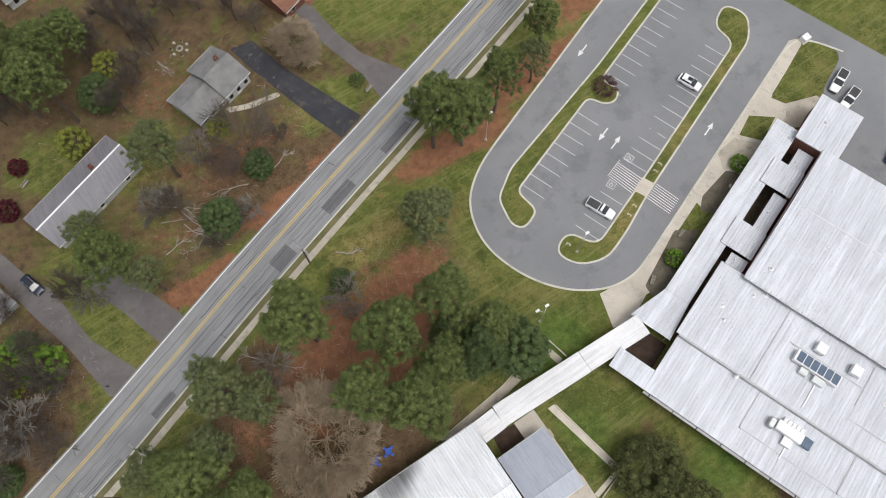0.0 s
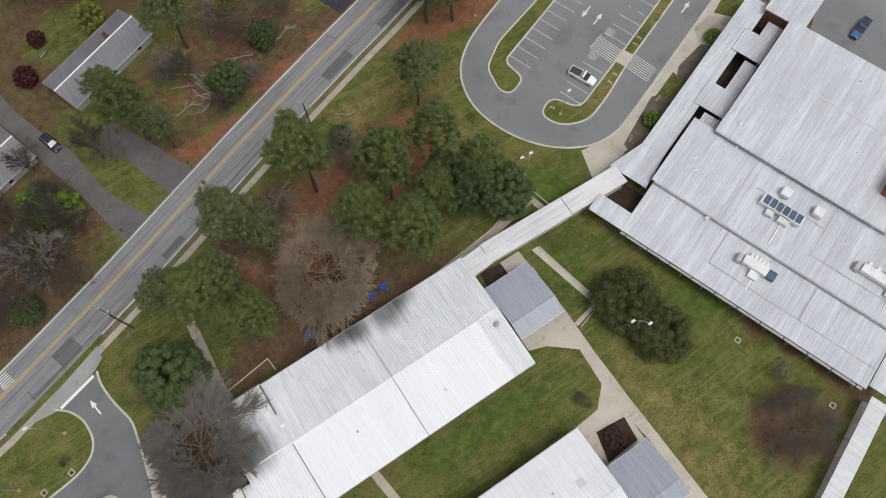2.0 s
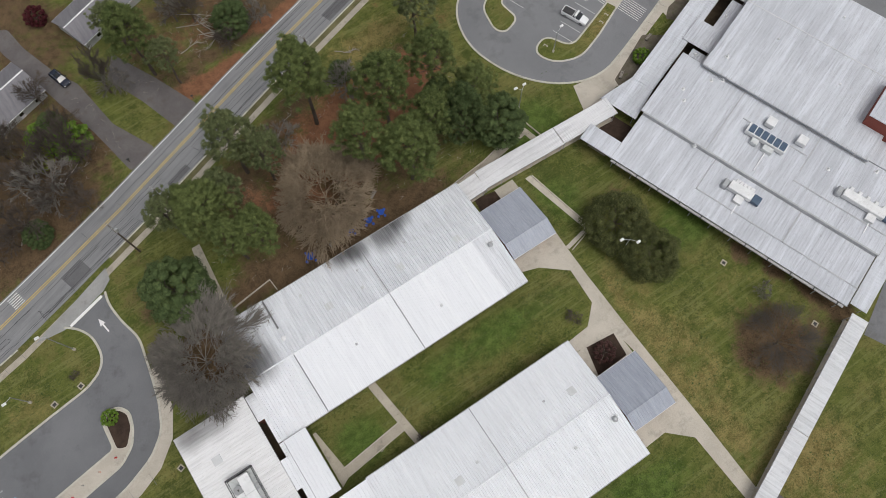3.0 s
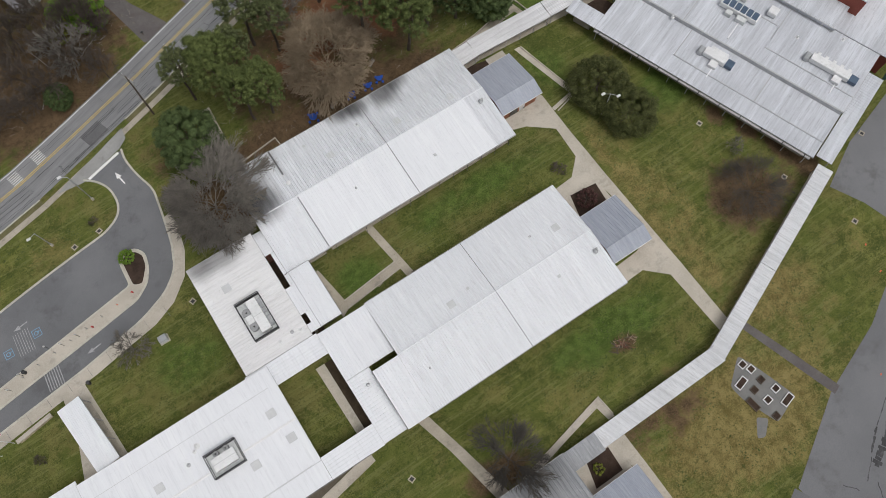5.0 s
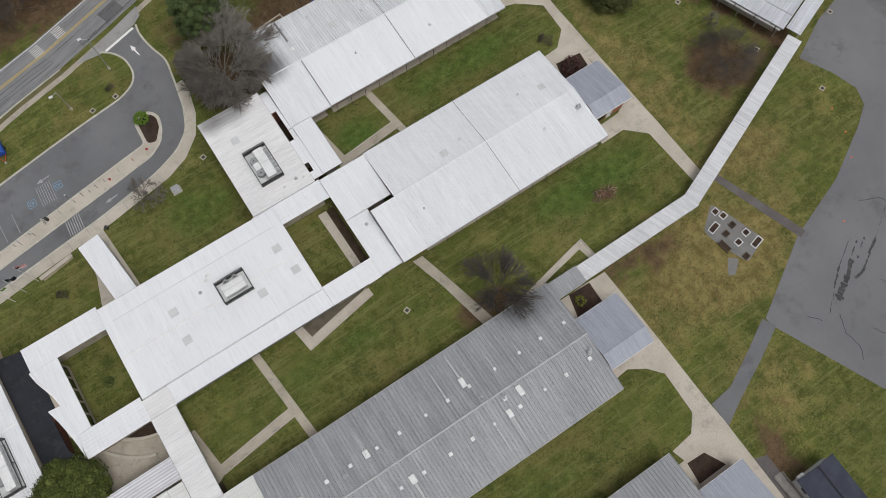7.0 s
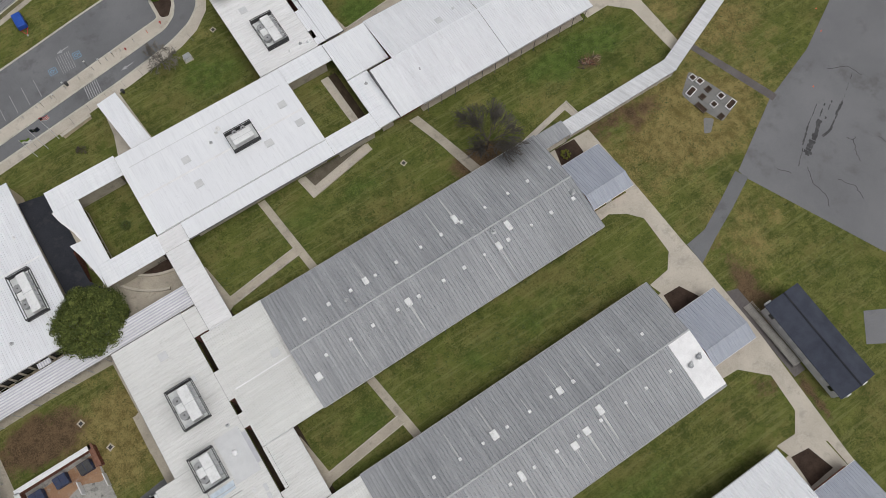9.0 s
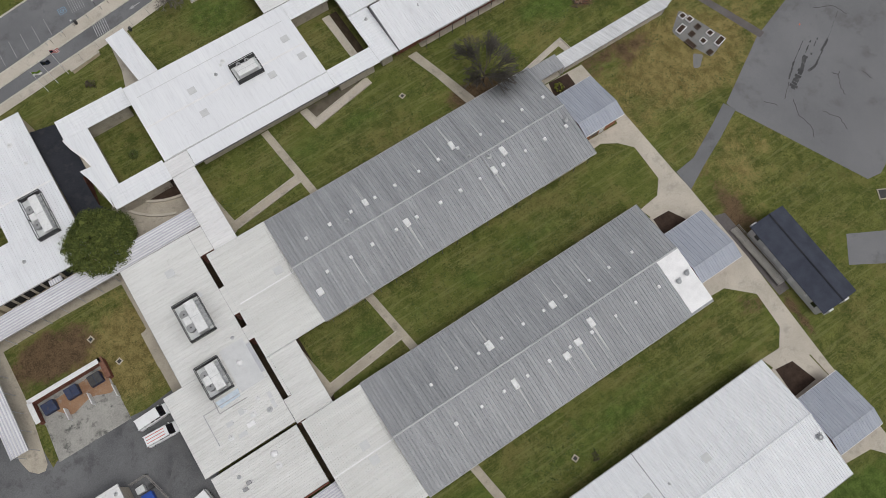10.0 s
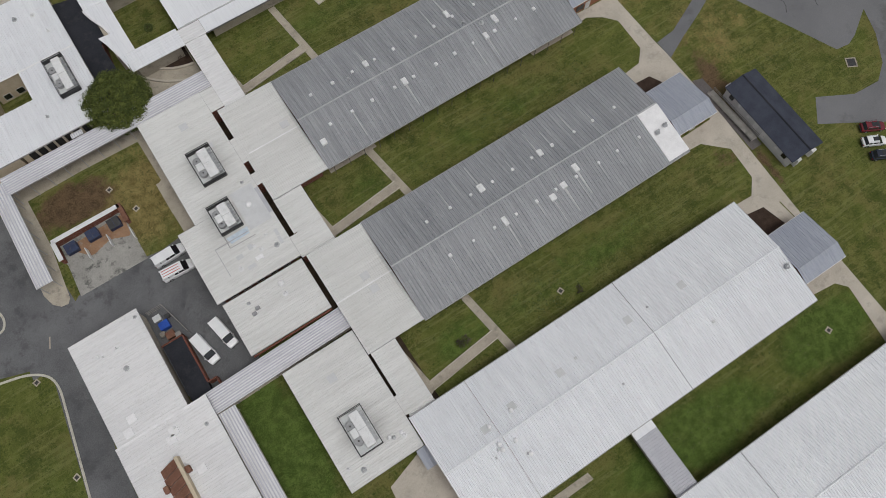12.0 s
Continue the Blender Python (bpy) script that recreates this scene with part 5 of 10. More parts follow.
def block(name, label, rects, z, roof_m, axis, pitch=0.5, over=1.0, slope=0.0, wall_m=None, turn=None, glazing=True, wall=True, thick=0.16, rise=0.05):
    """A flat-roofed building of joined rectangles (x0, x1, y0, y1); slope: rise of the roof per metre towards +y."""
    t = turn or (lambda x, y: (x, y))
    x0, x1, y0, y1 = min(r[0] for r in rects), max(r[1] for r in rects), min(r[2] for r in rects), max(r[3] for r in rects)
    cx, cy = t((x0 + x1) / 2, (y0 + y1) / 2)
    host = thing(name, label, "school building", at=(cx, cy, land(cx, cy)))
    for r in rects:
        top = lambda x, y: z + slope * (y - y0)
        part("roof", ribbed(*r, top, axis, pitch, 0.12, rise, thick, turn), roof_m, host)
        if wall:
            g = low(*r, turn) - 0.4
            part("wall", Solid().box(r[0] + over, r[1] - over, r[2] + over, r[3] - over, g, z - thick - 0.02 + slope * (r[2] - y0), turn), wall_m or brick_m, host)
            if glazing and r[1] - r[0] > 6:
                windows(host, r[0] + over + 0.5, r[1] - over - 0.5, r[2] + over, g + 1.4, min(g + 3.0, z - 0.5), max(2, int((r[1] - r[0]) / 3.2)), turn)
    return host


def edges(host, rects, z, material, turn=None, h=0.22, lip=0.07):
    for r in rects:
        fascias(host, *r, z - h, z + lip, material, turn)


def posts(host, pts, z, r=0.06, material=None, group=""):
    for x, y in pts:
        part("post", Solid().tube((x, y, land(x, y) - 0.1), (x, y, z), r, r, 6), material or fascia_m, host)


def vent_pipe(host, x, y, z, r=0.12, hgt=0.45, material=None):
    s = Solid().tube((x, y, z - 0.1), (x, y, z + hgt), r * 0.6, r * 0.6, 8).tube((x, y, z + hgt), (x, y, z + hgt + 0.16), r, r * 0.55, 8).tube((x, y, z - 0.02), (x, y, z + 0.05), r * 1.8, r * 0.7, 8)
    return part("vent_pipe", s, material or galvanised, host)


def wing(name, label, x0, x1, y0, y1, yr, eave, ridge, mats, pitch, seams=(), panels=False, walk_south=True, bold=False):
    """A long gabled school wing with its ridge along x."""
    host = thing(name, label, "school wing", "classroom wings", at=((x0 + x1) / 2, (y0 + y1) / 2, land((x0 + x1) / 2, (y0 + y1) / 2)))
    south = lambda x, y: eave + (ridge - eave) * (y - y0) / (yr - y0)
    north = lambda x, y: eave + (ridge - eave) * (y1 - y) / (y1 - yr)
    g = low(x0, x1, y0, y1) - 0.4
    ov_s, ov_n = 1.9, 0.6
    w = Solid().box(x0 + 0.3, x1 - 0.5, y0 + ov_s, y1 - ov_n, g, eave - 0.2)
    zs = eave - 0.2
    for xx in (x0 + 0.3, x1 - 0.8):
        k = len(w.v)
        w.add([(xx, y0 + ov_s, zs), (xx, y1 - ov_n, zs), (xx, yr, ridge - 0.3), (xx + 0.3, y0 + ov_s, zs), (xx + 0.3, y1 - ov_n, zs), (xx + 0.3, yr, ridge - 0.3)], [(0, 1, 2), (3, 5, 4), (0, 2, 5, 3), (1, 4, 5, 2)])
    part("wall", w, brick_m, host)
    cuts = [x0] + [s for s in seams] + [x1]
    for a, b in zip(cuts, cuts[1:]):
        if panels:
            n = round((b - a) / pitch)
            p = (b - a) / n
            for lo_y, hi_y, fn in ((y0, yr, south), (yr, y1, north)):
                base = ribbed(0, p, lo_y, hi_y, fn, 1, p, 0.17, 0.085, 0.12)
                me = base.mesh("roof_panel")
                me.materials.append(mats[0])
                for i in range(n):
                    ob = new("roof_panel", me)
                    ob.parent = host
                    ob.matrix_parent_inverse = Matrix.Translation(-host.location)
                    ob.location = (a + i * p, 0, 0.004 * (i % 2))
        else:
            part("roof_slope", ribbed(a, b, y0, yr, south, 1, pitch, 0.14, 0.02 if mats[0] is smooth_white else 0.09, 0.12), mats[0], host)
            part("roof_slope", ribbed(a, b, yr, y1, north, 1, pitch, 0.24 if bold else 0.14, 0.11 if bold else 0.09, 0.12), mats[1], host)
    for s in seams:
        for lo_y, hi_y, fn in ((y0, yr, south), (yr, y1, north)):
            q = Solid()
            q.add([(s - 0.065, lo_y, fn(0, lo_y) + 0.03), (s + 0.065, lo_y, fn(0, lo_y) + 0.03), (s + 0.065, hi_y, fn(0, hi_y) + 0.03), (s - 0.065, hi_y, fn(0, hi_y) + 0.03), (s - 0.065, lo_y, fn(0, lo_y) + 0.075), (s + 0.065, lo_y, fn(0, lo_y) + 0.075), (s + 0.065, hi_y, fn(0, hi_y) + 0.075), (s - 0.065, hi_y, fn(0, hi_y) + 0.075)], [(0, 3, 2, 1), (4, 5, 6, 7), (0, 1, 5, 4), (1, 2, 6, 5), (2, 3, 7, 6), (3, 0, 4, 7)])
            part("expansion_seam", q, seam_dark, host)
    cw = 0.16 if panels else 0.14
    cap = Solid().add([(x0, yr - cw, ridge + 0.12), (x1, yr - cw, ridge + 0.12), (x1, yr, ridge + 0.18), (x0, yr, ridge + 0.18), (x0, yr + cw, ridge + 0.12), (x1, yr + cw, ridge + 0.12)], [(0, 1, 2, 3), (3, 2, 5, 4), (0, 3, 4), (1, 5, 2)])
    part("ridge_cap", cap, mats[2], host)
    for yy in (y0, y1):
        s = -1 if yy == y0 else 1
        part("gutter", Solid().soft(x0, x1, min(yy, yy + s * 0.14), max(yy, yy + s * 0.14), eave - 0.24, eave + 0.0, 0.03), fascia_m, host)
    if walk_south:
        n = int((x1 - x0) / 3.2)
        posts(host, [(x0 + 1.2 + i * (x1 - x0 - 2.4) / n, y0 + 0.2) for i in range(n + 1)], eave - 0.1, 0.055, dark_metal)
        part("walkway", Solid().prism([(x0 + 0.4, y0 + 0.75), (x1 - 0.8, y0 + 0.75), (x1 - 0.8, y0 + ov_s), (x0 + 0.4, y0 + ov_s)], lambda x, y: g, lambda x, y: land(x, y) + 0.09), concrete_dull, host)
    windows(host, x0 + 2, x1 - 3, y0 + ov_s, g + 1.5, eave - 0.6, int((x1 - x0) / 3.6))
    return host, south, north


def roof_patch(host, x, y, fn, sx, sy, material, lift=0.055):
    h = lambda a, b: fn(a, b)
    p = [(x - sx / 2, y - sy / 2), (x + sx / 2, y - sy / 2), (x + sx / 2, y + sy / 2), (x - sx / 2, y + sy / 2)]
    return part("roof_patch", Solid().prism(p, lambda a, b: h(a, b) - 0.02, lambda a, b: h(a, b) + lift + 0.05), material, host)


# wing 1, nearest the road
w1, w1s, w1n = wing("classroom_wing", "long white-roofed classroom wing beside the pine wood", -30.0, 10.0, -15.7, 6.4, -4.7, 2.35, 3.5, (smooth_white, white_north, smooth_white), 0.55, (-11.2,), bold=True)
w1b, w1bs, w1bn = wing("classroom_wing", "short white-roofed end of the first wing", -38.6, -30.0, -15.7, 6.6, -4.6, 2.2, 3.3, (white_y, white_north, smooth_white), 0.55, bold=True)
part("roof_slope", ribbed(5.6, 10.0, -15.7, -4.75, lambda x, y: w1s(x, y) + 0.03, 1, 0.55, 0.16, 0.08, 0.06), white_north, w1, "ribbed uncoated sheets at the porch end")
w2, w2s, w2n = wing("classroom_wing", "long white-roofed classroom wing with ribbed sheets", -30.4, 9.3, -49.7, -28.0, -38.8, 3.2, 4.5, (white_y, white_y, smooth_white), 0.45, (-10.8,))
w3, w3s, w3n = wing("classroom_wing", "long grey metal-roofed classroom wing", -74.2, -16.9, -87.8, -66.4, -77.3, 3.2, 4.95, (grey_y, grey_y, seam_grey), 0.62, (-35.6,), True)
w4, w4s, w4n = wing("classroom_wing", "long grey metal-roofed wing with a white patch", -74.8, -17.2, -121.0, -100.0, -110.4, 3.2, 4.95, (grey_y, grey_y, seam_grey), 0.62, (), True)
w5, w5s, w5n = wing("classroom_wing", "long white-roofed classroom wing with two seams", -75.0, -17.2, -154.7, -133.2, -143.9, 3.4, 5.0, (white_y, white_y, smooth_white), 0.45, (-44.6,))
w5b, w5bs, w5bn = wing("classroom_wing", "white-roofed west end of the wing", -85.8, -75.06, -154.7, -133.2, -143.7, 3.4, 5.0, (white_y, white_y, smooth_white), 0.45)
w6, w6s, w6n = wing("classroom_wing", "long white-roofed wing at the campus edge", -78.0, 12.0, -189.0, -166.6, -177.8, 3.4, 5.0, (white_y, smooth_white, smooth_white), 0.45, (-44.6,))

# connecting blocks
blk = block("linking_block", "low white-roofed link between the first wing and the offices", [(-38.4, -34.4, -27.2, -15.8), (-40.9, -38.4, -23.6, -18.2), (-40.9, -38.4, -27.2, -25.6), (-39.5, -38.4, -25.6, -23.6)], 2.6, smooth_white, 1, 0.6, wall_m=concrete_dull, glazing=False)
edges(blk, [(-38.4, -34.4, -27.2, -15.8)], 2.6, seam_dark)
hvac_a = block("office_block", "white flat-roofed block with a roof unit", [(-53.0, -40.4, -27.7, -6.0)], 2.85, white_x, 0, 0.5)
edges(hvac_a, [(-53.0, -40.4, -27.7, -6.0)], 2.85, fascia_m)
blk2 = block("linking_block", "white-roofed block at the head of the second wing", [(-39.7, -30.45, -37.5, -28.2)], 3.15, smooth_white, 1, 0.6, wall_m=concrete_dull, glazing=False)
edges(blk2, [(-39.7, -30.45, -37.5, -28.2)], 3.15, patch_grey)
strip_n = block("linking_block", "narrow white-roofed corridor north of the court", [(-53.4, -39.75, -31.8, -27.75)], 2.75, smooth_white, 0, 0.6, wall_m=concrete_dull, glazing=False)
strip_e = block("linking_block", "narrow white-roofed corridor south of the court", [(-39.7, -35.4, -49.4, -37.55), (-49.4, -39.7, -49.6, -45.6)], 2.85, smooth_white, 0, 0.6, wall_m=concrete_dull, glazing=False)
edges(strip_e, [(-39.7, -35.4, -49.4, -37.55)], 2.85, patch_grey)
part("roof_slope", ribbed(-35.3, -30.42, -49.7, -38.8, w2s, 1, 0.55, 0.11, 0.05, 0.12), white_y, w2)
part("wall", Solid().box(-35.2, -30.42, -47.8, -38.9, -2.2, 3.0), brick_m, w2)
part("fascia", Solid().add([(x, y, z) for x in (-35.42, -35.31) for y, z in ((-49.7, 2.75), (-38.8, 2.75), (-38.8, 4.5), (-49.7, 3.22))], [(0, 1, 2, 3), (7, 6, 5, 4), (0, 3, 7, 4), (3, 2, 6, 7), (2, 1, 5, 6), (1, 0, 4, 5)]), seam_dark, w2)
for ya, yb, fn, wd in ((0.6, 6.4, w1n, 0.16), (-15.6, -4.9, w1s, 0.07)):
    part("expansion_seam", Solid().add([(x, y, fn(0, y) + dz) for dz in (0.02, 0.08) for x, y in ((-30 - wd, ya), (-30 + wd, ya), (-30 + wd, yb), (-30 - wd, yb))], [(0, 3, 2, 1), (4, 5, 6, 7), (0, 1, 5, 4), (1, 2, 6, 5), (2, 3, 7, 6), (3, 0, 4, 7)]), seam_dark, w1)
adm_n = block("office_building", "broad white-roofed main office building", [(-83.5, -49.45, -46.0, -28.15)], 3.1, smooth_white, 1, 1.2, 0.9, rise=0.012, wall_m=concrete_dull)
adm_s = block("office_building", "lower white-roofed office front above the lawn", [(-79.2, -49.45, -49.5, -46.05)], 2.9, smooth_white, 1, 1.2, 1.5, rise=0.012, wall_m=concrete_dull, glazing=False)
part("gutter", Solid().soft(-79.2, -42.4, -49.66, -49.52, 2.6, 2.86, 0.03), seam_dark, adm_s)
part("ridge_cap", Solid().add([(-83.4, -38.3, 3.15), (-49.6, -38.3, 3.15), (-49.6, -38.1, 3.19), (-83.4, -38.1, 3.19), (-83.4, -37.9, 3.15), (-49.6, -37.9, 3.15)], [(0, 1, 2, 3), (3, 2, 5, 4), (0, 3, 4), (1, 5, 2)]), patch_white, adm_n)
for yy in (-45.95, -31.4):
    part("expansion_seam", Solid().box(-82.0, -51.0, yy, yy + 0.07, 3.1, 3.17), patch_grey, adm_n)
edges(adm_n, [(-83.5, -49.45, -46.0, -28.15)], 3.1, patch_grey)
ring_n = block("linking_block", "white-roofed corridor round the small court", [(-97.2, -83.55, -31.7, -27.2)], 2.6, smooth_white, 0, 0.6, wall_m=concrete_dull, glazing=False)
ring_s = block("linking_block", "white-roofed corridor round the small court", [(-95.0, -83.9, -49.6, -45.2)], 2.6, smooth_white, 0, 0.6, wall_m=concrete_dull, glazing=False)
ring_w = thing("linking_block", "white roof with a concave edge round the small court", "school building", at=(-95, -38, land(-95, -38)))
bow = [(-97.5, -31.75), (-97.0, -34.0), (-96.4, -35.5), (-95.7, -37.3), (-95.3, -39.3)]
cres = [(-92.5, -31.75), (-92.5, -45.15), (-94.9, -45.2), (-95.2, -49.0), (-95.8, -45.1), (-96.6, -41.7), (-97.4, -39.1)] + bow[::-1]
for (ax, ay), (bx, by) in zip(bow, bow[1:]):
    part("parapet", Solid().prism([(ax, ay), (ax + 0.32, ay + 0.06), (bx + 0.32, by + 0.06), (bx, by)], 2.3, 2.82), patch_white, ring_w)
part("roof", Solid().prism(cres, 2.42, 2.6), smooth_white, ring_w)
part("wall", Solid().box(-96.2, -93.0, -44.8, -32.2, -2.6, 2.4), concrete_dull, ring_w)
for i in range(5):
    part("window", Solid().box(-92.99, -92.9, -44.2 + 2.4 * i, -42.4 + 2.4 * i, -0.6, 1.6), glass_m, ring_w)
conn_s = block("linking_block", "white-roofed corridor from the offices to the south", [(-83.9, -79.5, -66.2, -49.65), (-83.9, -79.25, -49.6, -46.05)], 2.8, white_x, 0, 0.55, wall_m=concrete_dull, glazing=False)
edges(conn_s, [(-83.9, -79.5, -66.2, -49.65)], 2.8, fascia_m)
dark_roof = thing("link_roof", "flat black membrane roof between the white blocks", "school building", at=(-100, -37, land(-100, -37)))
part("roof", Solid().prism([(-102.2, -26.0), (-97.3, -27.0), (-96.2, -33), (-95.9, -38.0), (-97.6, -40), (-97.4, -46.5), (-95.2, -49.8), (-101.7, -54.0), (-101.9, -40)], 1.5, 1.75), membrane, dark_roof)
part("wall", Solid().prism([(-101.6, -27.0), (-97.9, -27.8), (-97.0, -37.0), (-98.2, -46.0), (-101.2, -52)], -3.0, 1.5), brick_m, dark_roof)
west_b = block("west_building", "white-roofed west building with roof unit", [(-113.3, -101.85, -55.2, -22.0), (-120.0, -113.3, -38.2, -22.0), (-120.0, -113.3, -55.2, -45.2), (-132.0, -120.0, -55.2, -22.0)], 3.2, white_y, 1, 0.5, 0.25, wall_m=tan_brick)
edges(west_b, [(-132.0, -101.85, -55.2, -22.0)], 3.2, fascia_m)
part("ridge_cap", Solid().box(-131.8, -102.0, -38.4, -38.1, 3.2, 3.28), patch_white, west_b)
for i in range(9):
    part("window", Solid().box(-118.6 + 1.75 * i, -117.3 + 1.75 * i, -55.06, -54.93, 0.2, 2.6), glass_m, west_b)
    part("window_frame", Solid().box(-117.3 + 1.75 * i, -116.85 + 1.75 * i, -55.12, -54.94, 0.0, 2.8), concrete_dull, west_b)
bc = block("kitchen_building", "cream flat-roofed building with two roof units", [(-99.4, -86.6, -84.5, -60.9), (-102.8, -86.6, -99.4, -84.5)], 3.2, cream_x, 0, 0.4)
edges(bc, [(-99.4, -86.6, -84.5, -60.9), (-102.8, -86.6, -99.4, -84.5)], 3.18, fascia_m, h=0.25, lip=0.03)
bd = block("cream_building", "cream flat-roofed building beside the yard", [(-102.2, -86.8, -110.2, -99.9)], 2.8, cream_x, 0, 0.4)
edges(bd, [(-102.2, -86.8, -110.2, -99.9)], 2.8, fascia_m)
part("red_fascia", Solid().box(-102.0, -86.9, -110.5, -110.26, 1.8, 2.3), brick_m, bd)
be = block("linking_block", "cream-white block at the head of the grey wing", [(-85.5, -74.25, -87.7, -66.3)], 3.2, cream_x, 1, 0.4, wall_m=brick_m, glazing=False)
be2 = block("linking_block", "cream-white low link between the grey wings", [(-85.0, -80.0, -99.9, -87.75)], 2.8, cream_x, 0, 0.4, wall_m=brick_m, glazing=False)
bf = block("linking_block", "cream-white block at the head of the grey wing", [(-85.8, -74.85, -120.7, -100.1)], 3.2, cream_x, 1, 0.4, wall_m=brick_m, glazing=False)
bg = block("linking_block", "cream-white low link before the white wing", [(-85.4, -80.7, -133.1, -120.8)], 2.8, cream_x, 0, 0.4, wall_m=concrete_dull, glazing=False)
for b, r, z in ((be, (-85.5, -74.25, -87.7, -66.3), 3.2), (be2, (-85.0, -80.0, -99.9, -87.75), 2.8), (bf, (-85.8, -74.85, -120.7, -100.1), 3.2), (bg, (-85.4, -80.7, -133.1, -120.8), 2.8)):
    edges(b, [r], z, patch_grey, h=0.2, lip=0.03)
for b, r in ((be, (-84.8, -74.25, -77.3)), (bf, (-85.8, -74.85, -110.4))):
    part("ridge_cap", Solid().box(r[0], r[1], r[2] - 0.12, r[2] + 0.12, 3.18, 3.26), patch_white, b)
bh = block("cream_building", "cream flat-roofed building with roof unit", [(-99.4, -86.0, -138.0, -115.7)], 3.0, cream_x, 0, 0.4)
edges(bh, [(-99.4, -86.0, -138.0, -115.7)], 3.0, fascia_m)
bi = block("gym_annex", "white flat-roofed hall beside the service yard", [(-127.0, -114.6, -112.0, -92.5), (-127.4, -111.4, -150, -112.0)], 3.5, white_x, 0, 0.5, 0.3, wall_m=concrete_dull)
edges(bi, [(-127.0, -114.6, -112.0, -92.5), (-127.4, -111.4, -150, -112.0)], 3.5, fascia_m)
part("ridge_cap", Solid().box(-127.4, -111.4, -112.2, -111.8, 3.5, 3.66), patch_white, bi)
link = block("linking_block", "narrow white-roofed link between two wings", [(-57.2, -53.2, -166.5, -154.85)], 2.9, patch_lilac, 0, 0.45, 0.4, wall_m=concrete_dull, glazing=False)
part("roof_patch", Solid().box(-57.25, -53.15, -156.2, -154.84, 2.86, 2.99), smooth_white, link)
edges(link, [(-57.2, -53.2, -166.5, -154.85)], 2.9, fascia_m)
shed = block("entrance_shelter", "small pale blue-grey shelter by the door", [(-87.6, -83.4, -141.6, -138.1)], 2.5, blue_y, 1, 1.4, 0.2, wall=False)
posts(shed, [(-87.3, -141.3), (-83.7, -141.3)], 2.4)


# gabled entrance porches at the east ends
def porch(x0, x1, y0, y1, eave, label):
    host = thing("entrance_porch", label, "porch", "porches at the wing ends", at=((x0 + x1) / 2, (y0 + y1) / 2, land((x0 + x1) / 2, (y0 + y1) / 2)))
    yr = y0 + (y1 - y0) * 0.27
    zr, zn, zs = eave + 1.45, eave - 0.1, eave + 0.55
    s_ = lambda x, y: zs + (zr - zs) * (y - y0) / (yr - y0)
    n_ = lambda x, y: zn + (zr - zn) * (y1 - y) / (y1 - yr)
    part("roof_slope", ribbed(x0, x1, y0, yr, s_, 1, 0.48, 0.1, 0.06, 0.1), blue_y, host)
    part("roof_slope", ribbed(x0, x1, yr, y1, n_, 1, 0.48, 0.1, 0.06, 0.1), blue_y, host)
    part("ridge_cap", Solid().add([(x0, yr - 0.2, zr), (x1, yr - 0.2, zr), (x1, yr, zr + 0.1), (x0, yr, zr + 0.1), (x0, yr + 0.2, zr), (x1, yr + 0.2, zr)], [(0, 1, 2, 3), (3, 2, 5, 4), (0, 3, 4), (1, 5, 2)]), blue_y, host)
    g = low(x0, x1, y0, y1) - 0.3
    w = Solid().box(x0 + 0.5, x1 - 0.7, y0 + 0.7, y1 - 0.5, g, zn - 0.1)
    w.add([(x, y, z) for x in (x0 + 0.5, x1 - 0.7) for y, z in ((y0 + 0.7, zn - 0.1), (y1 - 0.5, zn - 0.1), (yr, zr - 0.2), (y0 + 0.7, zs))], [(0, 1, 2, 3), (7, 6, 5, 4), (0, 3, 7, 4), (3, 2, 6, 7), (2, 1, 5, 6)])
    part("wall", w, porch_brick, host)
    d = part("door", Solid().box(x1 - 4.6, x1 - 3.4, y0 + 0.6, y0 + 0.69, g + 0.3, g + 2.5), white_metal, host, "white entrance door")
    part("door_handle", Solid().box(x1 - 3.65, x1 - 3.55, y0 + 0.52, y0 + 0.6, g + 1.25, g + 1.45), dark_metal, d)
    part("transom_window", Solid().box(x1 - 6.8, x1 - 5.0, y0 + 0.62, y0 + 0.69, g + 1.0, g + 2.5), glass_m, host)
    for yy, zz in ((y0, zs), (y1, zn)):
        part("gutter", Solid().box(x0, x1, yy - 0.06, yy + 0.06, zz - 0.2, zz - 0.02), white_metal, host)
    return host


porch(10.3, 19.4, -11.2, -0.4, 1.6, "blue-grey metal-roofed brick porch by the steps")
porch(9.5, 17.8, -45.8, -35.5, 2.6, "blue-grey metal-roofed brick porch beside a planted bed")
porch(-16.75, -7.9, -84.4, -74.2, 2.9, "blue-grey metal-roofed brick porch beside the covered walk")
porch(-17.0, -8.0, -117.6, -107.0, 2.9, "blue-grey metal-roofed brick porch facing the trailer")
porch(-17.0, -7.9, -151.6, -141.3, 3.1, "blue-grey metal-roofed brick porch of the white wing")


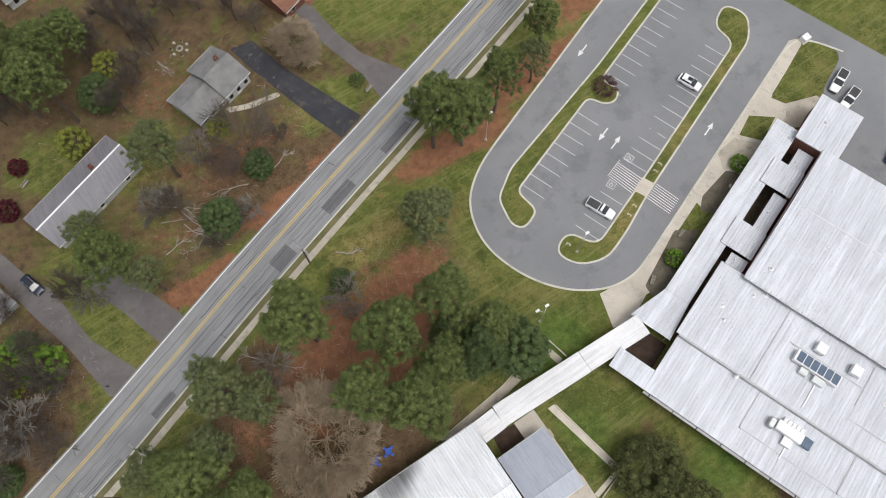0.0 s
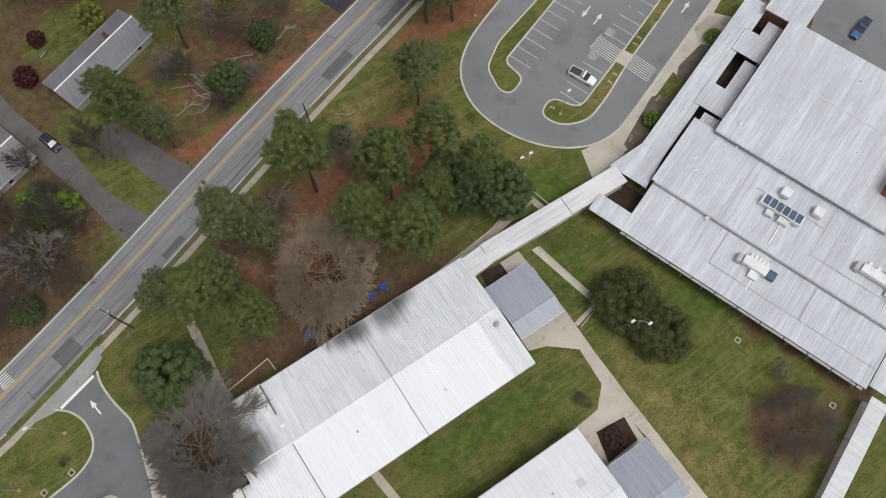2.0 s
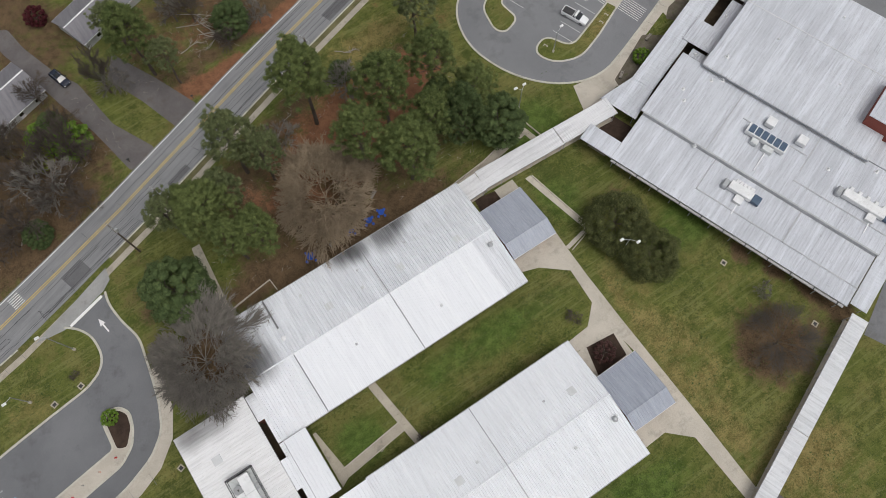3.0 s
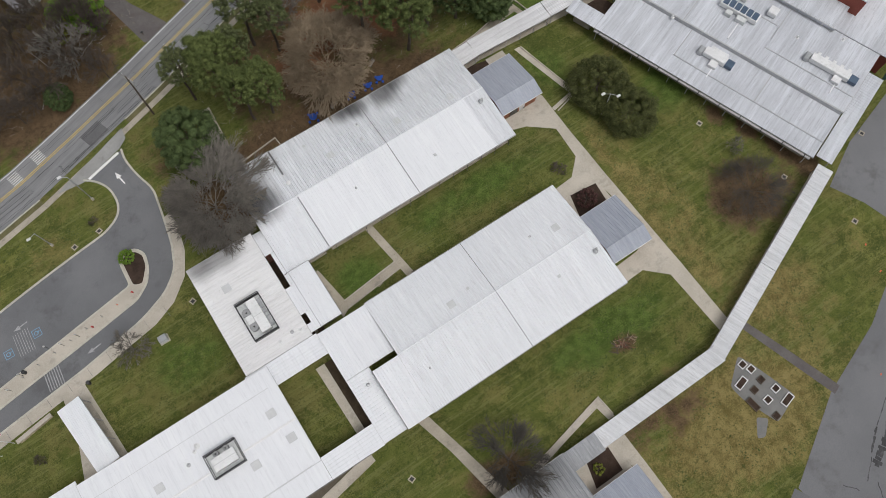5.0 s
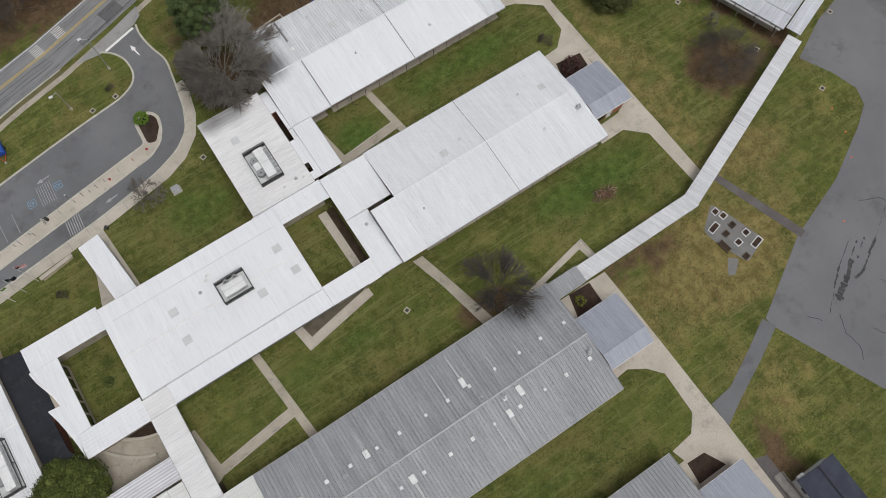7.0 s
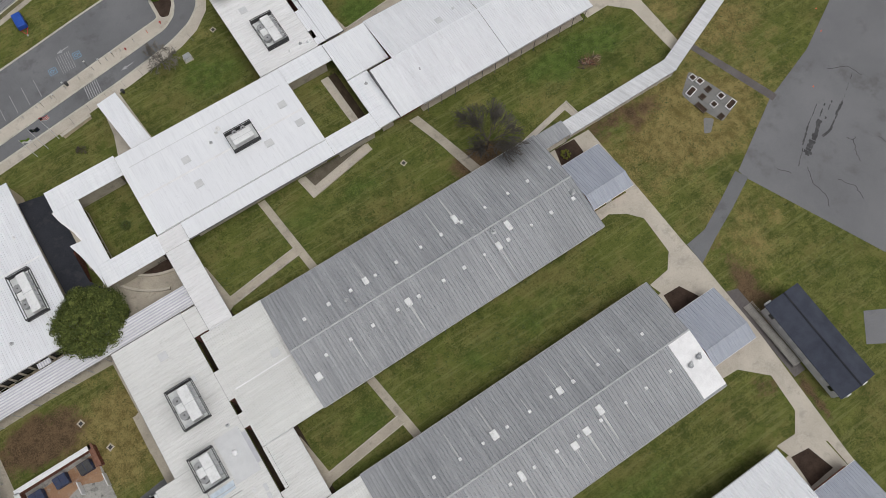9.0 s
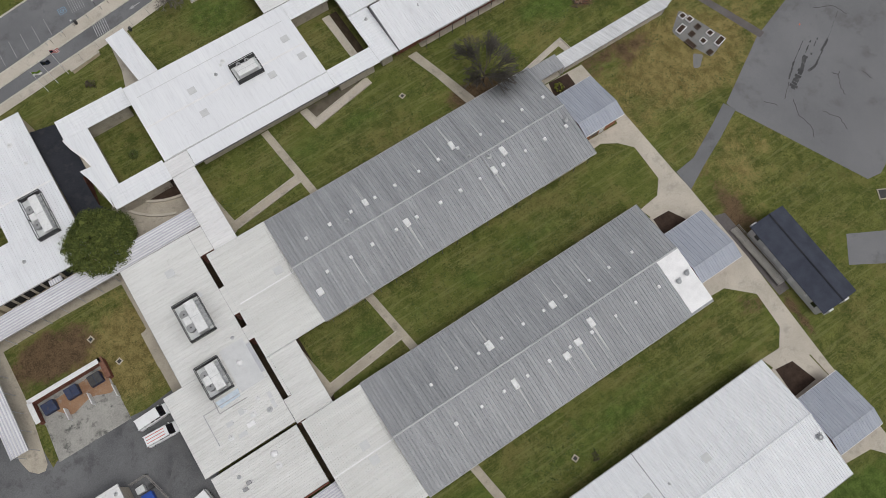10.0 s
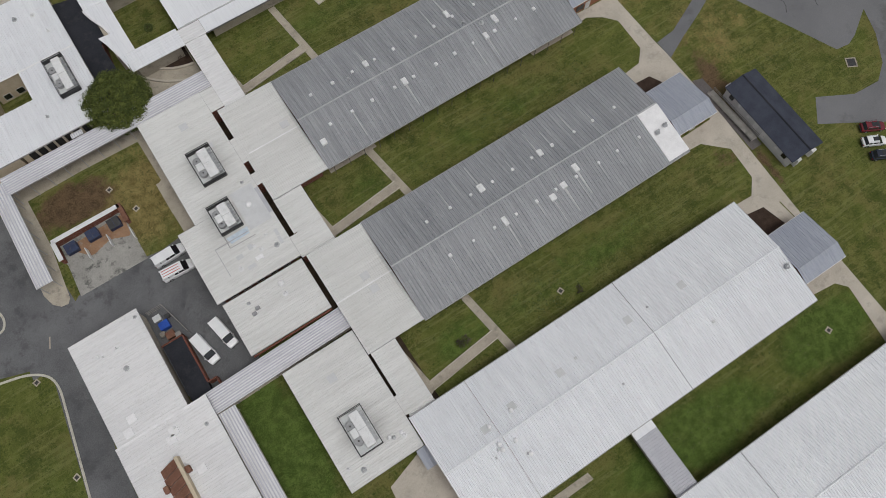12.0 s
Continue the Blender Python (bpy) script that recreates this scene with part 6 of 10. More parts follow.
# ---- covered walks ----
def covered_walk(name, label, outline, z, axis_pts, ribs, material, post_pts, width):
    """A canopy along a line: sheet with ribs, edge beams, posts."""
    (ax, ay), (bx, by) = axis_pts
    L = math.hypot(bx - ax, by - ay)
    c, s = (bx - ax) / L, (by - ay) / L
    tr = lambda u, v: (ax + u * c - v * s, ay + u * s + v * c)
    host = thing(name, label, "covered walk", at=(ax, ay, land(ax, ay)))
    part("roof", ribbed(0, L, -width / 2, width / 2, lambda x, y: z, ribs[0], ribs[1], 0.1, 0.05, 0.12, tr), material, host)
    if material in (canopy_x, canopy_y) and ribs[0] == 0 and name != "front_canopy":
        cor, k = Solid(), int(width / 0.44)
        for i in range(k):
            v = -width / 2 + (i + 0.5) * width / k
            cor.box(0.02, L - 0.02, v - 0.09, v + 0.09, z - 0.02, z + 0.075, tr)
        part("corrugation", cor, rib_lilac, host)
    for sgn in (-1, 1):
        part("edge_beam", Solid().box(0, L, sgn * width / 2 - 0.05, sgn * width / 2 + 0.05, z - 0.28, z - 0.04, tr), fascia_m, host)
    n = max(1, int(L / 3.4))
    for i in range(n + 1):
        for sgn in (-1, 1):
            x, y = tr(0.4 + (L - 0.8) * i / n, sgn * (width / 2 - 0.25))
            part("post", Solid().tube((x, y, land(x, y) - 0.1), (x, y, z - 0.1), 0.07, 0.07, 6), fascia_m, host)
    lay("walk_floor", [tr(0, -width / 2 + 0.3), tr(L, -width / 2 + 0.3), tr(L, width / 2 - 0.3), tr(0, width / 2 - 0.3)], concrete_dull, 0.09, "concrete floor of the covered walk", category="walkway")
    return host, tr


covered_walk("covered_walk", "white covered walk linking the wing and the north building", None, 0.75, ((31.8, 4.4), (44.0, 4.0)), (1, 0.5), canopy_x, None, 3.8)
covered_walk("covered_walk", "white covered walk linking the wing and the north building", None, 0.68, ((14.4, 5.0), (31.7, 4.4)), (1, 0.5), canopy_x, None, 3.9)
covered_walk("covered_walk", "short white covered walk at the wing's corner", None, 0.85, ((10.2, 4.6), (14.3, 4.8)), (1, 0.5), canopy_x, None, 3.8)
covered_walk("covered_walk", "white ribbed covered walk along the playground", None, 1.15, ((54.0, -52.4), (32.4, -60.9)), (1, 0.45), canopy_b, None, 2.9)
covered_walk("covered_walk", "white ribbed covered walk along the playground", None, 1.2, ((32.3, -60.95), (14.6, -67.9)), (1, 0.45), canopy_b, None, 2.9)
covered_walk("covered_walk", "white ribbed covered walk to the grey wing", None, 1.45, ((15.2, -67.9), (-10.6, -68.0)), (1, 0.45), canopy_b, None, 3.0)
covered_walk("covered_walk", "grey ribbed canopy at the grey wing's corner", None, 2.6, ((-10.7, -68.1), (-16.8, -68.1)), (1, 0.5), grey_y, None, 3.2)
covered_walk("covered_walk", "white ribbed canopy across the west courtyard", None, 2.4, ((-125.0, -58.5), (-83.95, -58.35)), (0, 0.42), canopy_x, None, 3.95)
covered_walk("covered_walk", "white ribbed canopy along the service lane", None, 2.35, ((-126.2, -79.6), (-126.0, -57.4)), (0, 0.42), canopy_y, None, 3.0)
covered_walk("covered_walk", "white ribbed canopy between the cream buildings", None, 2.4, ((-112.2, -113.4), (-85.4, -112.8)), (0, 0.42), canopy_x, None, 4.0)
covered_walk("covered_walk", "white ribbed canopy along the hall", None, 2.35, ((-109.9, -150), (-109.9, -115.6)), (0, 0.42), canopy_y, None, 3.0)
covered_walk("front_canopy", "white ribbed canopy from drop-off to main entrance", None, 2.4, ((-79.6, -15.4), (-78.1, -27.9)), (0, 0.3), smooth_white, None, 4.0)
covered_walk("link_canopy", "short white canopy joining the west building", None, 2.5, ((-109.5, -55.3), (-109.5, -56.3)), (0, 0.42), canopy_y, None, 2.2)
lay("path", [(-81.6, -12.6), (-77.4, -12.0), (-76.0, -28), (-84.4, -28.2), (-82.2, -20)], concrete, 0.085, "pale concrete entrance walk", category="path")

# ---- north building ----
nb_low = block("north_building", "broad weathered white-roofed north building", [(33.0, 44.3, -65.0, -17.2), (33.0, 36.8, -17.2, -10.4)], 1.15, old_white, 0, 0.6, 1.5, turn=B, wall_m=concrete_dull, rise=0.035)
edges(nb_low, [(33.0, 44.3, -65.0, -17.2)], 1.15, fascia_m, B)
part("gutter_walk", Solid().box(32.5, 32.94, -64.6, -17.4, 0.62, 0.86, B), fascia_m, nb_low)
for i in range(11):
    part("bracket", Solid().box(32.4, 32.95, -63.6 + 4.5 * i, -63.4 + 4.5 * i, 0.6, 0.9, B), dark_metal, nb_low)
nb_mid = block("north_building", "weathered white-roofed middle part of the north building", [(44.42, 60.0, -65.2, -16.6)], 1.75, old_white, 0, 0.6, 0.4, turn=B, rise=0.035)
edges(nb_mid, [(44.42, 60.0, -65.2, -16.6)], 1.75, fascia_m, B)
posts(nb_low, [B(33.3, -64 + 4.2 * i) for i in range(12)], 1.0, 0.09)
gym = thing("gymnasium", "large gymnasium with white ridged roof and red wall", "school building", at=(*B(75, -40), land(*B(75, -40))))
part("wall", Solid().box(60.3, 88.6, -55.4, -21.4, -4.8, 2.75, B), gym_brick, gym)
part("wall", Solid().box(60.6, 88.4, -67.2, -55.45, -4.8, 1.7, B), gym_brick, gym)
part("roof_slope", ribbed(59.3, 76.2, -55.5, -21.0, lambda x, y: 2.9 + (x - 59.3) * 0.05, 0, 0.6, 0.12, 0.035, 0.16, B), old_white, gym)
part("roof_slope", ribbed(76.2, 89.0, -55.5, -21.0, lambda x, y: 3.74 - (x - 76.2) * 0.05, 0, 0.6, 0.12, 0.035, 0.16, B), old_white, gym)
part("ridge_cap", Solid().box(76.1, 76.3, -55.5, -21.0, 3.7, 3.83, B), patch_grey, gym)
part("lower_roof", ribbed(60.1, 89.0, -68.0, -55.6, lambda x, y: 1.9, 0, 0.6, 0.12, 0.035, 0.16, B), old_white, gym)
part("roof_tower", Solid().box(65.2, 74.5, -57.4, -51.0, 1.5, 6.2, B), gym_brick, gym, "red stage tower wall")
part("tower_roof", ribbed(65.0, 74.7, -57.6, -50.8, lambda x, y: 6.3, 0, 0.6, 0.12, 0.06, 0.12, B), old_white, gym)
part("side_sheet", Solid().box(59.5, 59.68, -55.5, -21.0, 1.7, 2.74, B), old_white, gym)
part("gutter", Solid().soft(59.12, 59.29, -55.5, -21.0, 2.74, 2.9, 0.03, B), patch_grey, gym)
part("apron_flashing", Solid().box(59.2, 59.48, -55.5, -21.0, 1.86, 1.9, B), seam_grey, gym)
part("fascia", Solid().box(59.3, 89.0, -20.98, -20.9, 2.5, 3.0, B), seam_grey, gym)
for i in range(5):
    part("green_fascia", Solid().box(56.4 + 5.2 * i, 61.3 + 5.2 * i, -68.6, -68.05, 0.6, 1.9, B), teal, gym)
annex = block("north_annex", "white-roofed annex at the gymnasium corner", [(89.1, 100.2, -24.2, -15.7)], 2.0, old_white, 0, 0.6, 0.4, turn=B)
edges(annex, [(89.1, 100.2, -24.2, -15.7)], 2.0, fascia_m, B)


def tilted_canopy(label, u0, u1, v0, v1, z, axis, turn=B):
    host = thing("entrance_canopy", label, "canopy", "canopies of the north building", at=(*turn((u0 + u1) / 2, (v0 + v1) / 2), land(*turn(u0, v0))))
    part("roof", ribbed(u0, u1, v0, v1, lambda x, y: z, axis, 0.55, 0.12, 0.05, 0.14, turn), old_white, host)
    for v in (v0, v1):
        part("edge_beam", Solid().box(u0, u1, v - 0.06, v + 0.06, z - 0.3, z - 0.02, turn), fascia_m, host)
    n = max(1, int((u1 - u0) / 4.5))
    posts(host, [turn(u0 + 0.4 + (u1 - u0 - 0.8) * i / n, v) for i in range(n + 1) for v in (v0 + 0.3, v1 - 0.3)], z - 0.1, 0.09)


def splayed(u, v):
    """The canopy's end, which widens towards the covered walk."""
    return B(u, v + (50.5 - u) / 6.8 * ((v + 16) / 4.6 * 2.8 - 0.5))


tilted_canopy("long weathered white canopy before the north building", 50.5, 91.8, -16.0, -11.4, 0.3, 1)
tilted_canopy("weathered white canopy at the covered walk's end", 43.0, 50.45, -16.0, -11.4, 0.32, 1, splayed)
tilted_canopy("weathered white cross canopy", 78.4, 84.2, -20.85, -14.8, 0.55, 0)
tilted_canopy("weathered white cross canopy", 63.7, 69.6, -20.85, -14.8, 0.55, 0)
low_roofs = block("entrance_recess", "low flat-roofed recess behind the canopies", [(69.7, 78.3, -20.85, -18.2), (84.3, 89.0, -20.85, -17.7), (60.1, 63.6, -20.85, -17.5)], -0.4, old_white, 0, 0.6, 0.2, turn=B, glazing=False)
low_canopy = block("south_canopy", "ribbed canopy along the south end of the building", [(34.0, 56.0, -68.4, -65.3)], 0.9, old_white, 1, 0.6, 0.2, turn=B, wall=False)
posts(low_canopy, [B(35 + 5 * i, -68.1) for i in range(5)], 0.8, 0.08)


# ---- infill roofs between the blocks, with open light wells left between them ----
for r in ((-86.55, -83.95, -65.9, -60.95), (-85.6, -85.05, -95.25, -87.8), (-86.55, -85.55, -78.4, -72.9), (-86.55, -85.55, -83.6, -81.1), (-86.55, -85.05, -99.8, -95.3), (-85.95, -85.45, -132.5, -128.9)):
    b = block("infill_roof", "narrow cream roof between two blocks", [r], 3.1 if r[3] > -90 else 2.75, cream_x, 0, 0.6, 0.05, glazing=False)
infill = block("infill_roof", "white roof joining the first wing and the offices", [(-40.35, -38.65, -10.9, -6.2), (-39.3, -38.65, -15.6, -10.9), (-39.3, -38.45, -18.15, -15.75)], 2.2, smooth_white, 0, 0.6, 0.05, glazing=False)


# dark sheets that put the deep gaps' shade into the ground colour
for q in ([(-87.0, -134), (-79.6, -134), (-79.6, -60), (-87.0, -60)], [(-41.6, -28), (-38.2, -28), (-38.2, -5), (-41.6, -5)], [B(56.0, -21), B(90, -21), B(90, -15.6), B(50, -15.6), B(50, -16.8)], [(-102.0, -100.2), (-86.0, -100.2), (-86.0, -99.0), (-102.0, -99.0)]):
    lay("planting_bed", q, dark_ground, 0.05, "dark sheet with painted shade in the narrow light wells", category="planting bed")

# ---- roof equipment ----
def screened_unit(x0, x1, y0, y1, z, label, flip=False):
    """A packaged roof unit inside an open steel screen frame."""
    host = thing("roof_unit", label, "air conditioner", "screened roof units", at=((x0 + x1) / 2, (y0 + y1) / 2, z))
    t = 0.1
    for a in ((x0, x1, y0, y0 + t), (x0, x1, y1 - t, y1), (x0, x0 + t, y0 + t, y1 - t), (x1 - t, x1, y0 + t, y1 - t)):
        part("screen_rail", Solid().box(*a, z + 1.15, z + 1.3), dark_metal, host)
        part("screen_rail", Solid().box(*a, z + 0.02, z + 0.12), dark_metal, host)
    for x in (x0 + t / 2, x1 - t / 2):
        for y in (y0 + t / 2, (y0 + y1) / 2, y1 - t / 2):
            part("screen_post", Solid().box(x - 0.05, x + 0.05, y - 0.05, y + 0.05, z, z + 1.16), dark_metal, host)
    if not flip:
        part("screen_panel", Solid().box(x0 + 0.1, x1 - 0.1, y1 - 0.22, y1 - 0.14, z + 0.1, z + 1.1), dark_metal, host)
        part("screen_panel", Solid().box(x0 + 0.1, x1 - 0.1, y0 + 0.14, y0 + 0.18, z + 0.1, z + 1.1), dark_metal, host)
    part("platform", Solid().box(x0 + 0.1, x1 - 0.1, y0 + 0.25, y1 - 0.25, z + 0.0, z + 0.07), unit_metal, host)
    w, d = x1 - x0, y1 - y0
    long_y = d > w
    if long_y:
        bx0, bx1, by0, by1 = x0 + w * 0.40, x1 - w * 0.20, y0 + 0.6, y1 - 0.6
    else:
        bx0, bx1, by0, by1 = x0 + 0.7, x1 - 0.7, y0 + d * 0.2, y1 - d * 0.28
    body = part("casing", Solid().soft(bx0, bx1, by0, by1, z + 0.1, z + 1.25, 0.06), white_metal, host)
    part("seam", Solid().box(bx0 - 0.005, bx1 + 0.005, (by0 + by1) / 2 - 0.03, (by0 + by1) / 2 + 0.03, z + 0.3, z + 1.26), seam_grey, body)
    for k in (0.28, 0.72):
        fx, fy = ((x0 + w * 0.25, by0 + (by1 - by0) * k) if long_y else (bx0 + (bx1 - bx0) * k, y1 - d * 0.17))
        r = 0.78 if long_y else 0.5
        fan = part("fan", Solid().tube((fx, fy, z + 0.2), (fx, fy, z + 0.95), r, r * 0.96, 14), fan_grey, host)
        part("fan_hub", Solid().tube((fx, fy, z + 0.95), (fx, fy, z + 1.02), 0.16, 0.12, 8), dark_metal, fan)
    if long_y:
        part("intake_hood", Solid().soft(x0 + w * 0.12, bx0 - 0.02, (by0 + by1) / 2 - 0.75, (by0 + by1) / 2 + 0.75, z + 0.1, z + 1.1, 0.08), white_metal, host)
        part("duct", Solid().box(bx1 + 0.02, x1 - 0.3, by0 + 0.4, by1 - 0.4, z + 0.1, z + 0.5), galvanised, host)
        for i in range(7):
            yy = by0 + 0.5 + i * (by1 - by0 - 1) / 6
            part("pipe_bracket", Solid().box(bx1 + 0.1, x1 - 0.2, yy - 0.03, yy + 0.03, z + 0.5, z + 0.9), galvanised, host)
    return host


screened_unit(-48.9, -44.4, -23.7, -16.3, 2.9, "pale roof unit inside a dark steel screen")
screened_unit(-64.6, -59.2, -39.6, -35.4, 3.2, "low roof unit inside a dark steel screen")
screened_unit(-108.5, -104.6, -48.3, -39.4, 3.25, "long pale roof unit inside a dark steel screen")
screened_unit(-94.6, -90.0, -79.0, -71.8, 3.25, "pale roof unit on the cream roof in a dark screen")
screened_unit(-96.3, -92.1, -89.1, -83.2, 3.25, "pale roof unit beside a grey roof patch")
screened_unit(-95.4, -91.2, -134.2, -126.9, 3.05, "pale roof unit on the cream roof with soot below", True)


def casing_unit(u0, u1, v0, v1, z, label, panels=0, name="roof_unit"):
    host = thing(name, label, "air conditioner", at=(*B((u0 + u1) / 2, (v0 + v1) / 2), z))
    part("curb", Solid().box(u0 + 0.15, u1 - 0.15, v0 + 0.15, v1 - 0.15, z - 0.05, z + 0.3, B), seam_grey, host)
    part("casing", Solid().soft(u0, u1, v0, v1, z + 0.3, z + 1.25, 0.1, B), white_metal, host)
    for i in range(panels):
        a = v0 + 0.25 + (v1 - v0 - 0.5) * i / panels
        b = a + (v1 - v0 - 0.5) / panels - 0.16
        part("coil_panel", Solid().box(u0 + 0.2, u1 - 0.2, a, b, z + 1.25, z + 1.32, B), solar_m, host)
    return host


u = casing_unit(51.4, 53.6, -42.4, -34.4, 1.8, "long rooftop chiller with blue-grey coil panels", 6)
for a, b in ((-37.6, -36.2), (-40.6, -38.6)):
    part("service_box", Solid().soft(50.1, 51.3, a, b, 1.85, 2.7, 0.08, B), unit_metal, u)
part("pipe_run", Solid().box(45.8, 50.1, -39.7, -39.5, 1.8, 1.98, B), patch_white, u)
casing_unit(55.0, 56.9, -38.4, -36.6, 1.8, "white cube-shaped roof ventilator")
casing_unit(55.0, 56.9, -44.8, -43.0, 1.8, "white cube-shaped roof ventilator")
for v0, v1, uu in ((-43.6, -36.2, 40.8), (-64.2, -53.4, 51.2)):
    m = casing_unit(uu - 0.9, uu + 0.9, v0 + 1.6, v1 - 1.2, 1.2 if uu < 44 else 1.8, "white packaged roof unit with ducts and hoods")
    z = 1.2 if uu < 44 else 1.8
    part("end_hood", Solid().soft(uu - 1.2, uu + 0.7, v1 - 1.2, v1, z, z + 1.0, 0.25, B), galvanised, m)
    part("coil_panel", Solid().box(uu - 0.8, uu + 0.9, v0, v0 + 1.5, z + 0.2, z + 0.95, B), solar_m, m)
    for k in range(5):
        vv = v0 + 2.2 + k * (v1 - v0 - 4.4) / 4
        part("vent_hood", Solid().soft(uu + 0.9, uu + 1.8, vv - 0.35, vv + 0.35, z + 0.1, z + 0.9, 0.1, B), white_metal, m)
    part("duct", Solid().box(uu - 2.4, uu - 0.9, v0 + 2.6, v0 + 4.2, z + 0.0, z + 0.7, B), white_metal, m)
    part("pipe_run", Solid().box(uu - 4.6, uu - 2.4, v0 + 3.0, v0 + 3.2, z + 0.0, z + 0.16, B), patch_white, m)
# raised lap seams and pipe runs on the north roofs
for host, segs, z in ((nb_mid, ((44.6, -30.5, 59.6, -30.5), (51.0, -46.5, 59.8, -46.5), (48.4, -65, 48.4, -46.5), (54.2, -46, 54.2, -33)), 1.8), (nb_low, ((36.9, -65, 36.9, -33), (36.9, -33, 44.0, -33), (36.9, -50.5, 44.0, -50.5)), 1.2)):
    for a, b, c, d in segs:
        part("lap_seam", Solid().box(min(a, c) - 0.1, max(a, c) + 0.1, min(b, d) - 0.1, max(b, d) + 0.1, z - 0.03, z + 0.07, B), seam_grey, host)
part("roof_edge_strip", Solid().soft(44.05, 44.4, -65, -17.2, 1.1, 2.05, 0.05, B), seam_grey, nb_mid)
for v in range(-55, -21):
    part("gutter_bracket", Solid().box(59.1, 59.6, v - 0.05, v + 0.05, 2.88, 2.98, B), seam_grey, gym)
for x, y in ((56.8, -1.1), (55.4, -3.1), (62.5, -2.7), (50.9, -11.6), (64.3, -3.9), (68.2, -28.7), (75.2, -34.0), (74.1, -29.2)):
    vent_pipe(nb_mid, x, y, 1.8, 0.22, 0.4, white_metal)
for uu, vv in ((63, -24), (72, -30), (82, -26), (70, -44), (84, -38)):
    x, y = B(uu, vv)
    vent_pipe(gym, x, y, 3.3, 0.24, 0.4, white_metal)
for uu, vv in ((95, -19), (74, -19), (86, -18.6), (62.5, -18.6)):
    x, y = B(uu, vv)
    vent_pipe(annex if uu > 90 else low_roofs, x, y, 2.0 if uu > 90 else -0.4, 0.35 if uu > 90 else 0.2, 0.4, white_metal)

# roof vents, curbs and patches of the grey wings; white run-off streaks below some of them
streak_m = surface("pale_runoff_streak", (0.38, 0.385, 0.39), (0.50, 0.505, 0.51), 0.6, 7.0, 0.6, wear=(0.32, 0.33, 0.34), wear_amount=0.8)
vent_white = surface("dull_white_vent", (0.62, 0.625, 0.63), (0.78, 0.785, 0.79), 0.9, 8.0, 0.55, wear=(0.42, 0.42, 0.42), wear_amount=0.5)
random.seed(11)


def roof_vents(host, fn_n, fn_s, xs, yn, ys, big, y0, y1, runs=0.15):
    for k, (row, fn, down) in enumerate(((yn, fn_n, 1), (ys, fn_s, -1))):
        for x in xs:
            s = random.uniform(0.5, 0.68)
            z = fn(x, row)
            c = part("roof_vent", Solid().soft(x - s / 2, x + s / 2, row - s / 2, row + s / 2, z - 0.1, z + 0.32, 0.07), vent_white, host)
            if random.random() < runs:
                ln, w = random.uniform(2.2, 5.2), random.uniform(0.07, 0.15)
                a, b = row + down * s / 2, row + down * min(ln, abs((y1 if down > 0 else y0) - row) - 0.3)
                q = [(x - w, a), (x + w, a), (x + w * 0.4, b), (x - w * 0.4, b)]
                part("runoff_streak", Solid().prism(q if down < 0 else q, lambda p, r, fn=fn: fn(p, r) - 0.01, lambda p, r, fn=fn: fn(p, r) + 0.02), streak_m, host)
    for x, y in big:
        fn = fn_n if y > (yn + ys) / 2 else fn_s
        z = fn(x, y)
        cw_, cl_ = random.uniform(0.45, 0.6), random.uniform(0.6, 0.9)
        part("roof_curb", Solid().soft(x - cw_, x + cw_, y - cl_, y + cl_, z - 0.1, z + 0.34, 0.1), vent_white, host)
        if random.random() > runs * 1.6:
            continue
        w = 0.26
        d = 1 if y > (yn + ys) / 2 else -1
        part("runoff_streak", Solid().prism([(x - w, y + d * 0.6), (x + w, y + d * 0.6), (x + w * 0.3, y + d * 5.4), (x - w * 0.3, y + d * 5.4)], lambda p, r: fn(p, r) - 0.01, lambda p, r: fn(p, r) + 0.02), streak_m, host)


roof_vents(w3, w3n, w3s, (-69.5, -64.8, -60.5, -55.6, -51.4, -46.4, -42.2, -38.0, -33.0, -28.1, -23.8, -19.0), -73.7, -80.9, ((-57.5, -73.6), (-38.6, -72.6), (-53.4, -80.8), (-72.3, -83.2), (-35.0, -80.9), (-31.6, -78.8)), -87.8, -66.4, 0.35)
roof_vents(w4, w4n, w4s, (-65.2, -60.3, -55.9, -51.3, -46.9, -42.7, -38.2, -33.2, -29.0, -24.0), -106.7, -114.1, ((-53.7, -106.6), (-40.9, -106.7), (-53.7, -114.1), (-41.1, -114.2), (-37.4, -112.7), (-44.0, -115.0)), -121.0, -100.0, 0.62)
roof_patch(w4, -19.5, -115.5, w4s, 4.6, 10.4, patch_white, 0.09)
for host, fn, x, y in ((w4, w4s, -18.6, -114.8), (w4, w4s, -20.6, -115.2), (w3, w3s, -18.5, -80.0), (w2, w2s, 7.6, -42.4), (w1, w1s, 8.0, -7.0), (w5, w5s, -18.4, -147.4)):
    s = Solid().tube((x, y, fn(x, y) - 0.1), (x, y, fn(x, y) + 0.5), 0.3, 0.3, 10).tube((x, y, fn(x, y) + 0.5), (x, y, fn(x, y) + 0.75), 0.5, 0.18, 10).tube((x + 0.5, y + 0.3, fn(x, y)), (x + 0.5, y + 0.3, fn(x, y) + 0.45), 0.18, 0.22, 8)
    part("exhaust_cowl", s, galvanised, host)
for x, y in ((-62.0, -74.8), (-37.3, -76.4), (-34.4, -78.4)):
    vent_pipe(w3, x, y, w3n(x, y), 0.3, 0.5)
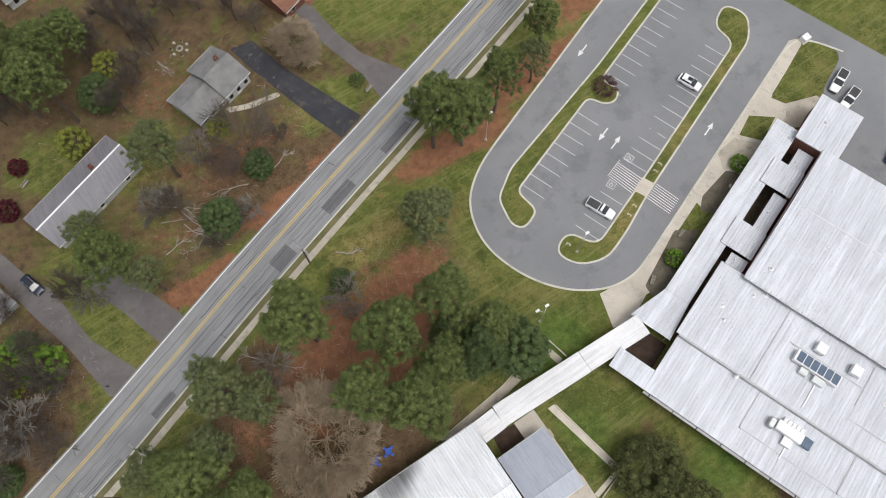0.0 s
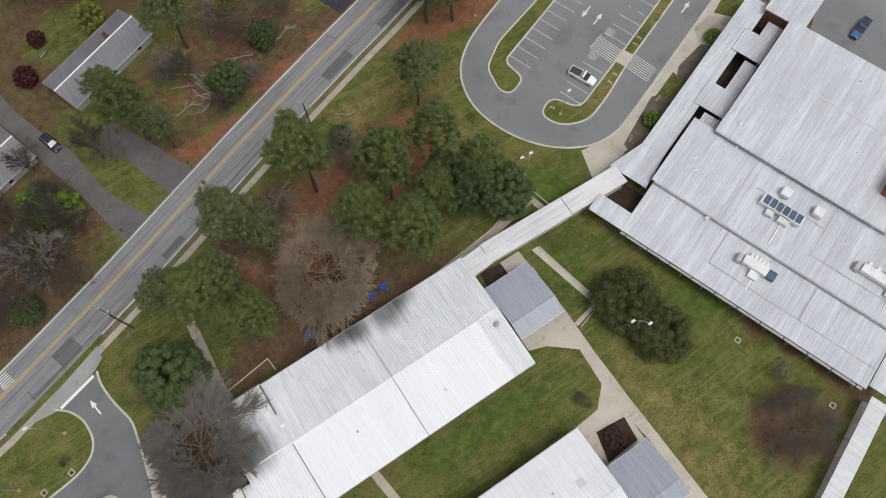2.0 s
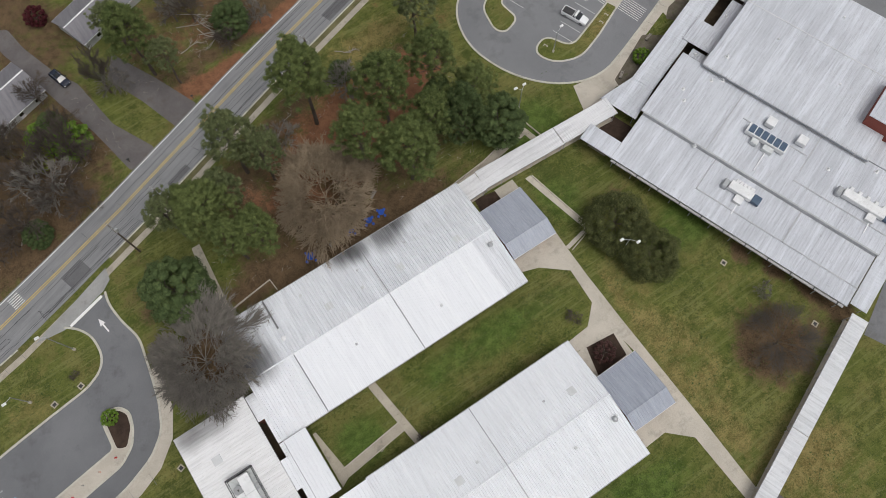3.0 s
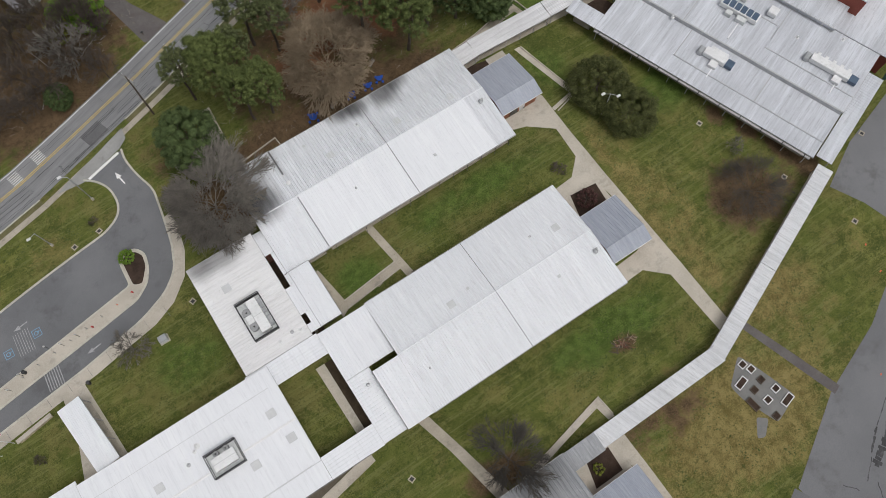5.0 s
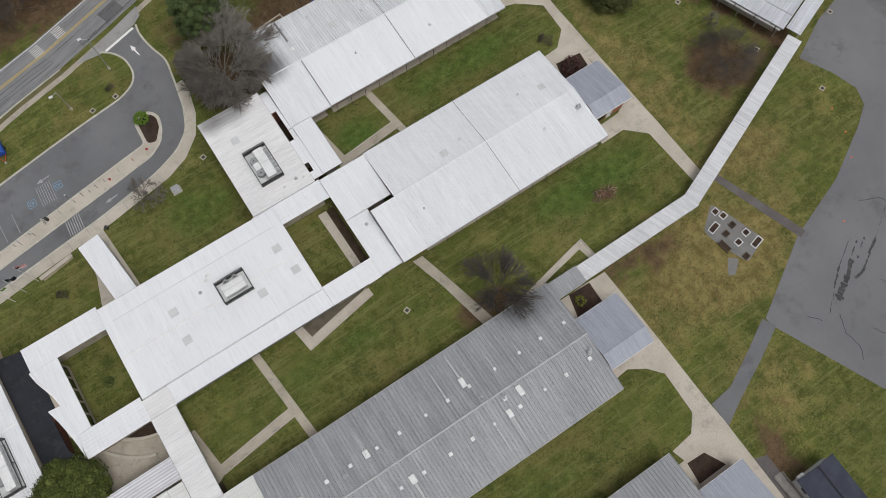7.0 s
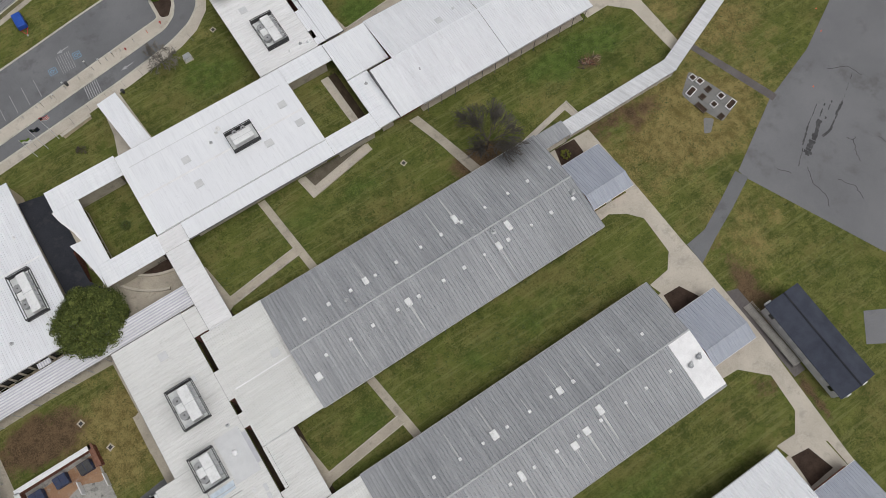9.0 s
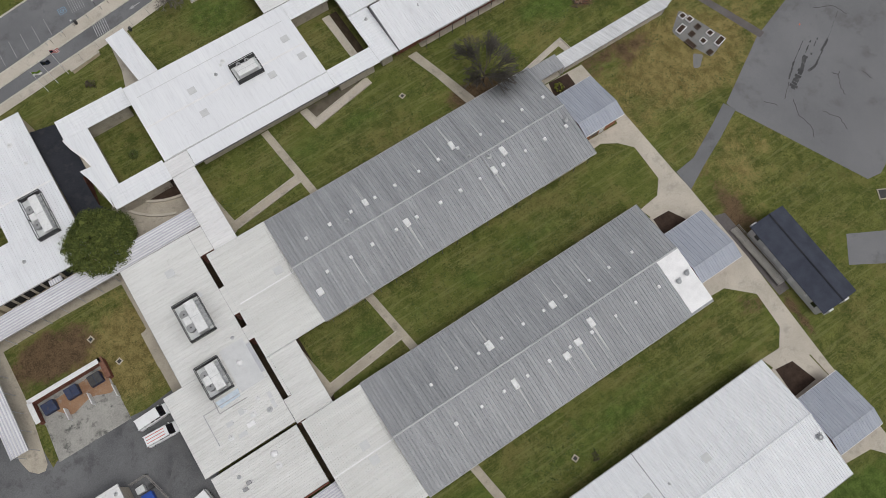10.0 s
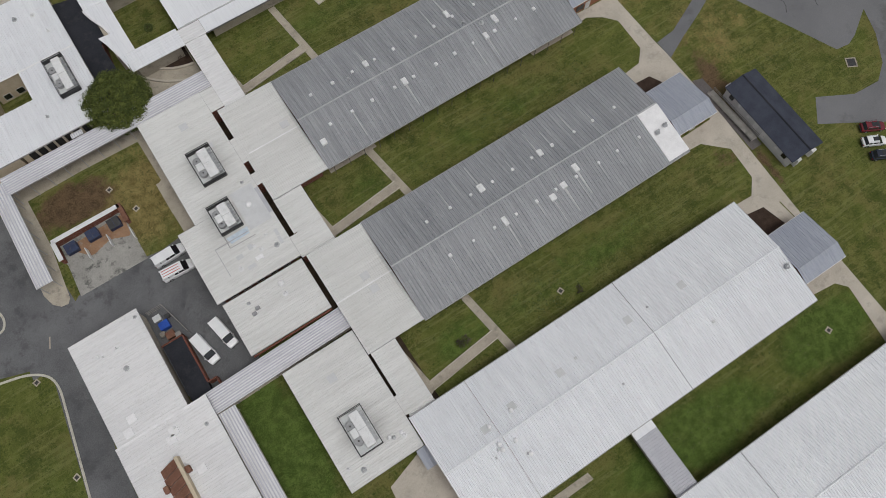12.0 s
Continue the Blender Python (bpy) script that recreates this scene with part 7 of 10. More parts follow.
for host, fnn, fns, ridge_y, pts in ((w1, w1n, w1s, -4.7, ((-20.9, -0.8), (-14.4, -1.2), (-4.1, 1.8), (3.9, -2.8), (-4.9, -11.2), (-20.4, -8.9), (-7.1, -1.6), (-24, 3.6), (-13.6, 2.0))), (w2, w2n, w2s, -38.8, ((-18.3, -36.5), (-14.4, -35.7), (-0.1, -33.9), (4.6, -35.0), (-0.2, -42.5), (-27.1, -43.4))), (w5, w5n, w5s, -143.9, ((-71.0, -140.8), (-73.7, -145.6), (-73.0, -148.2), (-61.3, -140.7), (-57.8, -140.2), (-53.8, -147.8), (-35.3, -140.0), (-34.9, -147.9), (-42.6, -139.9), (-46.7, -139.8))), (w5b, w5bn, w5bs, -143.7, ((-76.6, -141.5), (-76.6, -145.2), (-77.6, -146.0)))):
    for i, (x, y) in enumerate(pts):
        fn = fnn if y > ridge_y else fns
        if i % 3 == 0:
            roof_patch(host, x, y, fn, 1.3, 1.3, patch_grey, 0.05)
        elif i % 3 == 1:
            part("roof_vent", Solid().soft(x - 0.25, x + 0.25, y - 0.25, y + 0.25, fn(x, y) - 0.1, fn(x, y) + 0.3, 0.06), patch_grey, host)
        else:
            vent_pipe(host, x, y, fn(x, y), 0.16, 0.35)
for x, y in ((-30.0, -1.4),):
    part("roof_dome", Solid().dome((x, y, w1bn(x, y)), 0.5, 0.45), patch_white, w1b)
for host, z, pts in ((adm_n, 3.2, ((-72.7, -35.7), (-72.9, -41.2), (-52.5, -35.3), (-51.6, -40.4), (-58.4, -41.0))), (bc, 3.25, ((-92.3, -65.9),)), (bh, 3.05, ((-92.9, -120.8),)), (be, 3.25, ((-76.4, -75.6),)), (bf, 3.25, ((-79.2, -108.8), (-79.0, -111.6))), (hvac_a, 2.9, ((-48.6, -12.6),)), (bi, 3.55, ((-123.1, -108.8), (-124.5, -110.6), (-118.3, -114.2), (-119.2, -115.3), (-117.2, -121.9)))):
    for x, y in pts:
        part("roof_patch", Solid().soft(x - 0.75, x + 0.75, y - 0.7, y + 0.7, z - 0.05, z + 0.07, 0.02), patch_white if host is bi else patch_grey, host)
for host, z, pts in ((adm_n, 3.2, ((-67.3, -35.1), (-64.9, -33.2), (-65.6, -33.8))), (hvac_a, 2.9, ((-43.0, -25.4), (-41.6, -26.0), (-45.5, -25.8))), (bc, 3.25, ((-88.6, -81.7), (-91.7, -94.7), (-89.8, -92.8), (-89.1, -95.5), (-92.5, -93.5), (-96.4, -96.0))), (bd, 2.85, ((-98.3, -102.0), (-92.2, -103.9))), (bh, 3.05, ((-89.4, -134.4), (-87.8, -135.0), (-98.0, -134.6), (-96, -136))), (bi, 3.55, ((-115.4, -93.8), (-123.4, -96.6), (-122.7, -97.2), (-120.3, -100.9), (-120.3, -97.0), (-117.9, -113.9), (-113.4, -116.1))), (west_b, 3.25, ((-112.4, -50.1), (-105.8, -27.7), (-104.7, -32.7), (-109.2, -26.7))), (strip_e, 3.0, ((-37, -40),))):
    for i, (x, y) in enumerate(pts):
        vent_pipe(host, x, y, z, 0.3 if i % 2 else 0.2, 0.4, white_metal if i % 3 else galvanised)
part("roof_dome", Solid().dome((-91.9, -101.9, 2.85), 0.6, 0.5), patch_white, bd)
part("roof_dome", Solid().dome((-89.6, -86.1, 3.25), 0.55, 0.5), patch_white, bc)
part("roof_patch", Solid().box(-91.6, -87.3, -90.6, -82.6, 3.22, 3.29), patch_grey, bc, "smooth grey replacement roof sheet")
part("roof_frame", Solid().box(-98.6, -98.5, -96.2, -90.6, 3.2, 3.4).box(-98.6, -92.0, -90.6, -90.5, 3.2, 3.4), seam_grey, bc)
for x, y in ((-98.3, -104.2), (-97.4, -103.6)):
    part("fan_box", Solid().soft(x - 0.4, x + 0.4, y - 0.3, y + 0.3, 2.8, 3.3, 0.08), fan_grey, bd)
# rusted stack housing on the hall
stk = thing("roof_housing", "rust-brown sheet housing with a pale brick cap", "roof housing", at=(-121, -121, 3.5))
for i in range(5):
    part("roof_sheet", Solid().add([(-122.9 - 0.1 * (i % 2), -118.8 - 1.5 * i, 3.55), (-119.9, -118.4 - 1.5 * i, 4.9), (-119.9, -119.8 - 1.5 * i, 4.9), (-122.9 - 0.1 * (i % 2), -120.2 - 1.5 * i, 3.55), (-122.9, -118.8 - 1.5 * i, 3.45), (-119.9, -118.4 - 1.5 * i, 4.78), (-119.9, -119.8 - 1.5 * i, 4.78), (-122.9, -120.2 - 1.5 * i, 3.45)], [(0, 1, 2, 3), (7, 6, 5, 4), (0, 4, 5, 1), (1, 5, 6, 2), (2, 6, 7, 3), (3, 7, 4, 0)]), rust, stk)
part("cap_wall", Solid().soft(-119.9, -119.3, -126.0, -118.2, 3.45, 5.0, 0.06), tan_brick, stk)
part("side_sheet", Solid().soft(-123.6, -122.7, -122.4, -121.2, 3.45, 4.1, 0.1), rust, stk)
part("side_sheet", Solid().soft(-119.3, -118.5, -121.4, -120.3, 3.45, 4.4, 0.1), rust, stk)

# ---- loading dock and refuse yard ----
dock = thing("loading_dock", "black-surfaced dock with low brick walls", "loading dock", at=(-112.6, -105, land(-112.6, -105)))
part("deck", Solid().box(-114.3, -110.7, -111.0, -100.0, -1.8, 0.75), membrane, dock)
for a in ((-110.7, -110.45, -109.4, -99.8), (-114.5, -110.45, -99.99, -99.75), (-110.44, -108.9, -109.6, -109.35), (-109.1, -108.9, -111.2, -109.61)):
    part("parapet", Solid().box(*a, -1.8, 1.0), brick_m, dock)
fen = thing("storage_pen", "fenced pen with stored crates by the dock", "pen", at=(-112.2, -96.5, land(-112, -96)))
for x0, y0, x1, y1 in ((-114.3, -92.8, -111.4, -92.8), (-111.4, -92.8, -109.6, -99.4)):
    n = 4
    for i in range(n + 1):
        x, y = x0 + (x1 - x0) * i / n, y0 + (y1 - y0) * i / n
        part("fence_post", Solid().tube((x, y, land(x, y)), (x, y, land(x, y) + 1.8), 0.05, 0.05, 6), deck_wood, fen)
    for zz in (0.5, 1.1, 1.7):
        part("fence_rail", Solid().tube((x0, y0, land(x0, y0) + zz), (x1, y1, land(x1, y1) + zz), 0.04, 0.04, 5), deck_wood, fen)
for i, (x, y, s, h, m) in enumerate(((-113.2, -94.4, 1.3, 1.0, unit_metal), (-112.6, -96.2, 1.7, 1.2, blue_plastic), (-112.5, -98.2, 1.5, 0.8, rust), (-113.6, -97.4, 0.9, 0.7, bench_m), (-111.6, -94.8, 0.8, 0.6, dark_metal), (-111.3, -98.9, 0.9, 0.9, deck_wood))):
    c = thing("crate", "stored crate in the fenced pen", "crate", "crates in the pen", at=(x, y, land(x, y)))
    part("crate_body", Solid().soft(x - s / 2, x + s / 2, y - s / 2.4, y + s / 2.4, land(x, y) + 0.04, land(x, y) + h, 0.06), m, c)
    part("crate_lid", Solid().soft(x - s / 2 - 0.04, x + s / 2 + 0.04, y - s / 2.4 - 0.04, y + s / 2.4 + 0.04, land(x, y) + h, land(x, y) + h + 0.08, 0.03), m, c)
encl = thing("refuse_enclosure", "white-capped brick wall round the refuse containers", "enclosure", at=(-116, -72.5, land(-116, -72.5)))
gz = land(-116, -73) - 0.3
for a in ((-122.7, -109.7, -71.9, -71.3), (-122.9, -122.3, -75.6, -71.9), (-109.9, -109.3, -75.0, -71.3)):
    part("wall", Solid().box(*a, gz, gz + 2.2), brick_m, encl)
    part("wall_cap", Solid().box(a[0] - 0.12, a[1] + 0.12, a[2] - 0.12, a[3] + 0.12, gz + 2.2, gz + 2.32), white_metal if a[1] < -109.5 or a[0] < -120 else rust, encl)
for x, y, w in ((-118.3, -75.6, 0.0), (-114.0, -75.4, 0.3), (-109.9, -76.4, 0.1)):
    part("gate", Solid().box(x, x + 0.14, y - 2.2, y, gz + 0.5, gz + 2.0), white_metal, encl, "white gate standing open")
for i, (x, y) in enumerate(((-120.4, -73.9), (-116.1, -73.7), (-111.9, -73.9))):
    g = land(x, y) + 0.07
    d = thing("refuse_container", "navy steel refuse container with dark lids", "refuse container", "refuse containers", at=(x, y, g))
    part("bin_body", Solid().prism([(x - 1.1, y - 0.9), (x + 1.1, y - 0.9), (x + 1.1, y + 0.9), (x - 1.1, y + 0.9)], g + 0.12, lambda a, b, g=g, y=y: g + 1.2 + 0.22 * (b - y)), navy_steel, d)
    for k in (-0.55, 0.55):
        part("bin_lid", Solid().add([(x + k - 0.5, y - 0.92, g + 1.03), (x + k + 0.5, y - 0.92, g + 1.03), (x + k + 0.5, y + 0.9, g + 1.45), (x + k - 0.5, y + 0.9, g + 1.45), (x + k - 0.5, y - 0.92, g + 1.09), (x + k + 0.5, y - 0.92, g + 1.09), (x + k + 0.5, y + 0.9, g + 1.51), (x + k - 0.5, y + 0.9, g + 1.51)], [(0, 3, 2, 1), (4, 5, 6, 7), (0, 1, 5, 4), (1, 2, 6, 5), (2, 3, 7, 6), (3, 0, 4, 7)]), dark_metal if i == 2 else navy_steel, d)
    for k in (-1.2, 1.06):
        part("lift_pocket", Solid().box(x + k, x + k + 0.14, y - 0.3, y + 0.3, g + 0.5, g + 0.75), navy_steel, d)
    for k in (-0.8, 0.8):
        part("caster", Solid().tube((x + k, y - 0.6, g + 0.0), (x + k, y - 0.6, g + 0.14), 0.09, 0.09, 8), tyre_m, d)
lay("rust_stain", rounded([(-121.6, -73), (-110, -72.4), (-110.4, -77.4), (-114, -75.8), (-118, -77.0)], 0.8, 3), rust_stain, 0.074, "rust-stained concrete before the containers", category="pad")
# curved seat walls in the west courtyard
def bowed(a, m, b, n=9):
    return [tuple(Vector(a) * (1 - t) ** 2 + (Vector(m) * 2 - (Vector(a) + Vector(b)) * 0.5) * 2 * t * (1 - t) + Vector(b) * t * t) for t in (i / n for i in range(n + 1))]


for a, m, b in (((-92.4, -46.4), (-88.9, -49.6), (-84.3, -51.2)), ((-94.4, -47.9), (-91.0, -51.6), (-86.7, -53.9))):
    tagged(part("seat_wall", strip(bowed(a, m, b), 0.45, -0.1, 0.45), concrete), "low curved pale concrete seat wall", "wall", kind="structure")
lay("planting_bed", bowed((-92.2, -46.2), (-88.7, -49.3), (-84.2, -50.9)) + [(-84.2, -46.0)], mulch, 0.09, "dark curved planting bed", category="planting bed")
lay("lawn", [(-92.2, -45.1), (-83.6, -45.1), (-83.6, -31.8), (-92.2, -31.8)], ground_m, 0.05, "grass court enclosed by corridors", category="lawn")
lay("path", [(-43.1, -32.0), (-41.4, -32.0), (-41.3, -45.4), (-42.8, -45.4)], concrete, 0.07, "narrow concrete path across the court", category="path")
# dark strip between the path and the court's east wall
lay("planting_bed", [(-41.35, -32.0), (-39.8, -32.0), (-39.8, -45.4), (-41.3, -45.4)], dark_ground, 0.06, "narrow dark ground strip in the court", category="planting bed")

# ---- trailer classroom ----
tz = land(0, -124)
tr = thing("trailer_classroom", "grey trailer classroom with dark shingle roof and ramp", "trailer", at=(0.6, -123.5, tz))
part("skirting", Solid().box(-2.5, 3.9, -132.6, -114.8, tz - 0.3, tz + 0.7), siding_grey, tr)
part("wall", Solid().box(-2.6, 4.0, -132.7, -114.7, tz + 0.7, tz + 3.35), siding_grey, tr)
for a, b in (((-3.0, tz + 3.3), (0.8, tz + 4.3)), ((0.8, tz + 4.3), (4.5, tz + 3.3))):
    part("roof_slope", Solid().add([(a[0], -133.1, a[1]), (b[0], -133.1, b[1]), (b[0], -114.3, b[1]), (a[0], -114.3, a[1]), (a[0], -133.1, a[1] + 0.14), (b[0], -133.1, b[1] + 0.14), (b[0], -114.3, b[1] + 0.14), (a[0], -114.3, a[1] + 0.14)], [(0, 3, 2, 1), (4, 5, 6, 7), (0, 1, 5, 4), (1, 2, 6, 5), (2, 3, 7, 6), (3, 0, 4, 7)]), shingle_dark, tr)
part("ridge_cap", Solid().box(0.66, 0.94, -133.1, -114.3, tz + 4.36, tz + 4.5), membrane, tr)
part("gable_end", Solid().add([(-2.6, -132.7, tz + 3.3), (4.0, -132.7, tz + 3.3), (0.8, -132.7, tz + 4.25), (-2.6, -132.6, tz + 3.3), (4.0, -132.6, tz + 3.3), (0.8, -132.6, tz + 4.25)], [(0, 1, 2), (3, 5, 4), (0, 3, 4, 1), (1, 4, 5, 2), (2, 5, 3, 0)]), siding_grey, tr)
for y in (-116.4, -131.0):
    part("window", Solid().box(-2.68, -2.6, y - 0.5, y + 0.5, tz + 1.7, tz + 2.7), glass_m, tr)
for y in (-123.4, -125.6):
    d = part("door", Solid().box(-2.68, -2.6, y - 0.48, y + 0.48, tz + 0.75, tz + 2.85), white_metal, tr)
    part("door_handle", Solid().box(-2.76, -2.68, y - 0.4, y - 0.3, tz + 1.7, tz + 1.8), dark_metal, d)
for y in (-118.6, -121.2, -129):
    part("wall_unit", Solid().soft(-3.0, -2.6, y - 0.25, y + 0.25, tz + 2.3, tz + 2.8, 0.05), white_metal, tr)
for x in (-1.2, 2.4):
    part("end_unit", Solid().soft(x - 0.5, x + 0.5, -133.5, -132.7, tz + 0.9, tz + 3.0, 0.06), unit_metal if x < 0 else white_metal, tr)
part("end_unit", Solid().soft(-2.4, -1.2, -114.7, -114.0, tz + 2.4, tz + 3.1, 0.06), white_metal, tr)
rp = thing("wheelchair_ramp", "grey wooden ramp with rails beside the trailer", "ramp", at=(-3.7, -119, tz))
for i in range(40):
    y = -112.6 - i * 0.315
    z = tz + 0.12 + min(1.0, i / 34) * 0.62
    part("board", Solid().box(-4.5, -2.98, y - 0.29, y, z - 0.05, z), deck_wood, rp)
for x in (-4.5, -3.05):
    for k in (0.55, 1.0):
        part("rail", Solid().tube((x, -112.6, tz + 0.12 + k), (x, -125.1, tz + 0.74 + k), 0.045, 0.045, 5), deck_wood, rp)
    for i in range(9):
        y = -112.6 - i * 1.56
        part("rail_post", Solid().box(x - 0.045, x + 0.045, y - 0.045, y + 0.045, tz - 0.1, tz + 1.2 + 0.62 * i / 8), deck_wood, rp)
lay("path", [(-5.6, -108.6), (-3.0, -109.4), (-2.9, -126.6), (-5.3, -126.6), (-5.3, -117)], drive_grey, 0.055, "grey asphalt strip at the ramp's foot", category="path")


# ---- houses ----
def house(label, w, d, eave, rise, wall_m, roof_m, at, turn, chimney=True, wings=()):
    """A gabled house, ridge along its local x."""
    host = thing("house", label, "house")
    def gable(x0, x1, y0, y1, e, r):
        ym, o = (y0 + y1) / 2, 0.45
        part("wall", Solid().add([(x, y, z) for x in (x0, x1) for y, z in ((y0, -1.0), (y1, -1.0), (y1, e), (ym, e + r * 0.94), (y0, e))], [(0, 4, 3, 2, 1), (5, 6, 7, 8, 9), (0, 1, 6, 5), (1, 2, 7, 6), (4, 0, 5, 9), (2, 3, 8, 7), (3, 4, 9, 8)]), wall_m, host)
        sl = r / (ym - y0)
        for s in (-1, 1):
            ye = y0 - o if s < 0 else y1 + o
            p = [(x0 - o, ye, e - o * sl), (x1 + o, ye, e - o * sl), (x1 + o, ym, e + r), (x0 - o, ym, e + r)]
            part("roof_slope", Solid().add(p + [(x, y, z + 0.14) for x, y, z in p], [(0, 3, 2, 1), (4, 5, 6, 7), (0, 1, 5, 4), (1, 2, 6, 5), (2, 3, 7, 6), (3, 0, 4, 7)]), roof_m, host)
            part("gutter", Solid().box(x0 - o, x1 + o, ye - 0.08 if s < 0 else ye, ye if s < 0 else ye + 0.08, e - o * sl - 0.06, e - o * sl + 0.1), white_metal, host)
        part("ridge_cap", Solid().add([(x0 - o, ym - 0.18, e + r + 0.11), (x1 + o, ym - 0.18, e + r + 0.11), (x1 + o, ym, e + r + 0.2), (x0 - o, ym, e + r + 0.2), (x0 - o, ym + 0.18, e + r + 0.11), (x1 + o, ym + 0.18, e + r + 0.11)], [(0, 1, 2, 3), (3, 2, 5, 4), (0, 3, 4), (1, 5, 2)]), white_metal if roof_m is metal_roof else roof_m, host)
        for i in range(3):
            xx = x0 + (x1 - x0) * (i + 0.5) / 3
            wn_ = part("window", Solid().box(xx - 0.55, xx + 0.55, y0 - 0.05, y0 + 0.02, 0.9, 2.1), white_metal, host)
            part("pane", Solid().box(xx - 0.47, xx + 0.47, y0 - 0.07, y0 - 0.05, 0.98, 2.02), glass_m, wn_)
    gable(-w / 2, w / 2, -d / 2, d / 2, eave, rise)
    for g in wings:
        gable(*g)
    if chimney:
        part("chimney", Solid().soft(w * 0.2 - 0.4, w * 0.2 + 0.4, d * 0.1 - 0.35, d * 0.1 + 0.35, eave, eave + rise + 0.9, 0.05), brick_m, host)
        part("flue", Solid().tube((w * 0.2, d * 0.1, eave + rise + 0.9), (w * 0.2, d * 0.1, eave + rise + 1.1), 0.2, 0.16, 8), dark_metal, host)
    part("door", Solid().box(-0.5, 0.5, -d / 2 - 0.06, -d / 2 + 0.02, 0.1, 2.1), white_metal, host)
    part("doorstep", Solid().soft(-0.9, 0.9, -d / 2 - 1.3, -d / 2 - 0.08, -0.8, 0.08, 0.05), brick_m, host)
    host.matrix_basis = pose(at[0], at[1], land(*at), 0, 0, turn)
    return host


metal_roof = streaked("grey_house_sheet_metal", (0.135, 0.13, 0.145), (0.205, 0.20, 0.215), 1, (0.15, 0.15, 0.16), 0.4)
house("split-level house with grey shingle roof", 6.3, 9.2, 3.4, 1.9, siding, shingle, (6.9, 89.3), 20, True, [(-10.15, -3.2, -4.0, 3.9, 2.4, 1.5)])
house("long low house with grey metal roof", 20.3, 8.4, 2.6, 1.6, siding, metal_roof, (-25.8, 81.4), 20, True)
house("small grey-roofed house at the drive's end", 12.0, 9.0, 2.6, 1.9, siding, metal_roof, (-52.4, 71.2), 18, False)
house("brown-roofed house behind bare trees", 12.0, 9.0, 2.8, 2.0, brick_m, rust, (29.0, 101.0), 20, False)
house("white house half hidden by trees", 10.0, 8.0, 2.8, 2.0, siding, shingle, (-17, 133), 10, False)


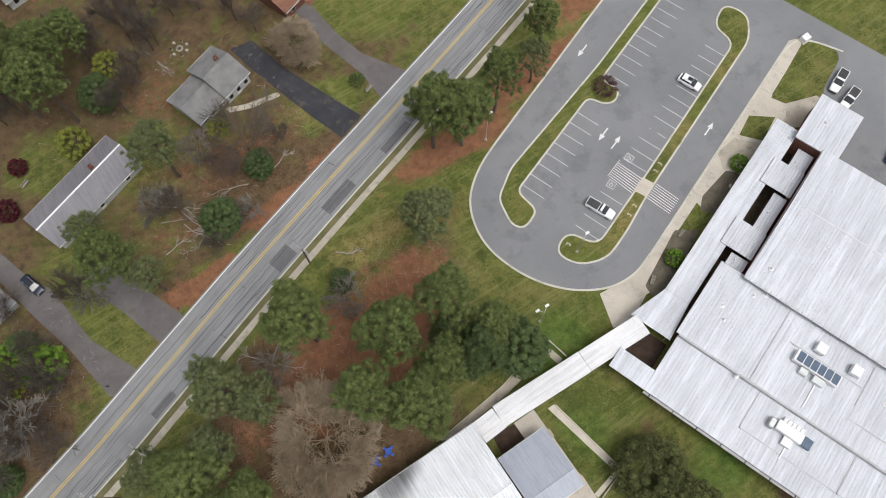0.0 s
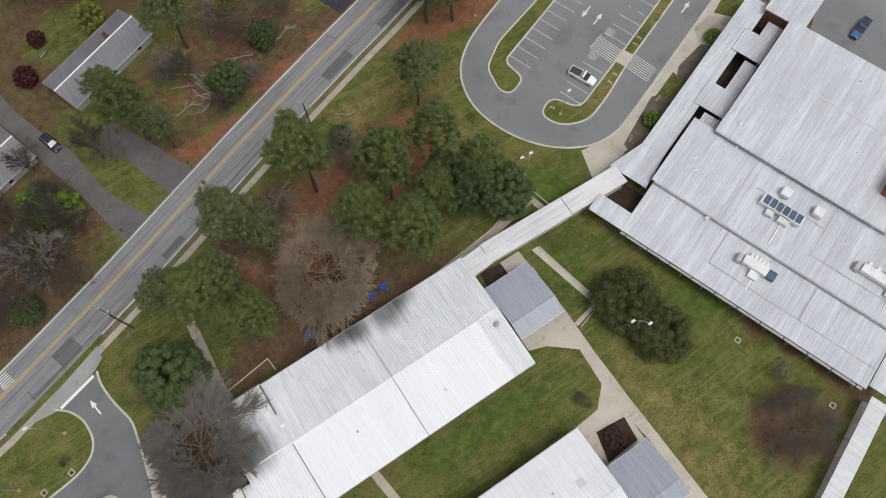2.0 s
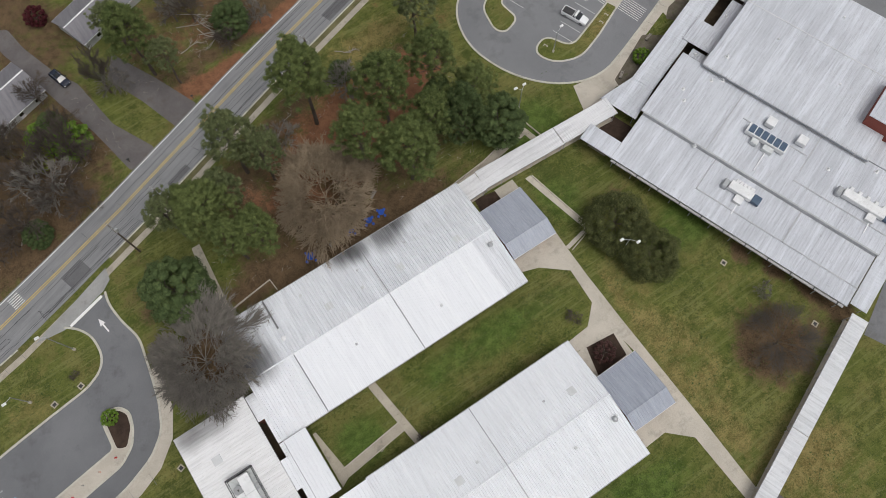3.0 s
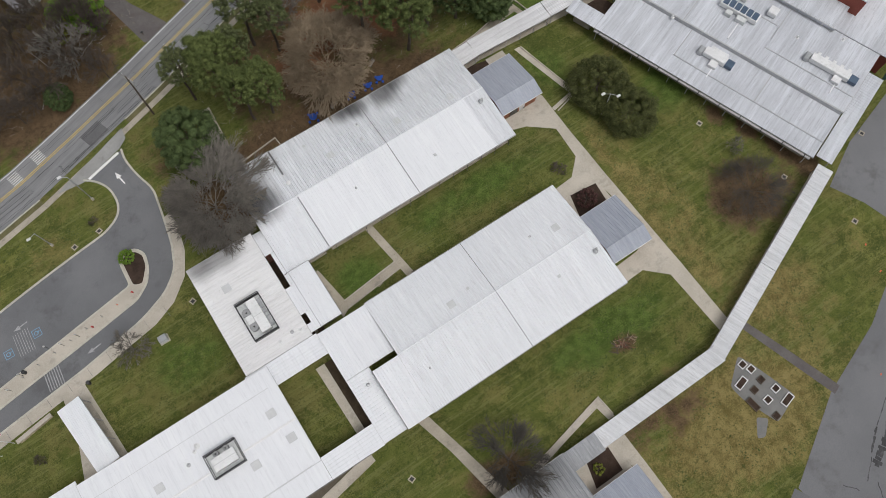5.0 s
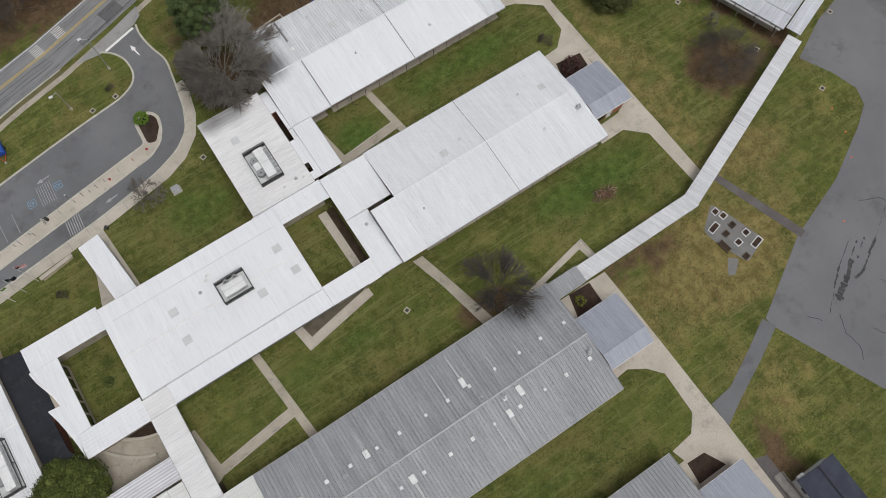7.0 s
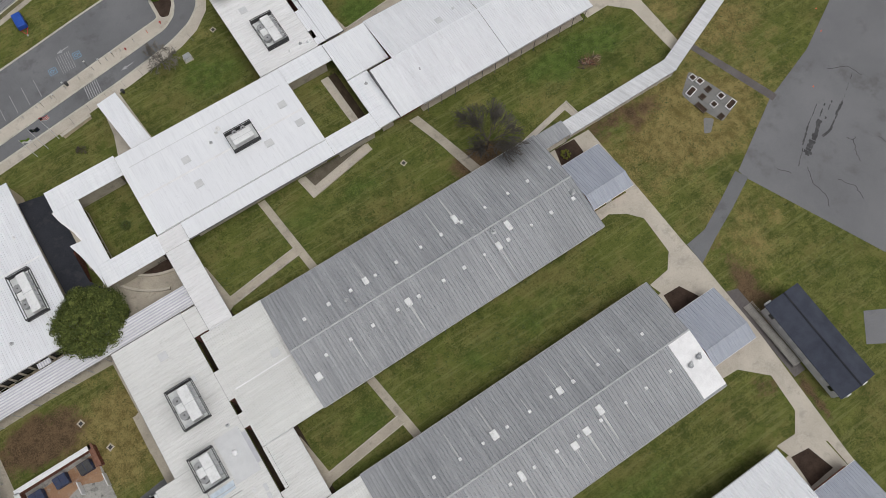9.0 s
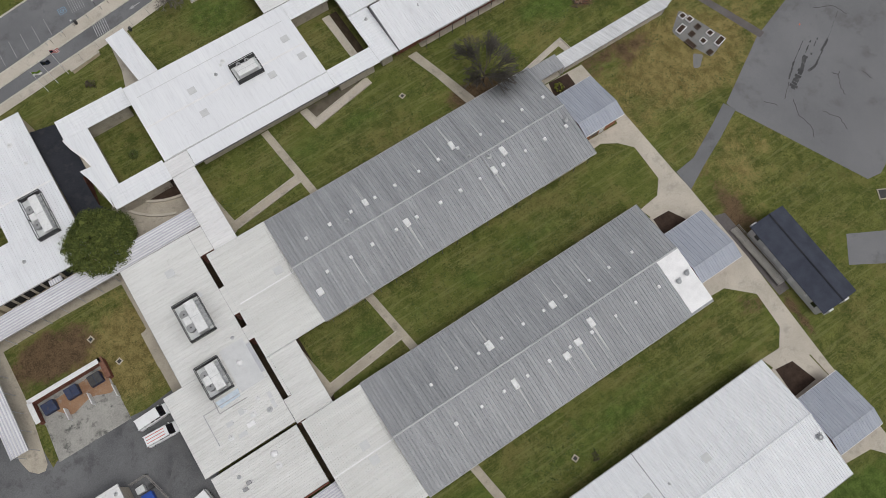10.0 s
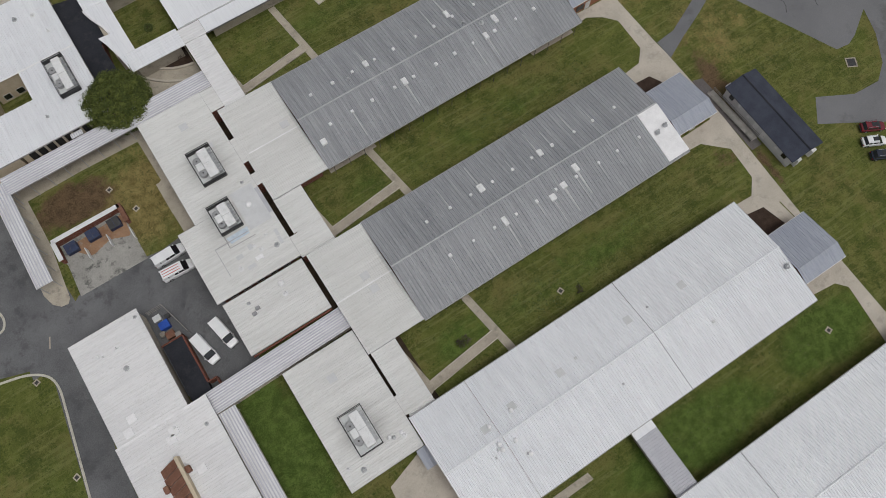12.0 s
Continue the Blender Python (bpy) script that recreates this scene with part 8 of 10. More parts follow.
# ---- vehicles ----
def vehicle(kind, paint, label, at, turn, lift=0.05):
    """kind: pickup, suv, van or car; the nose points along +x."""
    L, W, H = {"pickup": (5.7, 1.95, 1.85), "suv": (4.7, 1.85, 1.65), "van": (5.9, 2.0, 2.2), "car": (4.6, 1.8, 1.45)}[kind]
    host = thing(kind if kind != "suv" else "car", label, "vehicle" if kind != "car" else "car", "vehicles")
    hw, z0, belt = W / 2, 0.3, {"pickup": 1.1, "suv": 1.0, "van": 1.25, "car": 0.92}[kind]

    def loft(sections):
        """Rounded cross-sections (x, half width, bottom, top) joined along x."""
        s, m = Solid(), 8
        for x, w, b, t in sections:
            c = min(0.16, w * 0.3, (t - b) * 0.4)
            s.v += [(x, -w, b), (x, -w, t - c), (x, -w + c, t), (x, -c, t + 0.02), (x, c, t + 0.02), (x, w - c, t), (x, w, t - c), (x, w, b)]
        k = len(sections)
        for i in range(k - 1):
            s.f += [(i * m + j, i * m + (j + 1) % m, (i + 1) * m + (j + 1) % m, (i + 1) * m + j) for j in range(m)]
        s.f += [tuple(range(m))[::-1], tuple(range((k - 1) * m, k * m))]
        return s

    h = L / 2
    hood = {"pickup": 0.27, "suv": 0.25, "van": 0.18, "car": 0.27}[kind] * L
    nose_t = belt - 0.12
    body = loft([(-h, hw * 0.9, z0 + 0.1, belt - 0.06), (-h + 0.12, hw * 0.98, z0, belt), (h - hood, hw, z0, belt), (h - 0.5, hw * 0.96, z0, nose_t), (h - 0.1, hw * 0.86, z0 + 0.05, nose_t - 0.14), (h, hw * 0.74, z0 + 0.15, nose_t - 0.32)])
    part("body", body, paint, host)
    back = {"pickup": -0.05 * L, "suv": -h + 0.3, "van": -h + 0.1, "car": -h + 0.75}[kind]
    front = h - hood
    gl = part("cabin_glass", loft([(back + 0.02, hw * 0.86, belt - 0.02, belt + 0.05), (back + 0.3, hw * 0.85, belt - 0.02, H - 0.1), (front - 0.75, hw * 0.85, belt - 0.02, H - 0.1), (front + 0.05, hw * 0.86, belt - 0.02, belt + 0.05)]), glass_m, host)
    rw = hw * (0.9 if kind == "van" else 0.82)
    part("roof", loft([(back + (0.05 if kind == "van" else 0.34), rw, H - 0.13, H - 0.04), (back + 0.7, rw, H - 0.13, H), (front - 1.2, rw, H - 0.13, H), (front - 0.8, rw * 0.97, H - 0.13, H - 0.05)]), paint, host)
    for s in (-1, 1):
        for x in ([back + 0.45, (back + front - 0.8) / 2, front - 0.85] if kind != "van" else [back + 0.4, back + 1.6, front - 1.9, front - 0.8]):
            w_ = 0.09 if kind != "van" or x > front - 2.2 else 1.05
            part("pillar", Solid().box(x - w_ / 2, x + w_ / 2, s * hw * 0.855 - 0.02, s * hw * 0.855 + 0.02, belt - 0.02, H - 0.08), paint, host)
        part("mirror", Solid().soft(front - 0.55, front - 0.35, min(s * hw, s * (hw + 0.2)), max(s * hw, s * (hw + 0.2)), belt, belt + 0.18, 0.04), paint, host)
        part("headlight", Solid().soft(h - 0.3, h - 0.05, min(s * hw * 0.45, s * hw * 0.8), max(s * hw * 0.45, s * hw * 0.8), nose_t - 0.32, nose_t - 0.16, 0.03), lamp_glass, host)
        part("tail_light", Solid().box(-h - 0.01, -h + 0.1, min(s * hw * 0.66, s * hw * 0.88), max(s * hw * 0.66, s * hw * 0.88), belt - 0.4, belt - 0.1), lamp_red, host)
        for x in (-h * 0.62, h * 0.64):
            t = part("wheel", Solid().tube((x, s * (hw - 0.24), 0.34), (x, s * (hw + 0.01), 0.34), 0.34, 0.34, 16), tyre_m, host)
            part("rim", Solid().tube((x, s * (hw + 0.0), 0.34), (x, s * (hw + 0.025), 0.34), 0.21, 0.18, 12), galvanised, t)
    part("bumper", Solid().soft(h - 0.08, h + 0.06, -hw * 0.72, hw * 0.72, 0.38, 0.58, 0.04), dark_metal, host)
    part("bumper", Solid().soft(-h - 0.1, -h + 0.04, -hw * 0.85, hw * 0.85, 0.4, 0.6, 0.04), dark_metal, host)
    if kind == "pickup":
        part("bed_liner", Solid().soft(-h + 0.12, back - 0.1, -hw * 0.84, hw * 0.84, belt - 0.02, belt + 0.04, 0.03), dark_metal, host)
        for s in (-1, 1):
            part("bed_rail", Solid().soft(-h + 0.05, back, s * hw * 0.92 - 0.07, s * hw * 0.92 + 0.07, belt - 0.05, belt + 0.12, 0.03), paint, host)
        part("tailgate", Solid().soft(-h, -h + 0.12, -hw * 0.86, hw * 0.86, belt - 0.3, belt + 0.12, 0.03), paint, host)
    if kind == "suv":
        part("sunroof", Solid().box(-0.7, 0.35, -0.42, 0.42, H + 0.005, H + 0.03), glass_m, host)
        for s in (-1, 1):
            part("roof_rail", Solid().tube((-1.4, s * 0.62, H + 0.05), (0.4, s * 0.62, H + 0.05), 0.03, 0.03, 5), galvanised, host)
    if kind == "van":
        for x in (-2.0, -1.0, 0.0, 1.0):
            part("roof_rib", Solid().box(x - 0.03, x + 0.03, -hw * 0.7, hw * 0.7, H, H + 0.03), paint, host)
    host.matrix_basis = pose(at[0], at[1], land(*at) + lift, 0, 0, turn)
    return host


vehicle("pickup", car_white, "white pickup truck with dark bed, parked in a stall", (52.2, 25.6), -67)
vehicle("suv", car_white, "white car with dark sunroof, parked in a stall", (83.7, 37.3), -69)
vehicle("pickup", car_white, "white pickup truck parked on the asphalt yard", (108.5, 21.1), 202)
vehicle("pickup", car_white, "white pickup truck with dark bed in the yard", (107.4, 17.0), 196)
vehicle("pickup", car_blue, "blue pickup truck with a load, in the yard", (106.6, 3.4), 196)
vehicle("suv", car_navy, "dark navy car parked on a gravel drive", (-41.6, 70.6), -72)
vehicle("van", car_white, "white van parked by the kitchen building", (-106.2, -85.1), 2)
vehicle("van", car_white, "white van with red roof marks, by the kitchen", (-106.1, -88.5), -3)
vehicle("van", car_white, "white passenger van parked near the dock", (-108.6, -104.0), -78)
vehicle("van", car_white, "white passenger van parked near the dock", (-104.6, -103.2), -79)
vehicle("suv", car_maroon, "maroon car parked on the grass edge", (17.0, -135.4), -27)
vehicle("suv", car_white, "white car parked on the grass edge", (15.0, -137.8), -27)
vehicle("suv", car_navy, "dark car parked on the grass edge", (14.4, -140.8), -27)
vehicle("car", car_white, "white car half hidden by trees", (-29.2, 112.0), 35)
vx = [o for o in bpy.data.objects if o.get("label") == "white van with red roof marks, by the kitchen"][0]
for y in (-0.5, 0.0, 0.5):
    sline = part("roof_stripe", Solid().box(-2.6, 0.6, y - 0.05, y + 0.05, 2.2, 2.24), cargo_red, None)
    sline.parent = vx


# ---- lamps, poles, flags ----
def lamp_post(x, y, hgt, arms, label):
    g = land(x, y)
    host = thing("lamp_post", label, "street lamp", "lamp posts", at=(x, y, g))
    part("base", Solid().tube((x, y, g - 0.1), (x, y, g + 0.5), 0.28, 0.26, 10), concrete, host)
    part("pole", Solid().tube((x, y, g + 0.4), (x, y, g + hgt), 0.1, 0.07, 8), galvanised, host)
    for dx, dy in arms:
        part("arm", Solid().tube((x, y, g + hgt - 0.15), (x + dx, y + dy, g + hgt), 0.05, 0.05, 6), galvanised, host)
        n = math.hypot(dx, dy)
        hx, hy = x + dx * (1 + 0.35 / n), y + dy * (1 + 0.35 / n)
        part("lamp_head", Solid().soft(hx - 0.38, hx + 0.38, hy - 0.22, hy + 0.22, g + hgt - 0.04, g + hgt + 0.16, 0.06), white_metal, host)


lamp_post(42.8, 49.4, 8.0, ((1.0, 0.7),), "grey lamp post beside the access road")
lamp_post(43.6, 21.4, 7.0, ((0.9, 0.4),), "grey lamp post on the grass island")
lamp_post(-61.8, 18.8, 10.0, ((-0.9, 0.5),), "grey lamp post near the entrance drive")
lamp_post(-71.9, 14.6, 6.4, ((-0.9, -0.4),), "grey lamp post on the roadside lawn")
lamp_post(27.8, -20.0, 7.5, ((0.7, -0.9), (-0.9, 0.5)), "grey two-armed lamp post in the courtyard")
lamp_post(30.2, 14.6, 7.0, ((0.7, 0.5), (-0.6, 0.6)), "grey lamp post with several floodlights on the lawn")


def utility_pole(x, y, hgt, turn, arms):
    g = land(x, y)
    host = thing("utility_pole", "weathered wooden utility pole with cross arms", "utility pole", "utility poles", at=(x, y, g))
    part("pole", Solid().tube((x, y, g - 0.3), (x, y, g + hgt), 0.19, 0.13, 8), wood_pole, host)
    c, s = math.cos(radians(turn)), math.sin(radians(turn))
    for k in range(arms):
        z = g + hgt - 0.4 - k * 1.1
        arm = part("cross_arm", Solid().tube((x - 1.3 * c, y - 1.3 * s, z), (x + 1.3 * c, y + 1.3 * s, z), 0.08, 0.08, 5), deck_wood, host)
        for t in (-1.15, -0.6, 0.6, 1.15):
            part("insulator", Solid().tube((x + t * c, y + t * s, z + 0.06), (x + t * c, y + t * s, z + 0.28), 0.06, 0.04, 6), white_metal, arm)
    part("transformer", Solid().tube((x + 0.34, y, g + hgt - 3.0), (x + 0.34, y, g + hgt - 2.1), 0.24, 0.24, 10), galvanised, host)


utility_pole(-44.3, 28.8, 13.4, 110, 2)
utility_pole(2.0, 46.6, 7.5, 110, 1)
utility_pole(-35.3, 31.3, 12.0, 110, 1)
for (x, y), cols, hgt in (((-91.4, -14.6), "stripe", 8.0), ((-94.0, -15.4), "navy", 7.4), ((-96.4, -15.9), "green", 6.6)):
    g = land(x, y)
    fp = thing("flagpole", "white flagpole with a drooping flag", "flagpole", "flagpoles at the entrance", at=(x, y, g))
    part("pole", Solid().tube((x, y, g), (x, y, g + hgt), 0.06, 0.04, 8), white_metal, fp)
    part("finial", Solid().dome((x, y, g + hgt), 0.09, 0.12, 8), galvanised, fp)
    cols_ = {"stripe": (cargo_red, patch_white) * 3, "navy": (car_navy,) * 2, "green": (bright_leaf, patch_white)}[cols]
    for i, m in enumerate(cols_):
        h0 = 1.1 / len(cols_)
        z = g + hgt - 0.2 - i * h0
        s = Solid()
        for j in range(7):
            q = (x + 0.26 * j, y + 0.14 * math.sin(j * 1.3), -0.07 * j)
            s.v += [(q[0], q[1], z + q[2]), (q[0], q[1], z + q[2] - h0), (q[0], q[1] + 0.02, z + q[2]), (q[0], q[1] + 0.02, z + q[2] - h0)]
        for j in range(6):
            a = 4 * j
            s.f += [(a, a + 1, a + 5, a + 4), (a + 2, a + 6, a + 7, a + 3), (a, a + 4, a + 6, a + 2), (a + 1, a + 3, a + 7, a + 5)]
        part("flag_band", s, m, fp)
    if cols == "stripe":
        part("flag_canton", Solid().box(x + 0.02, x + 0.6, y - 0.12, y - 0.1, g + hgt - 0.75, g + hgt - 0.22), car_navy, fp)

# ---- small things ----
def bench(x, y, turn, label):
    b = thing("bench", label, "bench", "benches")
    for k in (-0.14, 0.02, 0.18):
        part("slat", Solid().soft(-0.9, 0.9, k, k + 0.13, 0.42, 0.47, 0.02), bench_m, b)
    for z in (0.62, 0.78):
        part("backrest", Solid().box(-0.9, 0.9, 0.34, 0.39, z, z + 0.12), bench_m, b)
    for sx in (-0.7, 0.7):
        part("leg", Solid().box(sx - 0.05, sx + 0.05, -0.12, 0.38, 0, 0.42), dark_metal, b)
        part("back_support", Solid().box(sx - 0.03, sx + 0.03, 0.39, 0.43, 0.42, 0.92), dark_metal, b)
    b.matrix_basis = pose(x, y, land(x, y) + 0.1, 0, 0, turn)


bench(*B(62.6, -8.5), 200, "weathered bench beside the planting bed")
bench(*B(51.6, -8.8), 215, "weathered bench at the pavement's end")
bench(-14.1, 10.35, 25, "weathered bench under the bare tree")
bench(30.0, 71.2, 20, "small wooden bench by the road")
bench(-34.8, 90.0, 30, "long weathered bench on the lawn")
bench(-3.0, 14.4, 30, "weathered bench beside the blue tables")


def blue_table(x, y, s):
    g = land(x, y)
    t = thing("play_table", "round blue plastic table with stools in the leaves", "table", "blue tables under the trees", at=(x, y, g))
    part("tabletop", Solid().tube((x, y, g + 0.6), (x, y, g + 0.68), 0.75 * s, 0.75 * s, 16), blue_plastic, t)
    part("pedestal", Solid().tube((x, y, g), (x, y, g + 0.6), 0.14, 0.1, 8), blue_plastic, t)
    for i in range(4):
        a = i * math.pi / 2 + 0.4
        part("seat", Solid().tube((x + math.cos(a) * 1.15 * s, y + math.sin(a) * 1.15 * s, g), (x + math.cos(a) * 1.15 * s, y + math.sin(a) * 1.15 * s, g + 0.38), 0.24, 0.26, 10), blue_plastic, t)


for x, y, s in ((-18.9, 10.4, 1.0), (-10.3, 10.6, 0.8), (-6.5, 10.45, 0.8), (-3.8, 10.6, 0.75)):
    blue_table(x, y, s)
for i, (x, y, w, d, turn, pale) in enumerate(((18.2, -71.7, 1.3, 1.2, 8, 1), (18.9, -73.1, 1.3, 1.2, 8, 1), (15.9, -74.0, 2.3, 1.2, 14, 1), (19.1, -75.4, 1.2, 1.1, 8, 0), (17.0, -76.1, 1.2, 1.1, 8, 0), (20.2, -77.9, 1.3, 1.2, 8, 1), (17.8, -78.6, 1.3, 1.2, 8, 1), (20.6, -80.4, 2.4, 1.2, 14, 1), (15.2, -77.8, 1.1, 2.4, 8, 0), (17.2, -81.4, 1.2, 1.1, 8, 0))):
    b = thing("raised_bed", "pale-framed raised garden bed with dark soil" if pale else "dark-framed raised garden bed with bare soil", "raised bed", "raised garden beds")
    m = white_metal if pale else wood_pole
    for a in ((-w / 2, w / 2, -d / 2, -d / 2 + 0.12), (-w / 2, w / 2, d / 2 - 0.12, d / 2), (-w / 2, -w / 2 + 0.12, -d / 2 + 0.12, d / 2 - 0.12), (w / 2 - 0.12, w / 2, -d / 2 + 0.12, d / 2 - 0.12)):
        part("board", Solid().box(*a, 0, 0.32), m, b)
    part("soil", Solid().box(-w / 2 + 0.12, w / 2 - 0.12, -d / 2 + 0.12, d / 2 - 0.12, 0, 0.26), mulch, b)
    b.matrix_basis = pose(x, y, land(x, y) + 0.06, 0, 0, turn)


def drain(x, y, s=1.0, turn=20, label="square concrete drain with iron grate in the grass"):
    d = thing("drain", label, "drain", "drains")
    for a in ((-s / 2, s / 2, -s / 2, -s / 2 + 0.2), (-s / 2, s / 2, s / 2 - 0.2, s / 2), (-s / 2, -s / 2 + 0.2, -s / 2 + 0.2, s / 2 - 0.2), (s / 2 - 0.2, s / 2, -s / 2 + 0.2, s / 2 - 0.2)):
        part("rim", Solid().box(*a, -0.1, 0.1), concrete_dull, d)
    part("grate", Solid().box(-s / 2 + 0.2, s / 2 - 0.2, -s / 2 + 0.2, s / 2 - 0.2, -0.1, 0.02), dark_metal, d)
    d.matrix_basis = pose(x, y, land(x, y) + 0.03, 0, 0, turn)


for x, y in ((-39.1, -56.2), (-26.0, -25.0), (42.6, -31.7), (48.7, -49.2), (53.6, -63.1), (67.9, -50.5), (-51.8, -129.0), (-17.4, -160.0), (-110.0, -66.7), (-107.4, -73.0), (-68.6, 11.9), (-63.5, 12.3), (-55.2, -9.4), (-135.7, -92.6), (-136.2, -110.8)):
    drain(x, y)
drain(24.3, -122.6, 2.1, 62, "large square concrete drain cover in the lawn")
for u_, v_ in ((70.8, 1.7), (72.6, 1.8), (62.2, 1.2), (60.0, 1.0), (99.5, 2.4), (101.5, 2.0), (48.4, 7.0)):
    x, y = B(u_, v_)
    drain(x, y, 0.9, 20, "kerb inlet box on the grass island")
for x, y, s, lab in ((-62.5, -12.8, 1.5, "grey metal utility cabinet on the lawn"), (109.8, 32.2, 1.7, "white metal utility cabinet by the kerb")):
    c = thing("utility_cabinet", lab, "cabinet", at=(x, y, land(x, y)))
    part("plinth", Solid().box(x - s * 0.6, x + s * 0.6, y - s * 0.5, y + s * 0.5, land(x, y) - 0.1, land(x, y) + 0.16), concrete, c)
    part("cabinet_body", Solid().soft(x - s / 2, x + s / 2, y - s * 0.4, y + s * 0.4, land(x, y) + 0.16, land(x, y) + 1.2, 0.06), white_metal if s > 1.6 else galvanised, c)
    part("cabinet_door", Solid().box(x - s * 0.42, x + s * 0.42, y - s * 0.4 - 0.03, y - s * 0.4, land(x, y) + 0.25, land(x, y) + 1.05), unit_metal, c)
for x, y in ((-21.6, 51.9), (-38.0, 46.4)):
    mb = thing("mailbox", "dark mailbox on a post by the drive", "mailbox", "mailboxes", at=(x, y, land(x, y)))
    part("post", Solid().box(x - 0.05, x + 0.05, y - 0.05, y + 0.05, land(x, y) - 0.1, land(x, y) + 1.0), wood_pole, mb)
    part("box", Solid().soft(x - 0.25, x + 0.25, y - 0.12, y + 0.12, land(x, y) + 1.0, land(x, y) + 1.28, 0.08), dark_metal, mb)
fr = thing("fire_pit", "round stone fire pit", "fire pit", at=(3.1, 100.8, land(3.1, 100.8)))
part("ring", strip([(3.1 + 0.6 * math.cos(a), 100.8 + 0.6 * math.sin(a)) for a in (i * math.tau / 12 for i in range(12))], 0.25, -0.05, 0.35, True), stained_concrete, fr)
for i in range(7):
    a = i * math.tau / 7
    x, y = 3.1 + 1.7 * math.cos(a), 100.8 + 1.7 * math.sin(a)
    st = thing("log_stool", "log stool round the fire pit", "stool", "stools round the fire pit", at=(x, y, land(x, y)))
    part("log", Solid().tube((x, y, land(x, y)), (x, y, land(x, y) + 0.42), 0.36, 0.34, 10), bench_m, st)
    part("cushion", Solid().tube((x, y, land(x, y) + 0.42), (x, y, land(x, y) + 0.5), 0.3, 0.26, 10), mulch if i % 2 else concrete_dull, st)
sg = thing("entrance_sign", "long low pale concrete sign wall on the lawn", "sign wall", at=(-86.4, -14.6, land(-86.4, -14.6)))
part("wall", Solid().prism([(-90.4, -15.3), (-84.2, -14.2), (-84.3, -13.7), (-90.5, -14.8)], land(-87, -15) - 0.2, land(-87, -15) + 0.9), tan_brick, sg)
part("coping", Solid().prism([(-90.6, -15.45), (-84.0, -14.3), (-84.1, -13.6), (-90.7, -14.7)], land(-87, -15) + 0.9, land(-87, -15) + 1.02), concrete, sg)
for i in range(10):
    x, y = -66.6 - 3.2 * i, -2.6 - 0.44 * i
    bl_ = thing("bollard", "short dark bollard on the median", "bollard", "bollards on the median", at=(x, y, land(x, y) + 0.13))
    part("bollard_post", Solid().tube((x, y, land(x, y) + 0.13), (x, y, land(x, y) + 1.0), 0.07, 0.06, 8), paint_orange if i == 0 else fascia_m, bl_)
    part("bollard_cap", Solid().dome((x, y, land(x, y) + 1.0), 0.07, 0.06, 8), dark_metal, bl_)
bin_ = thing("litter_bin", "round dark litter bin on the median", "litter bin", at=(-85.2, -4.6, land(-85.2, -4.6) + 0.13))
part("bin_body", Solid().tube((-85.2, -4.6, land(-85.2, -4.6) + 0.13), (-85.2, -4.6, land(-85.2, -4.6) + 1.0), 0.3, 0.34, 12), dark_metal, bin_)
part("bin_lid", Solid().dome((-85.2, -4.6, land(-85.2, -4.6) + 1.0), 0.36, 0.12, 12), dark_metal, bin_)
for x, y, r in ((3.5, -57.6, 1.9),):
    random.seed(9)
    for i in range(48):
        a, d = random.uniform(0, 6.28), random.uniform(0, r)
        px, py = x + math.cos(a) * d * 1.4, y + math.sin(a) * d * 0.7
        lg = thing("branch", "cut branch in a brush heap on the lawn", "branch", "brush heap", at=(px, py, land(px, py)))
        b2 = a + random.uniform(-1, 1)
        l2 = random.uniform(0.3, 0.9)
        part("wood", Solid().tube((px - math.cos(b2) * l2, py - math.sin(b2) * l2, land(px, py) + 0.05), (px + math.cos(b2) * l2, py + math.sin(b2) * l2, land(px, py) + random.uniform(0.05, 0.4)), 0.09, 0.04, 5), random.choice((twig_tan, rust, bark_m)), lg)

# loose sheets, pipes and patches on the kitchen roof
part("loose_sheet", Solid().prism([(-96.0, -89.7), (-91.8, -89.6), (-92.0, -90.9), (-95.6, -91.1)], 3.24, 3.3), pale_sheet, bc, "pale blue loose sheet")
for a, b in (((-96.1, -89.2), (-96.2, -91.7)), ((-96.2, -91.7), (-91.3, -91.8))):
    part("roof_pipe", Solid().tube((*a, 3.36), (*b, 3.36), 0.07, 0.07, 6), fascia_m, bc)
part("roof_patch", Solid().box(-91.4, -86.65, -89.5, -83.9, 3.16, 3.27), patch_lilac, bc)
for x, y, sx, sy in ((-95.6, -94.0, 1.2, 0.8), (-93.2, -93.3, 0.8, 1.0), (-88.1, -95.0, 0.6, 1.5), (-88.0, -93.4, 0.6, 1.2), (-90.0, -72.0, 1.2, 1.0), (-94.6, -96.6, 1.5, 0.7)):
    part("roof_patch", Solid().box(x - sx / 2, x + sx / 2, y - sy / 2, y + sy / 2, 3.18, 3.275), patch_grey, bc)
part("roof_patch", Solid().soft(-93.4, -92.0, -96.3, -95.5, 3.18, 3.4, 0.05), patch_white, bc)

# white domed vents on the far white wing
for host, fn, x, y in ((w5, w5n, -71.5, -141.3), (w5b, w5bn, -75.9, -141.5), (w5b, w5bs, -76.1, -144.6), (w5b, w5bs, -76.1, -145.6), (w5, w5s, -73.6, -145.5), (w5, w5s, -72.7, -148.5), (bh, lambda x, y: 3.05, -90.0, -134.1), (bh, lambda x, y: 3.05, -88.0, -134.4)):
    z = fn(x, y)
    part("domed_vent", Solid().tube((x, y, z - 0.1), (x, y, z + 0.3), 0.3, 0.28, 10).dome((x, y, z + 0.3), 0.38, 0.24, 10), patch_white, host)

